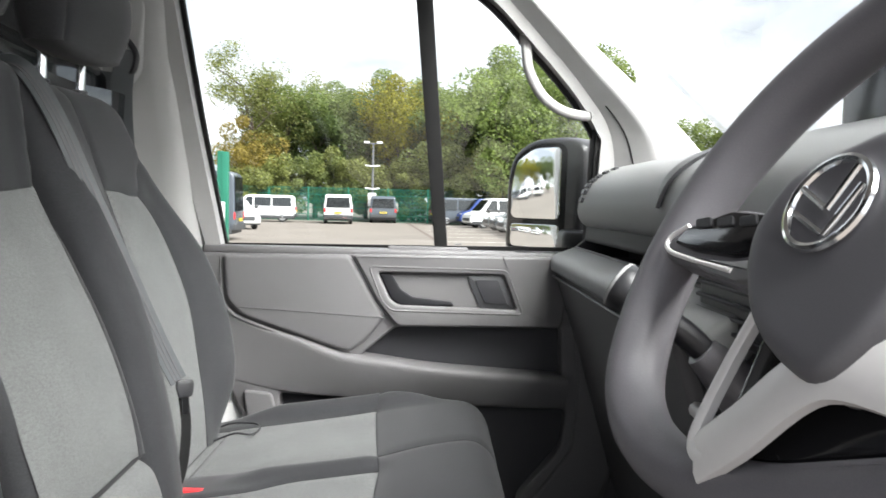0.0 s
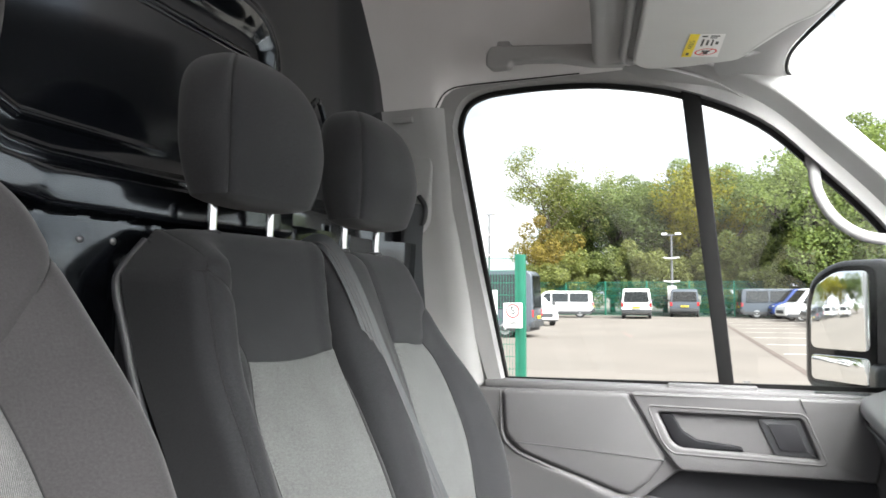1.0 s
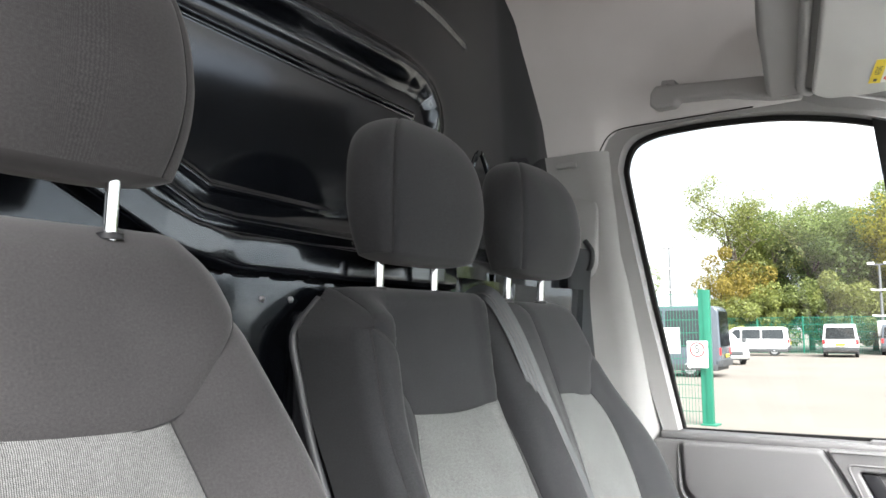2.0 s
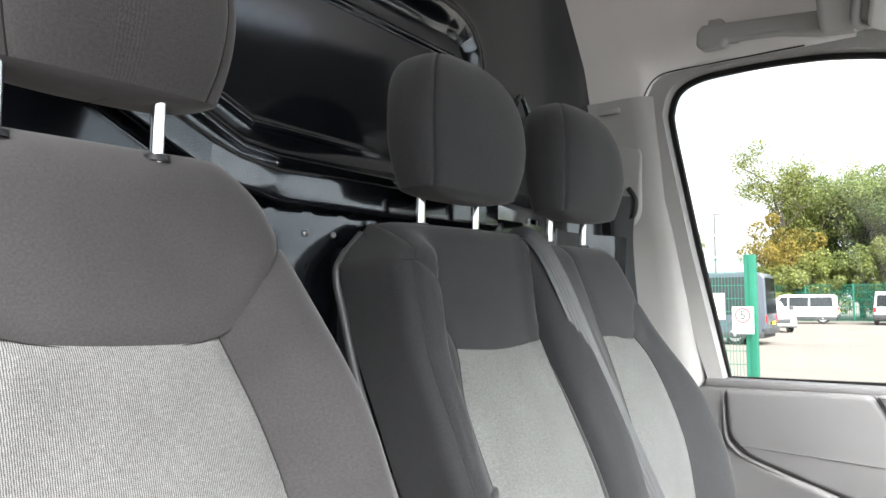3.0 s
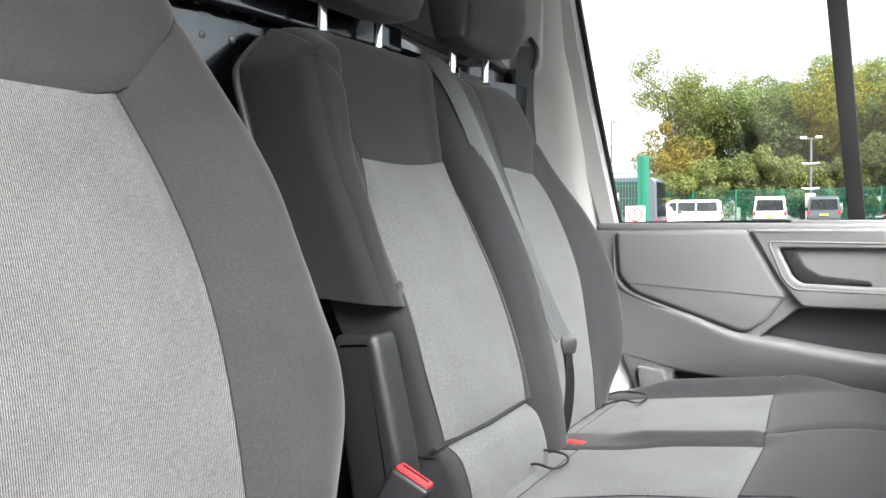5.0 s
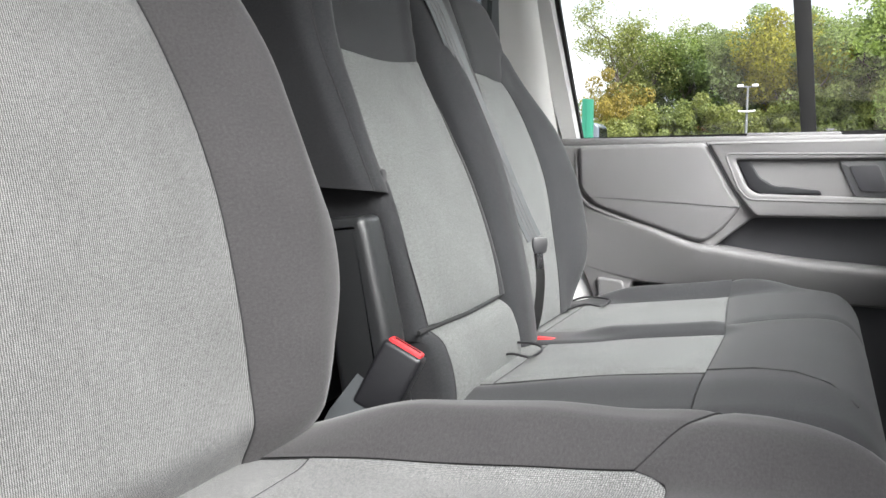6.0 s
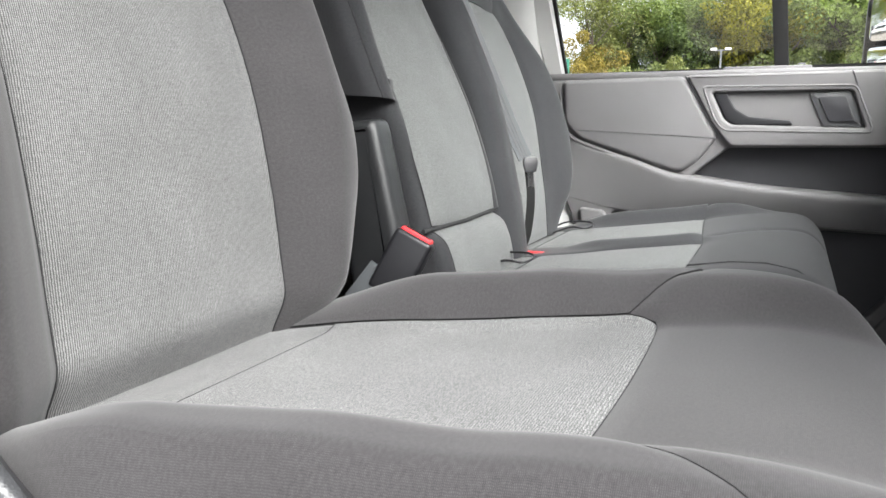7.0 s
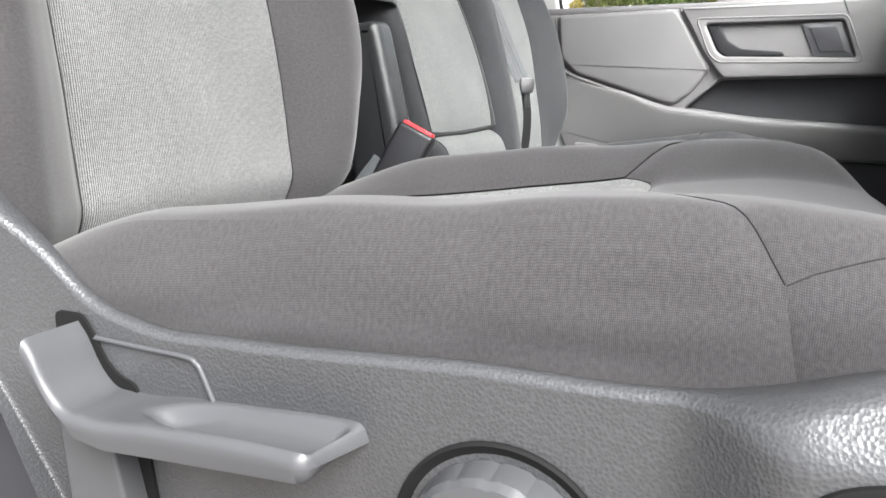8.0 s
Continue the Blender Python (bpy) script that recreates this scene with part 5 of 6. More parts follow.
# ---- pillar fittings ----
def pillar_fittings():
    g = thing("pillar_grab_handle", (0.28, 1.78, 1.87), "pale grey grab handle on the windscreen pillar", "handle")
    path = smooth([(0.172, 1.86, 1.985), (0.178, 1.845, 1.95), (0.185, 1.84, 1.90), (0.215, 1.84, 1.845), (0.26, 1.842, 1.81), (0.31, 1.845, 1.797), (0.365, 1.865, 1.802)], 6)
    part("grip", sweep_bm(path, disc(0.0125, 14), up=(0, 1, 0)), TRIM, g)
    part("foot", sweep_bm([(0.160, 1.88, 2.01), (0.174, 1.86, 1.97)], disc(0.015, 12), up=(0, 1, 0)), TRIM, g)
    part("foot", sweep_bm([(0.33, 1.85, 1.797), (0.39, 1.885, 1.815)], disc(0.015, 12), up=(0, 1, 0)), TRIM, g)
    # roof handle
    r = thing("roof_grab_handle", (-0.35, 1.66, 2.18), "pale grey grab handle under the overhead shelf", "handle")
    bar = rounded([(-0.506, 2.232), (-0.494, 2.247), (-0.27, 2.226), (-0.20, 2.215), (-0.20, 2.172), (-0.265, 2.178), (-0.343, 2.197), (-0.445, 2.206), (-0.454, 2.194), (-0.497, 2.194), (-0.508, 2.204)], 0.006)
    part("grip", prism_bm(bar, "y", 1.642, 1.680, 0.009, 4), TRIM, r)
    part("foot", prism_bm(rounded([(-0.494, 2.235), (-0.488, 2.266), (-0.460, 2.264), (-0.450, 2.232)], 0.004), "y", 1.672, 1.78, 0.004, 2), TRIM, r)
    # sun visor
    v = thing("sun_visor", (-0.05, 1.4, 2.17), "pale grey sun visor with a warning label", "sun visor")
    vz = rounded([(-0.07, 1.0), (-0.09, 1.15), (-0.136, 1.399), (-0.171, 1.585), (-0.152, 1.63), (-0.086, 1.644), (0.030, 1.634), (0.048, 1.60), (0.117, 1.467), (0.185, 1.355), (0.20, 1.0)], 0.018)
    part("pad", prism_bm(vz, "z", 2.150, 2.170, 0.008, 4), VISOR, v)
    part("hem", sweep_bm(smooth([(0.040, 1.600, 2.158), (0.105, 1.465, 2.158), (0.172, 1.352, 2.158), (0.184, 1.02, 2.158)], 5), disc(0.009, 10)), VISOR, v, "rolled front hem of the visor")
    part("pivot", sweep_bm([(0.030, 1.60, 2.165), (0.045, 1.655, 2.168), (0.075, 1.668, 2.178), (0.10, 1.675, 2.19)], disc(0.0065, 10)), TRIM, v, "thin pivot rod")
    part("surround", sweep_bm(smooth([(-0.108, 1.15, 2.170), (-0.154, 1.399, 2.170), (-0.190, 1.585, 2.170), (-0.182, 1.635, 2.172)], 6), disc(0.009, 12)), TRIM, v, "raised ledge behind the visor")

    def on_label(u, w):
        """From the label's own two sides, 0 to 1, to the visor's underside."""
        p, q, r, o = (-0.075, 1.563), (-0.008, 1.590), (0.010, 1.456), (-0.049, 1.433)
        return tuple((1 - u) * ((1 - w) * o[i] + w * p[i]) + u * ((1 - w) * r[i] + w * q[i]) for i in (0, 1))

    def patch(u0, u1, w0, w1, z):
        return prism_bm([on_label(u0, w0), on_label(u1, w0), on_label(u1, w1), on_label(u0, w1)], "z", z - 0.0005, z)
    lab = part("label_sheet", patch(0, 1, 0, 1, 2.1497), PAPER, v, "white and yellow warning label")
    part("yellow_band", patch(0, 0.27, 0, 1, 2.1491), YELLOW, lab)
    cx, cy = on_label(0.62, 0.76)
    part("ban_ring", lathe_ring((cx, cy, 2.1488), 0.021, 0.0035), SIGN_RED, lab)
    part("ban_stroke", sweep_bm([(cx - 0.013, cy + 0.012, 2.1489), (cx + 0.013, cy - 0.012, 2.1489)], [(-0.0015, 0), (0.0015, 0), (0.0015, 0.0003), (-0.0015, 0.0003)]), SIGN_RED, lab)
    for u0, u1, w0, w1 in ((0.36, 0.52, 0.06, 0.11), (0.60, 0.86, 0.05, 0.09), (0.60, 0.80, 0.13, 0.16), (0.40, 0.46, 0.20, 0.50), (0.54, 0.60, 0.24, 0.46), (0.68, 0.73, 0.22, 0.48), (0.80, 0.88, 0.30, 0.42), (0.50, 0.72, 0.70, 0.76), (0.56, 0.68, 0.78, 0.86)):
        part("text_bar", patch(u0, u1, w0, w1, 2.1490), INK, lab)
    part("text_bar", patch(0.09, 0.17, 0.80, 0.90, 2.1485), INK, lab)
    cx, cy = on_label(0.14, 0.44)
    ax, ay = (on_label(0.13, 0.6)[i] - on_label(0.13, 0.2)[i] for i in (0, 1))
    lettering("AIRBAG", 0.014, (cx, cy, 2.1484), (180, 0, math.degrees(math.atan2(-ay, -ax))), INK, lab)
    # belt guide
    b = thing("seat_belt", (-0.72, 1.80, 1.85), "dark seat belt running down from the pillar guide", "seat belt", "seat belts")
    gd = rounded([(-0.80, 1.83), (-0.745, 1.83), (-0.715, 1.86), (-0.70, 2.02), (-0.72, 2.06), (-0.78, 2.06)], 0.02)
    part("guide_bezel", prism_bm(gd, "y", 1.795, 1.83, 0.006, 3, only_a=True), TRIM, b, "pale grey height adjuster cover")
    part("guide_slot", sweep_bm(smooth([(-0.735, 1.79, 1.93), (-0.715, 1.785, 1.90), (-0.72, 1.785, 1.865), (-0.74, 1.79, 1.85)], 4), disc(0.007, 10), up=(0, 1, 0)), PLASTIC_BLACK, b)
    part("webbing", sweep_bm(smooth([(-0.735, 1.785, 1.91), (-0.745, 1.775, 1.80), (-0.73, 1.77, 1.6), (-0.70, 1.77, 1.3), (-0.68, 1.77, 1.05)], 5), [(-0.024, -0.0012), (0.024, -0.0012), (0.024, 0.0012), (-0.024, 0.0012)], up=(0.2, -1, 0)), BELT, b)
    part("webbing", sweep_bm(smooth([(-0.78, 1.79, 1.86), (-0.79, 1.795, 1.7), (-0.78, 1.80, 1.2)], 5), [(-0.024, -0.0012), (0.024, -0.0012), (0.024, 0.0012), (-0.024, 0.0012)], up=(0.2, -1, 0)), BELT, b)
    part("clip", box_bm(-0.80, -0.745, 1.766, 1.776, 2.118, 2.132, 0.003, 2), TRIM, b)


def lettering(body, size, at, turn, material, owner):
    cu = bpy.data.curves.new("text_line", "FONT")
    cu.body, cu.size, cu.align_x, cu.align_y = body, size, "CENTER", "CENTER"
    ob = new("text_line_source", cu)
    bpy.context.view_layer.update()
    me = bpy.data.meshes.new_from_object(ob.evaluated_get(bpy.context.evaluated_depsgraph_get()))
    bpy.data.objects.remove(ob)
    me.transform(pose(*at, *turn))
    me.materials.clear()
    return finish("lettering", me, material, owner, "")


def lathe_ring(at, r, w):
    bm = bmesh.new()
    n = 28
    a = [[bm.verts.new((at[0] + q * math.cos(2 * math.pi * i / n), at[1] + q * math.sin(2 * math.pi * i / n), at[2])) for i in range(n)] for q in (r, r - w)]
    for i in range(n):
        bm.faces.new((a[0][i], a[0][(i + 1) % n], a[1][(i + 1) % n], a[1][i]))
    return bm


pillar_fittings()


# ---- dashboard and wheel ----
def dashboard():
    d = thing("dashboard", (0.5, 0.9, 1.0), "pale grey plastic dashboard with open trays and air vents", "dashboard")
    nose = [(0.304, 1.572), (0.318, 1.622), (0.352, 1.655), (0.405, 1.678), (0.50, 1.69)]
    upper = rounded(nose + [(0.95, 1.60), (0.90, 1.49), (0.42, 1.515), (0.318, 1.537)], 0.022)
    pod = part("top_pod", prism_bm(upper, "y", 0.62, 1.835, 0.03, 5), DASH_LIGHT, d, "pale grey rounded upper dash")
    # Dark slab puts the shade under the pale pod into its colour.
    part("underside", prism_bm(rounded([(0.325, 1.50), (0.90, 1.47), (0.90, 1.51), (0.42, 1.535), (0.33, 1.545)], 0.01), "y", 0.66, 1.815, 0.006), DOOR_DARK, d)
    run = smooth([(a, 0, b) for a, b in nose[:4]], 6)
    for i in range(7):
        p = run[3 + 2 * i]
        q = run[4 + 2 * i] - run[2 + 2 * i]
        bm = box_bm(-0.006, 0.006, -0.016, 0.016, -0.003, 0.003, 0.0015, 1)
        bm.transform(Matrix.Translation((p.x - 0.001, 1.778 - 0.002 * i, p.z + 0.001)) @ Euler((0, -math.atan2(q.z, q.x), 0)).to_matrix().to_4x4())
        part("vent_slot", bm, PLASTIC_BLACK, pod)
    slit = [Vector((p.x - 0.001, 1.17 - 0.25 * (p.z - 1.6), p.z)) for p in run[2:]]
    part("shadow_slit", sweep_bm(slit, [(-0.022, -0.003), (0.022, -0.003), (0.022, 0.003), (-0.022, 0.003)], up=(-0.6, 0, 0.8)), PLASTIC_BLACK, pod, "dark slot in the upper dash")
    part("tray", prism_bm(rounded([(0.315, 1.452), (0.9, 1.452), (0.9, 1.462), (0.32, 1.462)], 0.002), "y", 0.62, 1.87, 0.001), PLASTIC_BLACK, d, "dark open tray")
    part("tray_back", box_bm(0.44, 0.50, 0.62, 1.86, 1.44, 1.53, 0.006), DOOR_DARK, d)
    part("tray_end", prism_bm(rounded([(0.30, 1.45), (0.48, 1.45), (0.48, 1.525), (0.35, 1.515), (0.31, 1.48)], 0.008), "y", 1.845, 1.868, 0.003), DOOR_DARK, d)
    lip = part("shelf_lip", prism_bm(rounded([(0.250, 1.450), (0.262, 1.464), (0.312, 1.484), (0.322, 1.47), (0.30, 1.418), (0.252, 1.426)], 0.010), "y", 0.80, 1.865, 0.012, 3), DASH_LIGHT, d, "pale grey shelf lip")
    part("lip_edge", sweep_bm([(0.313, 0.82, 1.482), (0.313, 1.85, 1.482)], disc(0.004, 8)), DOOR_GREY, lip)
    part("glove_lid", prism_bm(rounded([(0.262, 1.428), (0.40, 1.43), (0.62, 0.78), (0.46, 0.78), (0.325, 1.24)], 0.02), "y", 0.95, 1.849, 0.012, 3), DOOR_GREY, d, "grey glovebox lid")
    part("lid_gap", sweep_bm([(0.258, 0.96, 1.414), (0.258, 1.855, 1.414)], disc(0.003, 6)), PLASTIC_BLACK, d)
    part("lower_dash", box_bm(0.50, 0.95, 0.10, 1.86, 0.72, 1.45, 0.03, 3), DOOR_MID, d)
    part("centre_stack", prism_bm(rounded([(0.29, 1.42), (0.40, 1.54), (0.6, 1.54), (0.6, 0.9), (0.42, 0.9), (0.34, 1.2)], 0.02), "y", 0.62, 0.95, 0.012, 3), DOOR_DARK, d, "dark centre console")
    v = part("centre_vent", box_bm(0.285, 0.33, 0.66, 0.92, 1.44, 1.53, 0.01, 3), PLASTIC_BLACK, d, "black centre air vents")
    for i in range(5):
        part("vent_slat", box_bm(0.278, 0.29, 0.67, 0.91, 1.452 + 0.015 * i, 1.456 + 0.015 * i, 0.001, 1), DOOR_DARK, v)
    ctl = part("control_panel", box_bm(0.292, 0.33, 0.66, 0.76, 1.36, 1.435, 0.006, 2), DASH_LIGHT, d, "pale heater control panel")
    for i in range(3):
        part("control_key", box_bm(0.287, 0.294, 0.67, 0.75, 1.368 + 0.022 * i, 1.384 + 0.022 * i, 0.002, 1), PLASTIC_MID, ctl)
    for z in (1.335, 1.295):
        part("silver_strip", sweep_bm([(0.30, 0.62, z), (0.29, 0.80, z + 0.004), (0.30, 0.95, z)], disc(0.010, 10)), SATIN, d, "satin silver console strip")
    part("screen_frame", box_bm(0.42, 0.45, 0.62, 0.88, 1.62, 1.76, 0.008, 3), GLOSS_BLACK, d, "gloss black display")
    part("instrument_hood", prism_bm(rounded([(0.37, 1.64), (0.56, 1.65), (0.56, 1.735), (0.42, 1.74)], 0.02), "y", 0.22, 0.60, 0.012, 3), DASH_LIGHT, d, "pale grey instrument hood")
    part("instrument_glass", box_bm(0.53, 0.54, 0.26, 0.56, 1.58, 1.70, 0.004, 2), GLOSS_BLACK, d)
    part("cluster_panel", box_bm(0.54, 0.62, 0.14, 0.60, 1.45, 1.66, 0.02, 3), DASH_LIGHT, d)
    k = thing("gear_lever", (0.19, 0.80, 1.42), "black gear lever with a pale-rimmed knob", "gear lever")
    part("stem", sweep_bm([(0.31, 0.80, 1.39), (0.23, 0.81, 1.455), (0.19, 0.815, 1.48)], disc(0.014, 12)), PLASTIC_BLACK, k)
    part("boot", sweep_bm([(0.35, 0.80, 1.32), (0.30, 0.80, 1.39), (0.25, 0.805, 1.435)], disc(0.036, 14), taper=lambda u: 1.3 - 0.8 * u), LEATHER, k, "dark pleated gear boot")
    ax = Vector((-0.72, 0.50, 0.48))
    at = (0.172, 0.818, 1.496)
    part("knob", lathe_bm([(0.010, -0.034), (0.021, -0.024), (0.0255, -0.006), (0.0265, 0.006), (0.0245, 0.010), (0.021, 0.011), (0.012, 0.012)], at, ax, 28), PLASTIC_BLACK, k, "black knob")
    part("knob_ring", lathe_bm([(0.0262, 0.005), (0.0269, 0.007), (0.0262, 0.0092)], at, ax, 28), DASH_LIGHT, k, "pale silver ring")


def steering_wheel():
    c = Vector((0.195, 0.395, 1.553))
    w = thing("steering_wheel", c, "dark leather steering wheel with silver spoke trim", "steering wheel")
    # wheel plane: local y across, local z up, local -x toward the driver; steered a little
    m = Matrix.Translation(c) @ Euler((radians(-23.8), radians(27), radians(12))).to_matrix().to_4x4()
    def put(bm):
        bm.transform(m)
        return bm
    R = 0.202
    def rim(a):
        ca, sa = math.cos(a), math.sin(a)
        if sa >= 0:
            return Vector((0, R * ca, 0.19 * sa))
        return Vector((0, R * math.copysign(abs(ca) ** 0.9, ca), -0.116 * abs(sa) ** 0.9))
    path = [rim(2 * math.pi * i / 96) for i in range(96)]
    part("rim", put(sweep_bm(path, disc(0.0185, 18, 1.15), up=(1, 0, 0), closed=True)), LEATHER, w, "dark grey leather rim")
    hub = rounded([(-0.034, 0.052), (0.034, 0.052), (0.056, 0.026), (0.058, 0.0), (0.050, -0.030), (0.032, -0.056), (0.0, -0.082), (-0.032, -0.056), (-0.050, -0.030), (-0.058, 0.0), (-0.056, 0.026)], 0.016)
    part("airbag_cover", put(prism_bm(hub, "x", -0.045, 0.02, 0.012, 5)), COVER, w, "dark grey airbag cover")
    part("hub_back", put(lathe_bm([(0.055, 0.0), (0.05, 0.06), (0.045, 0.12)], (0.004, 0, 0), (1, 0, 0), 32)), PLASTIC_BLACK, w)
    e0 = 0.014
    part("badge_disc", put(lathe_bm([(0.025, 0.0), (0.025, 0.0015), (0.023, 0.002)], (-0.045, 0, e0), (-1, 0, 0), 40)), COVER, w, "round badge recess")
    ring = [Vector((-0.0475, 0.0245 * math.cos(2 * math.pi * i / 40), e0 + 0.0245 * math.sin(2 * math.pi * i / 40))) for i in range(40)]
    part("badge_ring", put(sweep_bm(ring, disc(0.0026, 8), up=(1, 0, 0), closed=True)), CHROME, w, "chrome badge ring")
    for a, b in (((-0.016, 0.015), (0.0, -0.004)), ((0.016, 0.015), (0.0, -0.004)), ((-0.020, 0.002), (0.0, -0.019)), ((0.020, 0.002), (0.0, -0.019))):
        part("badge_bar", put(sweep_bm([(-0.0475, a[0], e0 + a[1]), (-0.0475, b[0], e0 + b[1])], disc(0.0022, 8), up=(1, 0, 0))), CHROME, w)
    for k in (-1, 1):
        def pl(pts):
            return [(k * a, b) for a, b in pts]
        sp = part("spoke", put(prism_bm(rounded(pl([(0.045, 0.042), (0.105, 0.074), (0.165, 0.080), (0.180, 0.070), (0.172, 0.058), (0.140, 0.040), (0.090, 0.010), (0.05, 0.0)]), 0.008), "x", -0.016, 0.010, 0.005, 3)), LEATHER, w, "dark switch spoke")
        part("button_block", put(prism_bm(rounded(pl([(0.058, 0.046), (0.106, 0.069), (0.150, 0.073), (0.162, 0.066), (0.140, 0.052), (0.096, 0.032), (0.06, 0.026)]), 0.005), "x", -0.021, -0.012, 0.002, 2)), GLOSS_BLACK, sp, "gloss black button block")
        part("silver_fork", put(sweep_bm(smooth([(-0.019, k * 0.150, 0.076), (-0.020, k * 0.168, 0.072), (-0.020, k * 0.166, 0.061), (-0.020, k * 0.140, 0.045), (-0.021, k * 0.094, 0.020)], 4), disc(0.0018, 8), up=(1, 0, 0))), SATIN, sp, "thin satin silver frame")
        part("lower_key", put(prism_bm(rounded(pl([(0.062, 0.020), (0.094, 0.027), (0.136, 0.044), (0.128, 0.034), (0.090, 0.012), (0.062, 0.006)]), 0.003), "x", -0.021, -0.012, 0.002, 2)), PLASTIC_MID, sp)
        for j in range(3):
            a0, b0 = 0.078 + 0.022 * j, 0.047 + 0.008 * j
            part("button", put(prism_bm(rounded(pl([(a0, b0), (a0 + 0.016, b0 + 0.005), (a0 + 0.018, b0 + 0.013), (a0 + 0.002, b0 + 0.009)]), 0.003), "x", -0.0222, -0.02, 0.0006, 1)), PLASTIC_BLACK, sp)
        frame_path = smooth([(-0.016, k * 0.070, -0.012), (-0.018, k * 0.082, -0.040), (-0.020, k * 0.094, -0.074), (-0.021, k * 0.095, -0.090), (-0.022, k * 0.082, -0.099), (-0.024, k * 0.055, -0.097)], 5)
        part("silver_frame", put(sweep_bm(frame_path, [(-0.004, -0.003), (0.004, -0.003), (0.004, 0.002), (0.002, 0.0035), (-0.002, 0.0035), (-0.004, 0.002)], up=(-1, 0, 0))), SATIN, w, "satin silver frame of the lower spoke")
    part("spoke_insert", put(prism_bm(rounded([(-0.066, -0.015), (0.066, -0.015), (0.090, -0.09), (0.05, -0.098), (-0.05, -0.098), (-0.090, -0.09)], 0.006), "x", -0.012, 0.0, 0.003, 2)), GLOSS_BLACK, w, "gloss black lower insert")
    band = smooth([(-0.020, 0.090, -0.097), (-0.026, 0.058, -0.088), (-0.034, 0.0, -0.068), (-0.026, -0.058, -0.088), (-0.020, -0.090, -0.097)], 6)
    part("lower_trim", put(sweep_bm(band, [(-0.015, -0.003), (0.015, -0.003), (0.015, 0.002), (0.010, 0.004), (-0.010, 0.004), (-0.015, 0.002)], up=(-1, 0, 0))), SATIN, w, "broad satin silver lower trim")
    part("rim_filler", put(prism_bm(rounded([(-0.075, -0.100), (0.075, -0.100), (0.07, -0.122), (-0.07, -0.122)], 0.006), "x", -0.016, 0.004, 0.004, 2)), LEATHER, w)
    st = thing("indicator_stalk", (0.28, 0.5, 1.58), "black indicator stalk behind the wheel", "stalk")
    part("arm", sweep_bm([(0.32, 0.44, 1.56), (0.295, 0.50, 1.58), (0.29, 0.55, 1.60)], disc(0.009, 10, 1.5)), PLASTIC_BLACK, st)
    col = thing("steering_column", (0.32, 0.41, 1.5), "dark plastic steering column shroud", "column")
    part("shroud", box_bm(0.29, 0.55, 0.365, 0.455, 1.475, 1.55, 0.02, 4), PLASTIC_BLACK, col)


dashboard()
steering_wheel()


# ---- outside ----
GROUND = surface("sandy_concrete", (0.190, 0.165, 0.142), 0.9, vary=0.10, big=0.25, fine=14, bump=0.5, depth=0.004)
GREEN_STEEL = surface("green_powder_coated_steel", (0.015, 0.16, 0.10), 0.45, vary=0.08, bump=0)
GALV = surface("galvanised_steel", (0.15, 0.156, 0.16), 0.6, metal=0.2, vary=0.1, bump=0)
LINE = surface("worn_white_line_paint", (0.70, 0.68, 0.64), 0.8, vary=0.15, fine=30, bump=0)
JOINT = surface("dark_drain_joint", (0.13, 0.10, 0.085), 0.9, vary=0.2, bump=0)
CAR_WHITE = surface("white_car_paint", (0.78, 0.79, 0.79), 0.2, vary=0.03, bump=0, spec=0.6)
CAR_GREY = surface("slate_grey_car_paint", (0.085, 0.10, 0.12), 0.22, vary=0.05, bump=0, spec=0.6)
CAR_BLUE = surface("blue_car_paint", (0.03, 0.06, 0.22), 0.2, vary=0.05, bump=0, spec=0.6)
CAR_SILVER = surface("silver_car_paint", (0.35, 0.37, 0.39), 0.25, metal=0.4, vary=0.05, bump=0)
CAR_GLASS = surface("dark_car_glass", (0.02, 0.024, 0.026), 0.08, vary=0.05, bump=0, spec=0.8)
TYRE = surface("tyre_rubber", (0.02, 0.02, 0.02), 0.8, vary=0.1, bump=0)
ALLOY = surface("alloy_wheel", (0.45, 0.46, 0.47), 0.35, metal=0.8, vary=0.05, bump=0)
LAMP_RED = surface("red_tail_lamp", (0.55, 0.02, 0.025), 0.2, vary=0.05, bump=0)
LAMP_CLEAR = surface("clear_headlamp", (0.65, 0.67, 0.68), 0.12, vary=0.05, bump=0)
PLATE = surface("yellow_number_plate", (0.80, 0.60, 0.05), 0.5, vary=0.03, bump=0)
BUMPER = surface("grey_bumper_plastic", (0.05, 0.052, 0.055), 0.6, vary=0.05, bump=0)
BARK = surface("rough_bark", (0.12, 0.095, 0.075), 0.95, vary=0.3, big=2, fine=20, bump=0.6, depth=0.02)


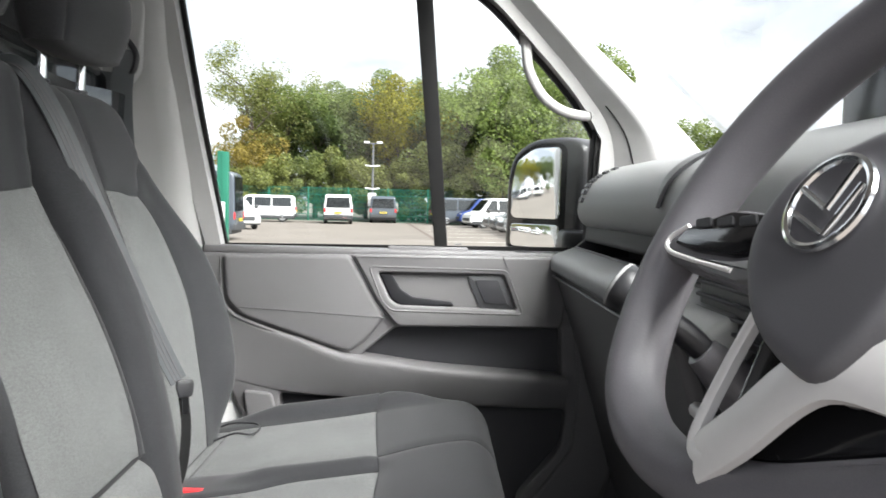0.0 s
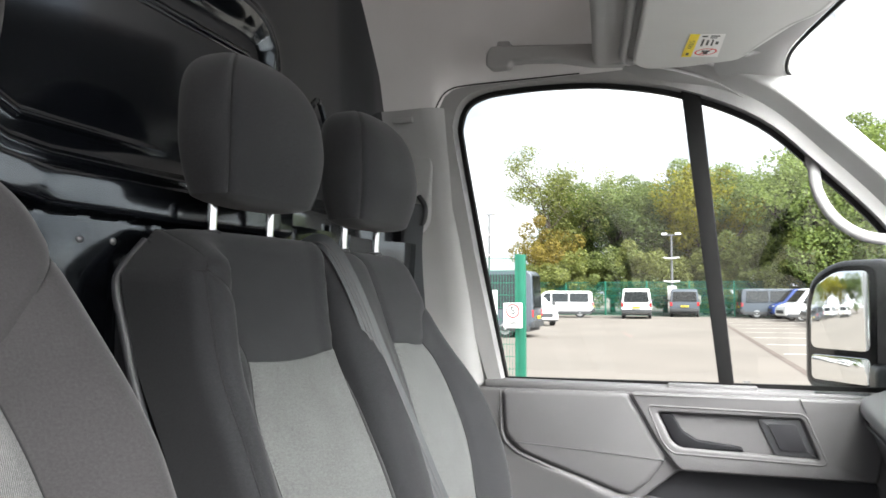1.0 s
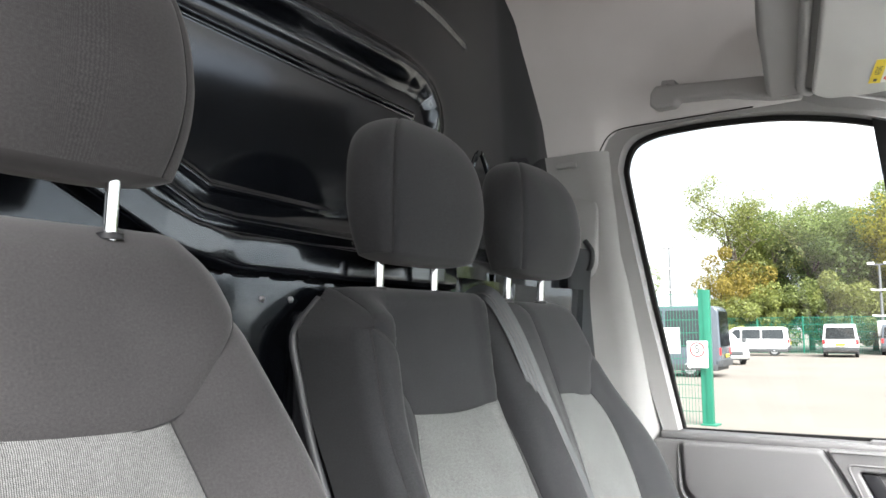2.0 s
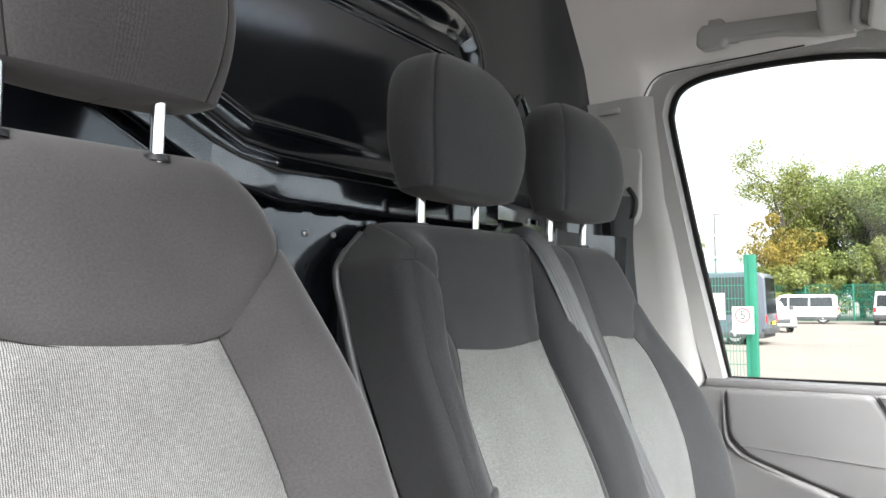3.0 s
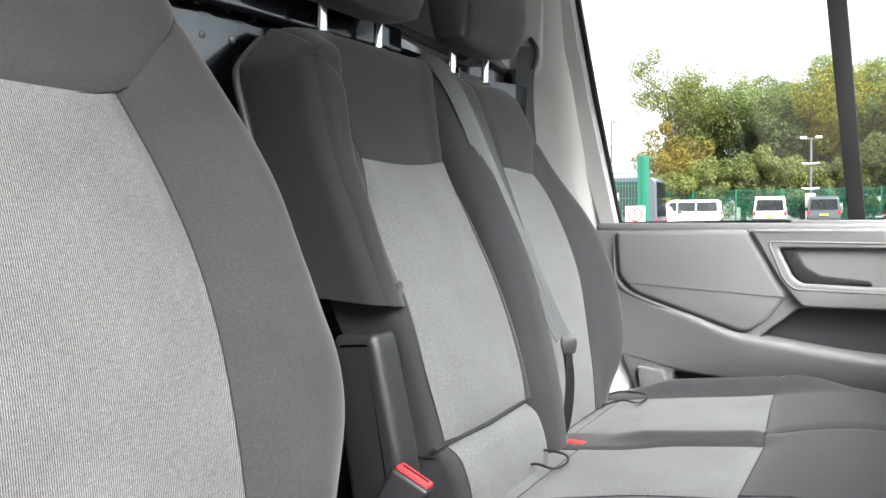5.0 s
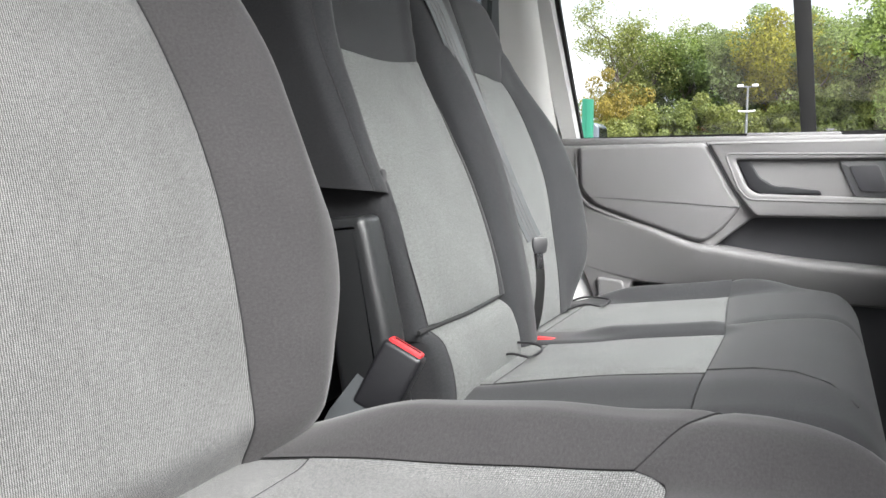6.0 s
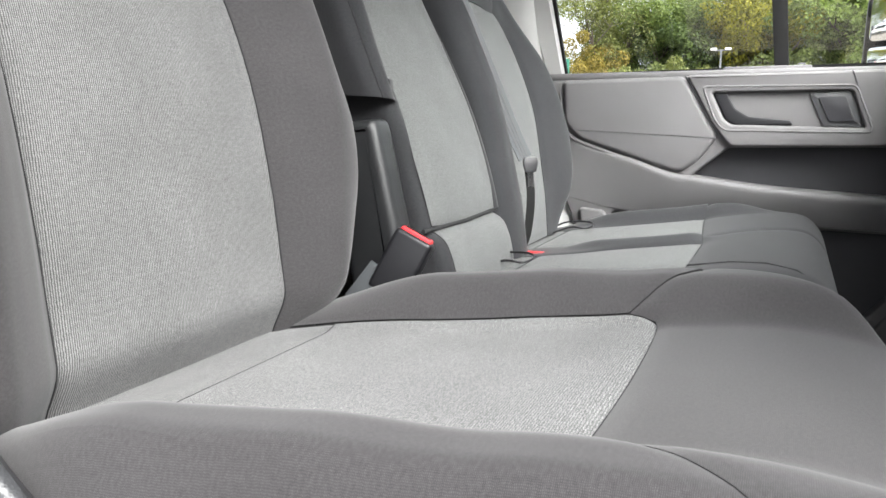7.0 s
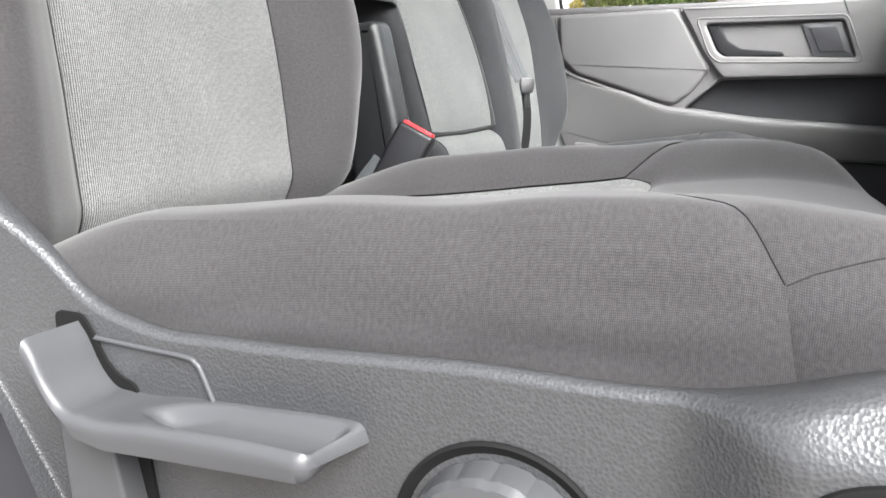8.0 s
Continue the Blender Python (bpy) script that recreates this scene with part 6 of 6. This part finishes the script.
def leaf_material(name, color, second):
    m = bpy.data.materials.new(name)
    m.use_nodes = True
    n, l = m.node_tree.nodes, m.node_tree.links
    b = n["Principled BSDF"]
    geo, info = n.new("ShaderNodeNewGeometry"), n.new("ShaderNodeObjectInfo")
    r = ramp(n, 0.0, 1.0, shade(color, 0.7), shade(second, 1.05))
    l.new(geo.outputs["Random Per Island"], r.inputs["Fac"])
    hsv, span = n.new("ShaderNodeHueSaturation"), n.new("ShaderNodeMapRange")
    span.inputs["To Min"].default_value, span.inputs["To Max"].default_value = 0.8, 1.2
    l.new(info.outputs["Random"], span.inputs["Value"])
    l.new(span.outputs["Result"], hsv.inputs["Value"])
    l.new(r.outputs["Color"], hsv.inputs["Color"])
    l.new(hsv.outputs["Color"], b.inputs["Base Color"])
    b.inputs["Roughness"].default_value = 0.6
    b.inputs["Specular IOR Level"].default_value = 0.3
    thin, both = n.new("ShaderNodeBsdfTranslucent"), n.new("ShaderNodeMixShader")
    both.inputs["Fac"].default_value = 0.4
    bright = n.new("ShaderNodeMixRGB")
    bright.blend_type, bright.inputs["Fac"].default_value = "MULTIPLY", 1.0
    bright.inputs["Color2"].default_value = (1.5, 1.6, 1.1, 1)
    l.new(hsv.outputs["Color"], bright.inputs["Color1"])
    l.new(bright.outputs["Color"], thin.inputs["Color"])
    l.new(b.outputs["BSDF"], both.inputs[1])
    l.new(thin.outputs["BSDF"], both.inputs[2])
    l.new(both.outputs["Shader"], n["Material Output"].inputs["Surface"])
    return m


LEAF_GREEN = leaf_material("green_leaves", (0.090, 0.132, 0.036), (0.205, 0.255, 0.080))
LEAF_DARK = leaf_material("dark_green_leaves", (0.064, 0.104, 0.034), (0.158, 0.208, 0.066))
LEAF_YELLOW = leaf_material("yellow_green_leaves", (0.14, 0.15, 0.015), (0.33, 0.30, 0.03))
LEAF_ORANGE = leaf_material("orange_brown_leaves", (0.17, 0.14, 0.035), (0.33, 0.25, 0.06))
LEAF_PALE = leaf_material("pale_olive_leaves", (0.125, 0.148, 0.046), (0.255, 0.270, 0.088))
LEAF_BROWN = leaf_material("brown_olive_leaves", (0.098, 0.125, 0.044), (0.220, 0.250, 0.088))


def ground():
    bm = bmesh.new()
    bmesh.ops.create_grid(bm, x_segments=40, y_segments=40, size=900)
    tagged(part("ground", bm, GROUND), "sandy concrete yard with worn patches", "ground", kind="structure")
    for i in range(9):
        y = 19 + 4.0 * i
        x = 1.0 - (y - 18.6) * 0.08
        bm = bmesh.new()
        q = [bm.verts.new(p) for p in ((x + 0.4, y, 0.006), (x + 5.6, y + 0.7, 0.006), (x + 5.6, y + 0.85, 0.006), (x + 0.4, y + 0.14, 0.006))]
        bm.faces.new(q)
        tagged(part("parking_line", bm, LINE), "worn white painted parking bay line", "road marking", "parking lines", "structure")
    bm = bmesh.new()
    q = [bm.verts.new(p) for p in ((1.3, 16.0, 0.005), (1.48, 16.0, 0.005), (-1.85, 57, 0.005), (-2.1, 57, 0.005))]
    bm.faces.new(q)
    tagged(part("drain_joint", bm, JOINT), "dark drain joint across the yard", "road marking", kind="structure")


def wheel(owner, x, y, r=0.33):
    w = part("wheel", lathe_bm([(r * 0.6, -0.1), (r, -0.09), (r, 0.09), (r * 0.6, 0.1)], (x, y, r), (0, 1, 0), 24), TYRE, owner)
    for s in (-1, 1):
        part("rim", lathe_bm([(r * 0.66, 0), (r * 0.62, 0.012), (r * 0.2, 0.004), (r * 0.12, 0.02)], (x, y + s * 0.1, r), (0, s, 0), 20), ALLOY, w)


def vehicle(name, label, paint, length, height, width, style, at, turn, plate=True):
    """A parked van or car, nose toward +x before it is turned."""
    v = thing(name, (0, 0, 0), label, "van" if style == "van" else "car", "parked vehicles")
    L, H, W = length, height, width
    if style == "van":
        prof = [(0, 0.35), (0, 0.9), (0.06, H - 0.15), (0.25, H), (L * 0.66, H), (L * 0.72, H - 0.06), (L * 0.855, 1.12), (L - 0.12, 0.92), (L, 0.7), (L - 0.02, 0.3), (L * 0.5, 0.28)]
    else:
        prof = [(0, 0.4), (0.02, 0.85), (0.25, 1.0), (0.75, H - 0.05), (L * 0.3, H), (L * 0.52, H - 0.04), (L * 0.70, 0.98), (L - 0.25, 0.82), (L, 0.6), (L - 0.03, 0.28), (L * 0.5, 0.24)]
    bm = prism_bm(rounded(prof, 0.18, 4), "y", -W / 2, W / 2, 0.07, 3)
    belt = 1.05 if style == "van" else 0.92
    def tuck(b):
        for q in b.verts:
            q.co.y *= 1 - 0.13 * max(0, (q.co.z - belt) / (H - belt))
        return b
    part("body", tuck(bm), paint, v)
    part("lower_trim", box_bm(0.1, L - 0.1, -W / 2 - 0.012, W / 2 + 0.012, 0.24, 0.46, 0.03, 2), BUMPER, v)
    top = H - 0.16
    def side_glass(x0, x1, x2, x3):
        for s in (-1, 1):
            g = prism_bm(rounded([(x0, belt + 0.03), (x3, belt + 0.03), (x2, top), (x1, top)], 0.05), "y", s * (W / 2 - 0.02), s * (W / 2 + 0.008))
            part("side_window", tuck(g), CAR_GLASS, v)
    if style == "van":
        side_glass(L * 0.62, L * 0.62, L * 0.70, L * 0.80)
        side_glass(L * 0.36, L * 0.36, L * 0.60, L * 0.60)
        side_glass(L * 0.06, L * 0.07, L * 0.34, L * 0.34)
        ws = [(L * 0.86, 1.15), (L * 0.735, H - 0.12)]
        rear = (-0.012, 0.055)
    else:
        side_glass(L * 0.42, L * 0.42, L * 0.50, L * 0.66)
        side_glass(L * 0.12, L * 0.22, L * 0.405, L * 0.405)
        ws = [(L * 0.69, 1.0), (L * 0.53, H - 0.1)]
        rear = (0.26, 0.60)
    k = 0.84
    bm = bmesh.new()
    q = [bm.verts.new(p) for p in ((ws[0][0] + 0.015, -W * 0.44, ws[0][1]), (ws[0][0] + 0.015, W * 0.44, ws[0][1]), (ws[1][0] + 0.02, W * 0.39, ws[1][1]), (ws[1][0] + 0.02, -W * 0.39, ws[1][1]))]
    bm.faces.new(q)
    bmesh.ops.solidify(bm, geom=bm.faces[:], thickness=0.02)
    part("windscreen", bm, CAR_GLASS, v)
    bm = bmesh.new()
    z0, z1 = belt + 0.05, H - 0.2
    q = [bm.verts.new(p) for p in ((rear[0] - 0.01, -W * 0.42, z0), (rear[0] - 0.01, W * 0.42, z0), (rear[1] - 0.01, W * 0.385, z1), (rear[1] - 0.01, -W * 0.385, z1))]
    bm.faces.new(q)
    bmesh.ops.solidify(bm, geom=bm.faces[:], thickness=0.02)
    part("rear_window", bm, CAR_GLASS, v)
    for s in (-1, 1):
        part("tail_lamp", box_bm(-0.015, 0.12, s * W * 0.46 - 0.07, s * W * 0.46 + 0.07, 0.78, 1.05 if style == "van" else 0.98, 0.02, 2), LAMP_RED, v, "red tail lamp")
        part("headlamp", box_bm(L - 0.32, L - 0.06, s * W * 0.40 - 0.16, s * W * 0.40 + 0.16, 0.70, 0.88, 0.03, 2), LAMP_CLEAR, v)
        part("door_mirror", box_bm(L * 0.72, L * 0.76, s * (W / 2 + 0.08) - 0.09, s * (W / 2 + 0.08) + 0.09, 1.05, 1.25, 0.03, 2), BUMPER, v)
    part("rear_bumper", box_bm(-0.06, 0.2, -W / 2, W / 2, 0.38, 0.62, 0.04, 2), BUMPER if style == "van" else paint, v)
    part("front_grille", box_bm(L - 0.08, L + 0.01, -W * 0.34, W * 0.34, 0.45, 0.66, 0.03, 2), BUMPER, v)
    if plate:
        pl = part("number_plate", box_bm(-0.075, -0.04, -0.26, 0.26, 0.70, 0.82, 0.005, 1), PLATE, v, "yellow plate")
        part("plate_bar", box_bm(-0.079, -0.074, -0.2, 0.2, 0.74, 0.785, 0), INK, pl)
    for x in (L * 0.19, L * 0.81):
        for s in (-1, 1):
            wheel(v, x, s * (W / 2 - 0.1), 0.335 if style == "van" else 0.31)
    v.matrix_basis = pose(*at, 0, 0, turn)
    return v


def yard():
    ground()
    vehicle("estate_van", "white passenger van parked side-on by the fence", CAR_WHITE, 4.6, 1.83, 1.8, "van", (-9.6, 52.8, 0), 188)
    vehicle("panel_van", "white van parked tail towards the yard", CAR_WHITE, 4.9, 1.97, 1.9, "van", (-6.4, 50.5, 0), 97)
    vehicle("panel_van", "slate grey van parked tail towards the yard", CAR_GREY, 4.9, 1.97, 1.95, "van", (-3.75, 55.5, 0), 95)
    vehicle("panel_van", "slate grey van with red tail lamps behind the gate", CAR_GREY, 5.6, 2.55, 2.0, "van", (-7.35, 28.7, 0), 184)
    vehicle("hatchback", "white hatchback parked beside a grey van", CAR_WHITE, 4.2, 1.5, 1.78, "car", (-11.6, 41.5, 0), 300)
    vehicle("hatchback", "grey hatchback parked beside a white one", CAR_SILVER, 4.2, 1.5, 1.78, "car", (-13.4, 45.5, 0), 300)
    vehicle("panel_van", "slate grey van parked side-on in a bay", CAR_GREY, 5.0, 1.97, 1.95, "van", (-0.2, 55.0, 0), 8)
    vehicle("hatchback", "white car parked beside the lamp post", CAR_WHITE, 4.2, 1.5, 1.78, "car", (-0.8, 66.0, 0), 250)
    vehicle("panel_van", "blue van parked nose out in a bay", CAR_BLUE, 4.9, 1.97, 1.9, "van", (6.3, 55.5, 0), 195)
    vehicle("panel_van", "white van parked nose out in a bay", CAR_WHITE, 4.9, 1.97, 1.9, "van", (6.8, 51.0, 0), 195)
    for i, (nm, p) in enumerate((("silver", CAR_SILVER), ("grey", CAR_GREY), ("silver", CAR_SILVER), ("white", CAR_WHITE), ("grey", CAR_GREY))):
        vehicle("hatchback", nm + " car parked nose out in a bay", p, 4.3, 1.5, 1.8, "car", (7.3 + 0.15 * i, 46.5 - 3.4 * i, 0), 190)
    # seen in the door mirror
    for i, (p, nm) in enumerate(((CAR_WHITE, "white"), (CAR_WHITE, "white"), (CAR_GREY, "slate grey"), (CAR_WHITE, "white"), (CAR_SILVER, "silver"), (CAR_WHITE, "white"))):
        vehicle("panel_van", nm + " van parked in the row behind", p, 4.9, 1.97, 1.9, "van", (-24 - 1.0 * i, 5.0 + 3.6 * i, 0), 185)
    # lamp posts
    for x, y, h in ((-4.72, 57.4, 5.9), (-19.5, 60, 8.2)):
        lp = thing("lamp_post", (x, y, 0), "galvanised lamp post with two flood heads", "lamp post", "lamp posts")
        part("pole", sweep_bm([(x, y, 0), (x, y, h)], disc(0.09, 12), up=(0, 1, 0), taper=lambda u: 1.2 - 0.4 * u), GALV, lp)
        part("crossbar", box_bm(x - 0.55, x + 0.55, y - 0.04, y + 0.04, h - 0.05, h + 0.05, 0.01, 1), GALV, lp)
        for s in (-1, 1):
            part("flood_head", box_bm(x + s * 0.48 - 0.2, x + s * 0.48 + 0.2, y - 0.25, y + 0.1, h, h + 0.16, 0.04, 2), PAPER, lp, "white flood lamp head")
        for z in (h - 1.7, h - 3.4):
            part("camera_arm", sweep_bm(smooth([(x - 0.55, y - 0.1, z + 0.05), (x, y - 0.15, z), (x + 0.55, y - 0.1, z + 0.05)], 4), disc(0.06, 8)), PAPER, lp)
        part("cabinet", box_bm(x - 0.3, x + 0.3, y - 0.3, y - 0.05, 1.2, 2.2, 0.03, 2), PAPER, lp, "white switch cabinet")


def mesh_fence(label, x0, y0, x1, y1, h, pitch, wire, post_gap):
    f = thing("mesh_fence", ((x0 + x1) / 2, (y0 + y1) / 2, 0), label, "fence", "fences")
    a, b = Vector((x0, y0, 0)), Vector((x1, y1, 0))
    n = int((b - a).length / pitch)
    verts, faces = [], []
    d = (b - a).normalized()
    def bar(p, q, side, k):
        i = len(verts)
        for c in (p, q):
            verts.extend([tuple(c - side * k), tuple(c + side * k)])
        faces.append((i, i + 1, i + 3, i + 2))
    for i in range(n + 1):
        p = a + (b - a) * (i / n)
        bar(p, p + Vector((0, 0, h)), d, wire)
    rows = max(4, int(h / (pitch * 4)))
    for j in range(rows + 1):
        z = Vector((0, 0, h * j / rows))
        bar(a + z, b + z, Vector((0, 0, 1)), wire * 1.4)
    me = bpy.data.meshes.new("wire_mesh")
    me.from_pydata(verts, [], faces)
    w = finish("wire_mesh", me, GREEN_STEEL, f, "")
    w["kind"] = "stuff"
    m = max(1, int((b - a).length / post_gap))
    for i in range(m + 1):
        p = a + (b - a) * (i / m)
        part("post", box_bm(p.x - 0.05, p.x + 0.05, p.y - 0.05, p.y + 0.05, 0, h + 0.08, 0.008, 1), GREEN_STEEL, f, "green square post")


def gate():
    mesh_fence("green welded mesh gate on a square post", -12.0, 12.6, -3.98, 14.1, 2.35, 0.055, 0.004, 8.0)
    p = thing("gate_post", (-3.88, 14.1, 0), "green square steel gate post", "post")
    part("post", box_bm(-3.95, -3.83, 14.04, 14.16, 0, 2.42, 0.012, 2), GREEN_STEEL, p)
    part("foot", box_bm(-4.03, -3.75, 13.95, 14.25, 0, 0.03, 0.005, 1), GREEN_STEEL, p)
    s = thing("speed_sign", (-4.2, 13.95, 1.2), "white square speed limit sign on the gate post", "sign")
    sh = part("plate", box_bm(-4.22, -3.85, 13.93, 13.945, 1.02, 1.50, 0.01, 1), PAPER, s)
    ring = lathe_ring((0, 0, 0), 0.135, 0.026)
    ring.transform(pose(-4.035, 13.926, 1.345, 90, 0, 0))
    part("red_ring", ring, SIGN_RED, sh)
    lettering("5", 0.22, (-4.035, 13.925, 1.345), (90, 0, 0), INK, sh)
    lettering("MPH", 0.11, (-4.035, 13.925, 1.10), (90, 0, 0), INK, sh)
    n = thing("notice_sheet", (-4.95, 13.8, 1.4), "plain white notice fixed to the mesh gate", "sign")
    part("plate", box_bm(-4.64, -4.31, 13.82, 13.835, 1.27, 1.74, 0.008, 1), PAPER, n)


def tree(name, label, seed, h, spread, leaf, count, size, low=0.25, bark=BARK, sparse=0.0, blobs=14, twigs=1):
    """A trunk with limbs that end in clumps of small leaves."""
    rnd = random.Random(seed)
    t = thing(name, (0, 0, 0), label, "tree", "trees")
    bm = bmesh.new()
    centres = []
    def limb(p, d, length, r, depth):
        pts = [p]
        q, e = p.copy(), d.normalized()
        for i in range(4):
            e = (e + Vector((rnd.uniform(-.25, .25), rnd.uniform(-.25, .25), rnd.uniform(-.05, .2)))).normalized()
            q = q + e * length / 4
            pts.append(q.copy())
        tmp = sweep_bm(pts, disc(r, 6), up=(0.3, 1, 0.1), taper=lambda u: 1 - 0.65 * u)
        me = bpy.data.meshes.new("limb")
        tmp.to_mesh(me)
        tmp.free()
        bm.from_mesh(me)
        bpy.data.meshes.remove(me)
        if depth:
            for k in range(3):
                s = pts[rnd.choice((2, 3, 4))]
                limb(s, Vector((rnd.uniform(-1, 1), rnd.uniform(-1, 1), rnd.uniform(0.1, 1.1))), length * 0.55, r * 0.45, depth - 1)
        else:
            centres.append(pts[-1])
    trunk_h = h * 0.42
    limb(Vector((0, 0, 0)), Vector((rnd.uniform(-.05, .05), rnd.uniform(-.05, .05), 1)), trunk_h, h * 0.02, 0)
    for k in range(6):
        a = k * 2.4 + rnd.uniform(-.3, .3)
        limb(Vector((0, 0, trunk_h * rnd.uniform(0.5, 1.0))), Vector((math.cos(a), math.sin(a), rnd.uniform(0.5, 1.4))), h * 0.34, h * 0.009, twigs)
    part("trunk", bm, bark, t)
    for k in range(blobs):
        a, z = rnd.uniform(0, 6.283), rnd.uniform(low, 0.95)
        wid = spread * math.sqrt(max(0.03, 1 - ((z - 0.5) / 0.52) ** 2)) * rnd.uniform(0.45, 1.0)
        centres.append(Vector((wid * math.cos(a), wid * math.sin(a), h * z)))
    rs = np.random.RandomState(seed)
    cs = np.array([tuple(c) for c in centres])
    rad = h * (0.105 if twigs < 3 else 0.06) * rs.uniform(0.6, 1.35, len(cs))
    pick = rs.randint(0, len(cs), count)
    v = rs.normal(size=(count, 3))
    v /= np.linalg.norm(v, axis=1)[:, None]
    p = cs[pick] + v * (rad[pick] * rs.uniform(0.55, 1.05, count) ** 0.6)[:, None] * (1 + sparse)
    p[:, 2] = np.clip(p[:, 2], 0.2, h * 1.03)
    a = rs.normal(size=(count, 3))
    a /= np.linalg.norm(a, axis=1)[:, None]
    b = np.cross(a, v + 0.3 * rs.normal(size=(count, 3)))
    b /= np.linalg.norm(b, axis=1)[:, None] + 1e-9
    sz = size * rs.uniform(0.6, 1.4, count)[:, None]
    quad = np.stack([p - a * sz, p - b * sz * 0.6, p + a * sz, p + b * sz * 0.6], 1).reshape(-1, 3)
    me = bpy.data.meshes.new("crown")
    me.vertices.add(count * 4)
    me.vertices.foreach_set("co", quad.ravel())
    me.loops.add(count * 4)
    me.loops.foreach_set("vertex_index", np.arange(count * 4))
    me.polygons.add(count)
    me.polygons.foreach_set("loop_start", np.arange(0, count * 4, 4))
    me.update()
    me.validate()
    ob = finish("crown", me, leaf, t, "")
    ob["kind"] = "stuff"
    return t


def woods():
    kinds = {
        "green": tree("broadleaf_tree", "dense green broadleaf tree behind the fence", 3, 9.5, 3.8, LEAF_GREEN, 36000, 0.072, 0.12),
        "dark": tree("broadleaf_tree", "dark green broadleaf tree behind the fence", 5, 9.0, 3.8, LEAF_DARK, 32000, 0.075, 0.12),
        "orange": tree("autumn_tree", "orange and brown autumn tree behind the fence", 8, 8.6, 2.8, LEAF_ORANGE, 16000, 0.09, 0.15),
        "yellow": tree("autumn_tree", "yellow-green autumn tree behind the fence", 11, 9.6, 2.3, LEAF_YELLOW, 16000, 0.09, 0.2),
        "birch": tree("birch_tree", "tall thin-leaved tree with open crown", 14, 12.5, 3.4, LEAF_PALE, 16000, 0.07, 0.35, sparse=0.0, blobs=4, twigs=3),
        "bushy": tree("autumn_tree", "olive and ochre autumn tree behind the fence", 23, 10.5, 3.2, LEAF_PALE, 24000, 0.078, 0.12),
        "bush": tree("bush", "low tangled bush along the fence", 17, 4.4, 2.6, LEAF_PALE, 13000, 0.08, 0.05, blobs=22),
        "brown": tree("bush", "brown-green bush along the fence", 19, 5.0, 2.8, LEAF_BROWN, 13000, 0.08, 0.05, blobs=22),
    }
    rnd = random.Random(4)
    spots = [("dark", -31, 66, 0.8), ("green", -27, 64, 0.85), ("orange", -14.6, 61, 0.85), ("bushy", -13.6, 65, 1.0), ("birch", -14.2, 64, 1.12), ("green", -10.5, 67, 1.05), ("dark", -8.5, 66, 1.12), ("green", -6.2, 68, 1.0), ("green", -4.0, 69, 1.12), ("yellow", -2.6, 64, 1.02), ("yellow", -1.0, 66, 0.95), ("dark", 1.2, 66, 1.08), ("green", 3.6, 64, 1.05), ("green", 6.2, 60, 1.28), ("green", 9.3, 62, 1.3), ("green", 13, 66, 0.85), ("green", 16.5, 64, 0.85), ("dark", 19, 66, 0.62), ("green", 22, 64, 0.72), ("green", 25, 66, 0.86), ("dark", 29, 64, 0.8), ("green", 33, 66, 0.86), ("green", 38, 64, 0.8), ("dark", 43, 64, 0.75), ("green", 49, 64, 0.8), ("green", 56, 62, 0.75)]
    spots += [("bush", -11.2, 60.5, 1.0), ("brown", -8.8, 60.5, 1.0), ("bush", -6.6, 60.5, 1.15), ("bush", -4.2, 61.5, 1.1), ("bush", -1.8, 61, 1.0), ("brown", 0.7, 60.5, 1.15), ("brown", 3.0, 60, 1.2), ("bush", 5.6, 58.5, 1.2), ("brown", 8.2, 58, 1.2), ("bush", 11, 58, 1.2), ("bush", 14, 59.5, 1.1), ("brown", 17, 59.5, 1.1), ("bush", 20, 59.5, 1.1), ("bush", 23.5, 59.5, 1.1), ("brown", 27, 59.5, 1.0), ("bush", 30.5, 59.5, 1.0), ("bush", 34, 59.5, 1.0), ("brown", 38, 59.5, 1.0), ("bush", -13.6, 59.5, 1.0), ("bush", -16.5, 60, 0.9), ("bush", -19.5, 62, 0.7)]
    for i in range(11):
        spots.append((rnd.choice(("green", "dark", "orange", "yellow")), -36 - rnd.uniform(0, 6), 2 + 5.2 * i, rnd.uniform(0.8, 1.1)))
    used = set()
    for k, x, y, s in spots:
        s *= 1.3 if k in ("green", "dark", "yellow") else 1.1
        m = pose(x, y, 0, 0, 0, rnd.uniform(0, 360)) @ Matrix.Diagonal((s, s, s * rnd.uniform(0.95, 1.05), 1))
        if k in used:
            ob = copy_thing(kinds[k], m)
        else:
            ob = kinds[k]
            used.add(k)
        ob.matrix_basis = m


yard()
mesh_fence("tall green welded mesh fence round the yard", -40, 58.2, 45, 58.0, 2.5, 0.11, 0.013, 3.0)
gate()
woods()
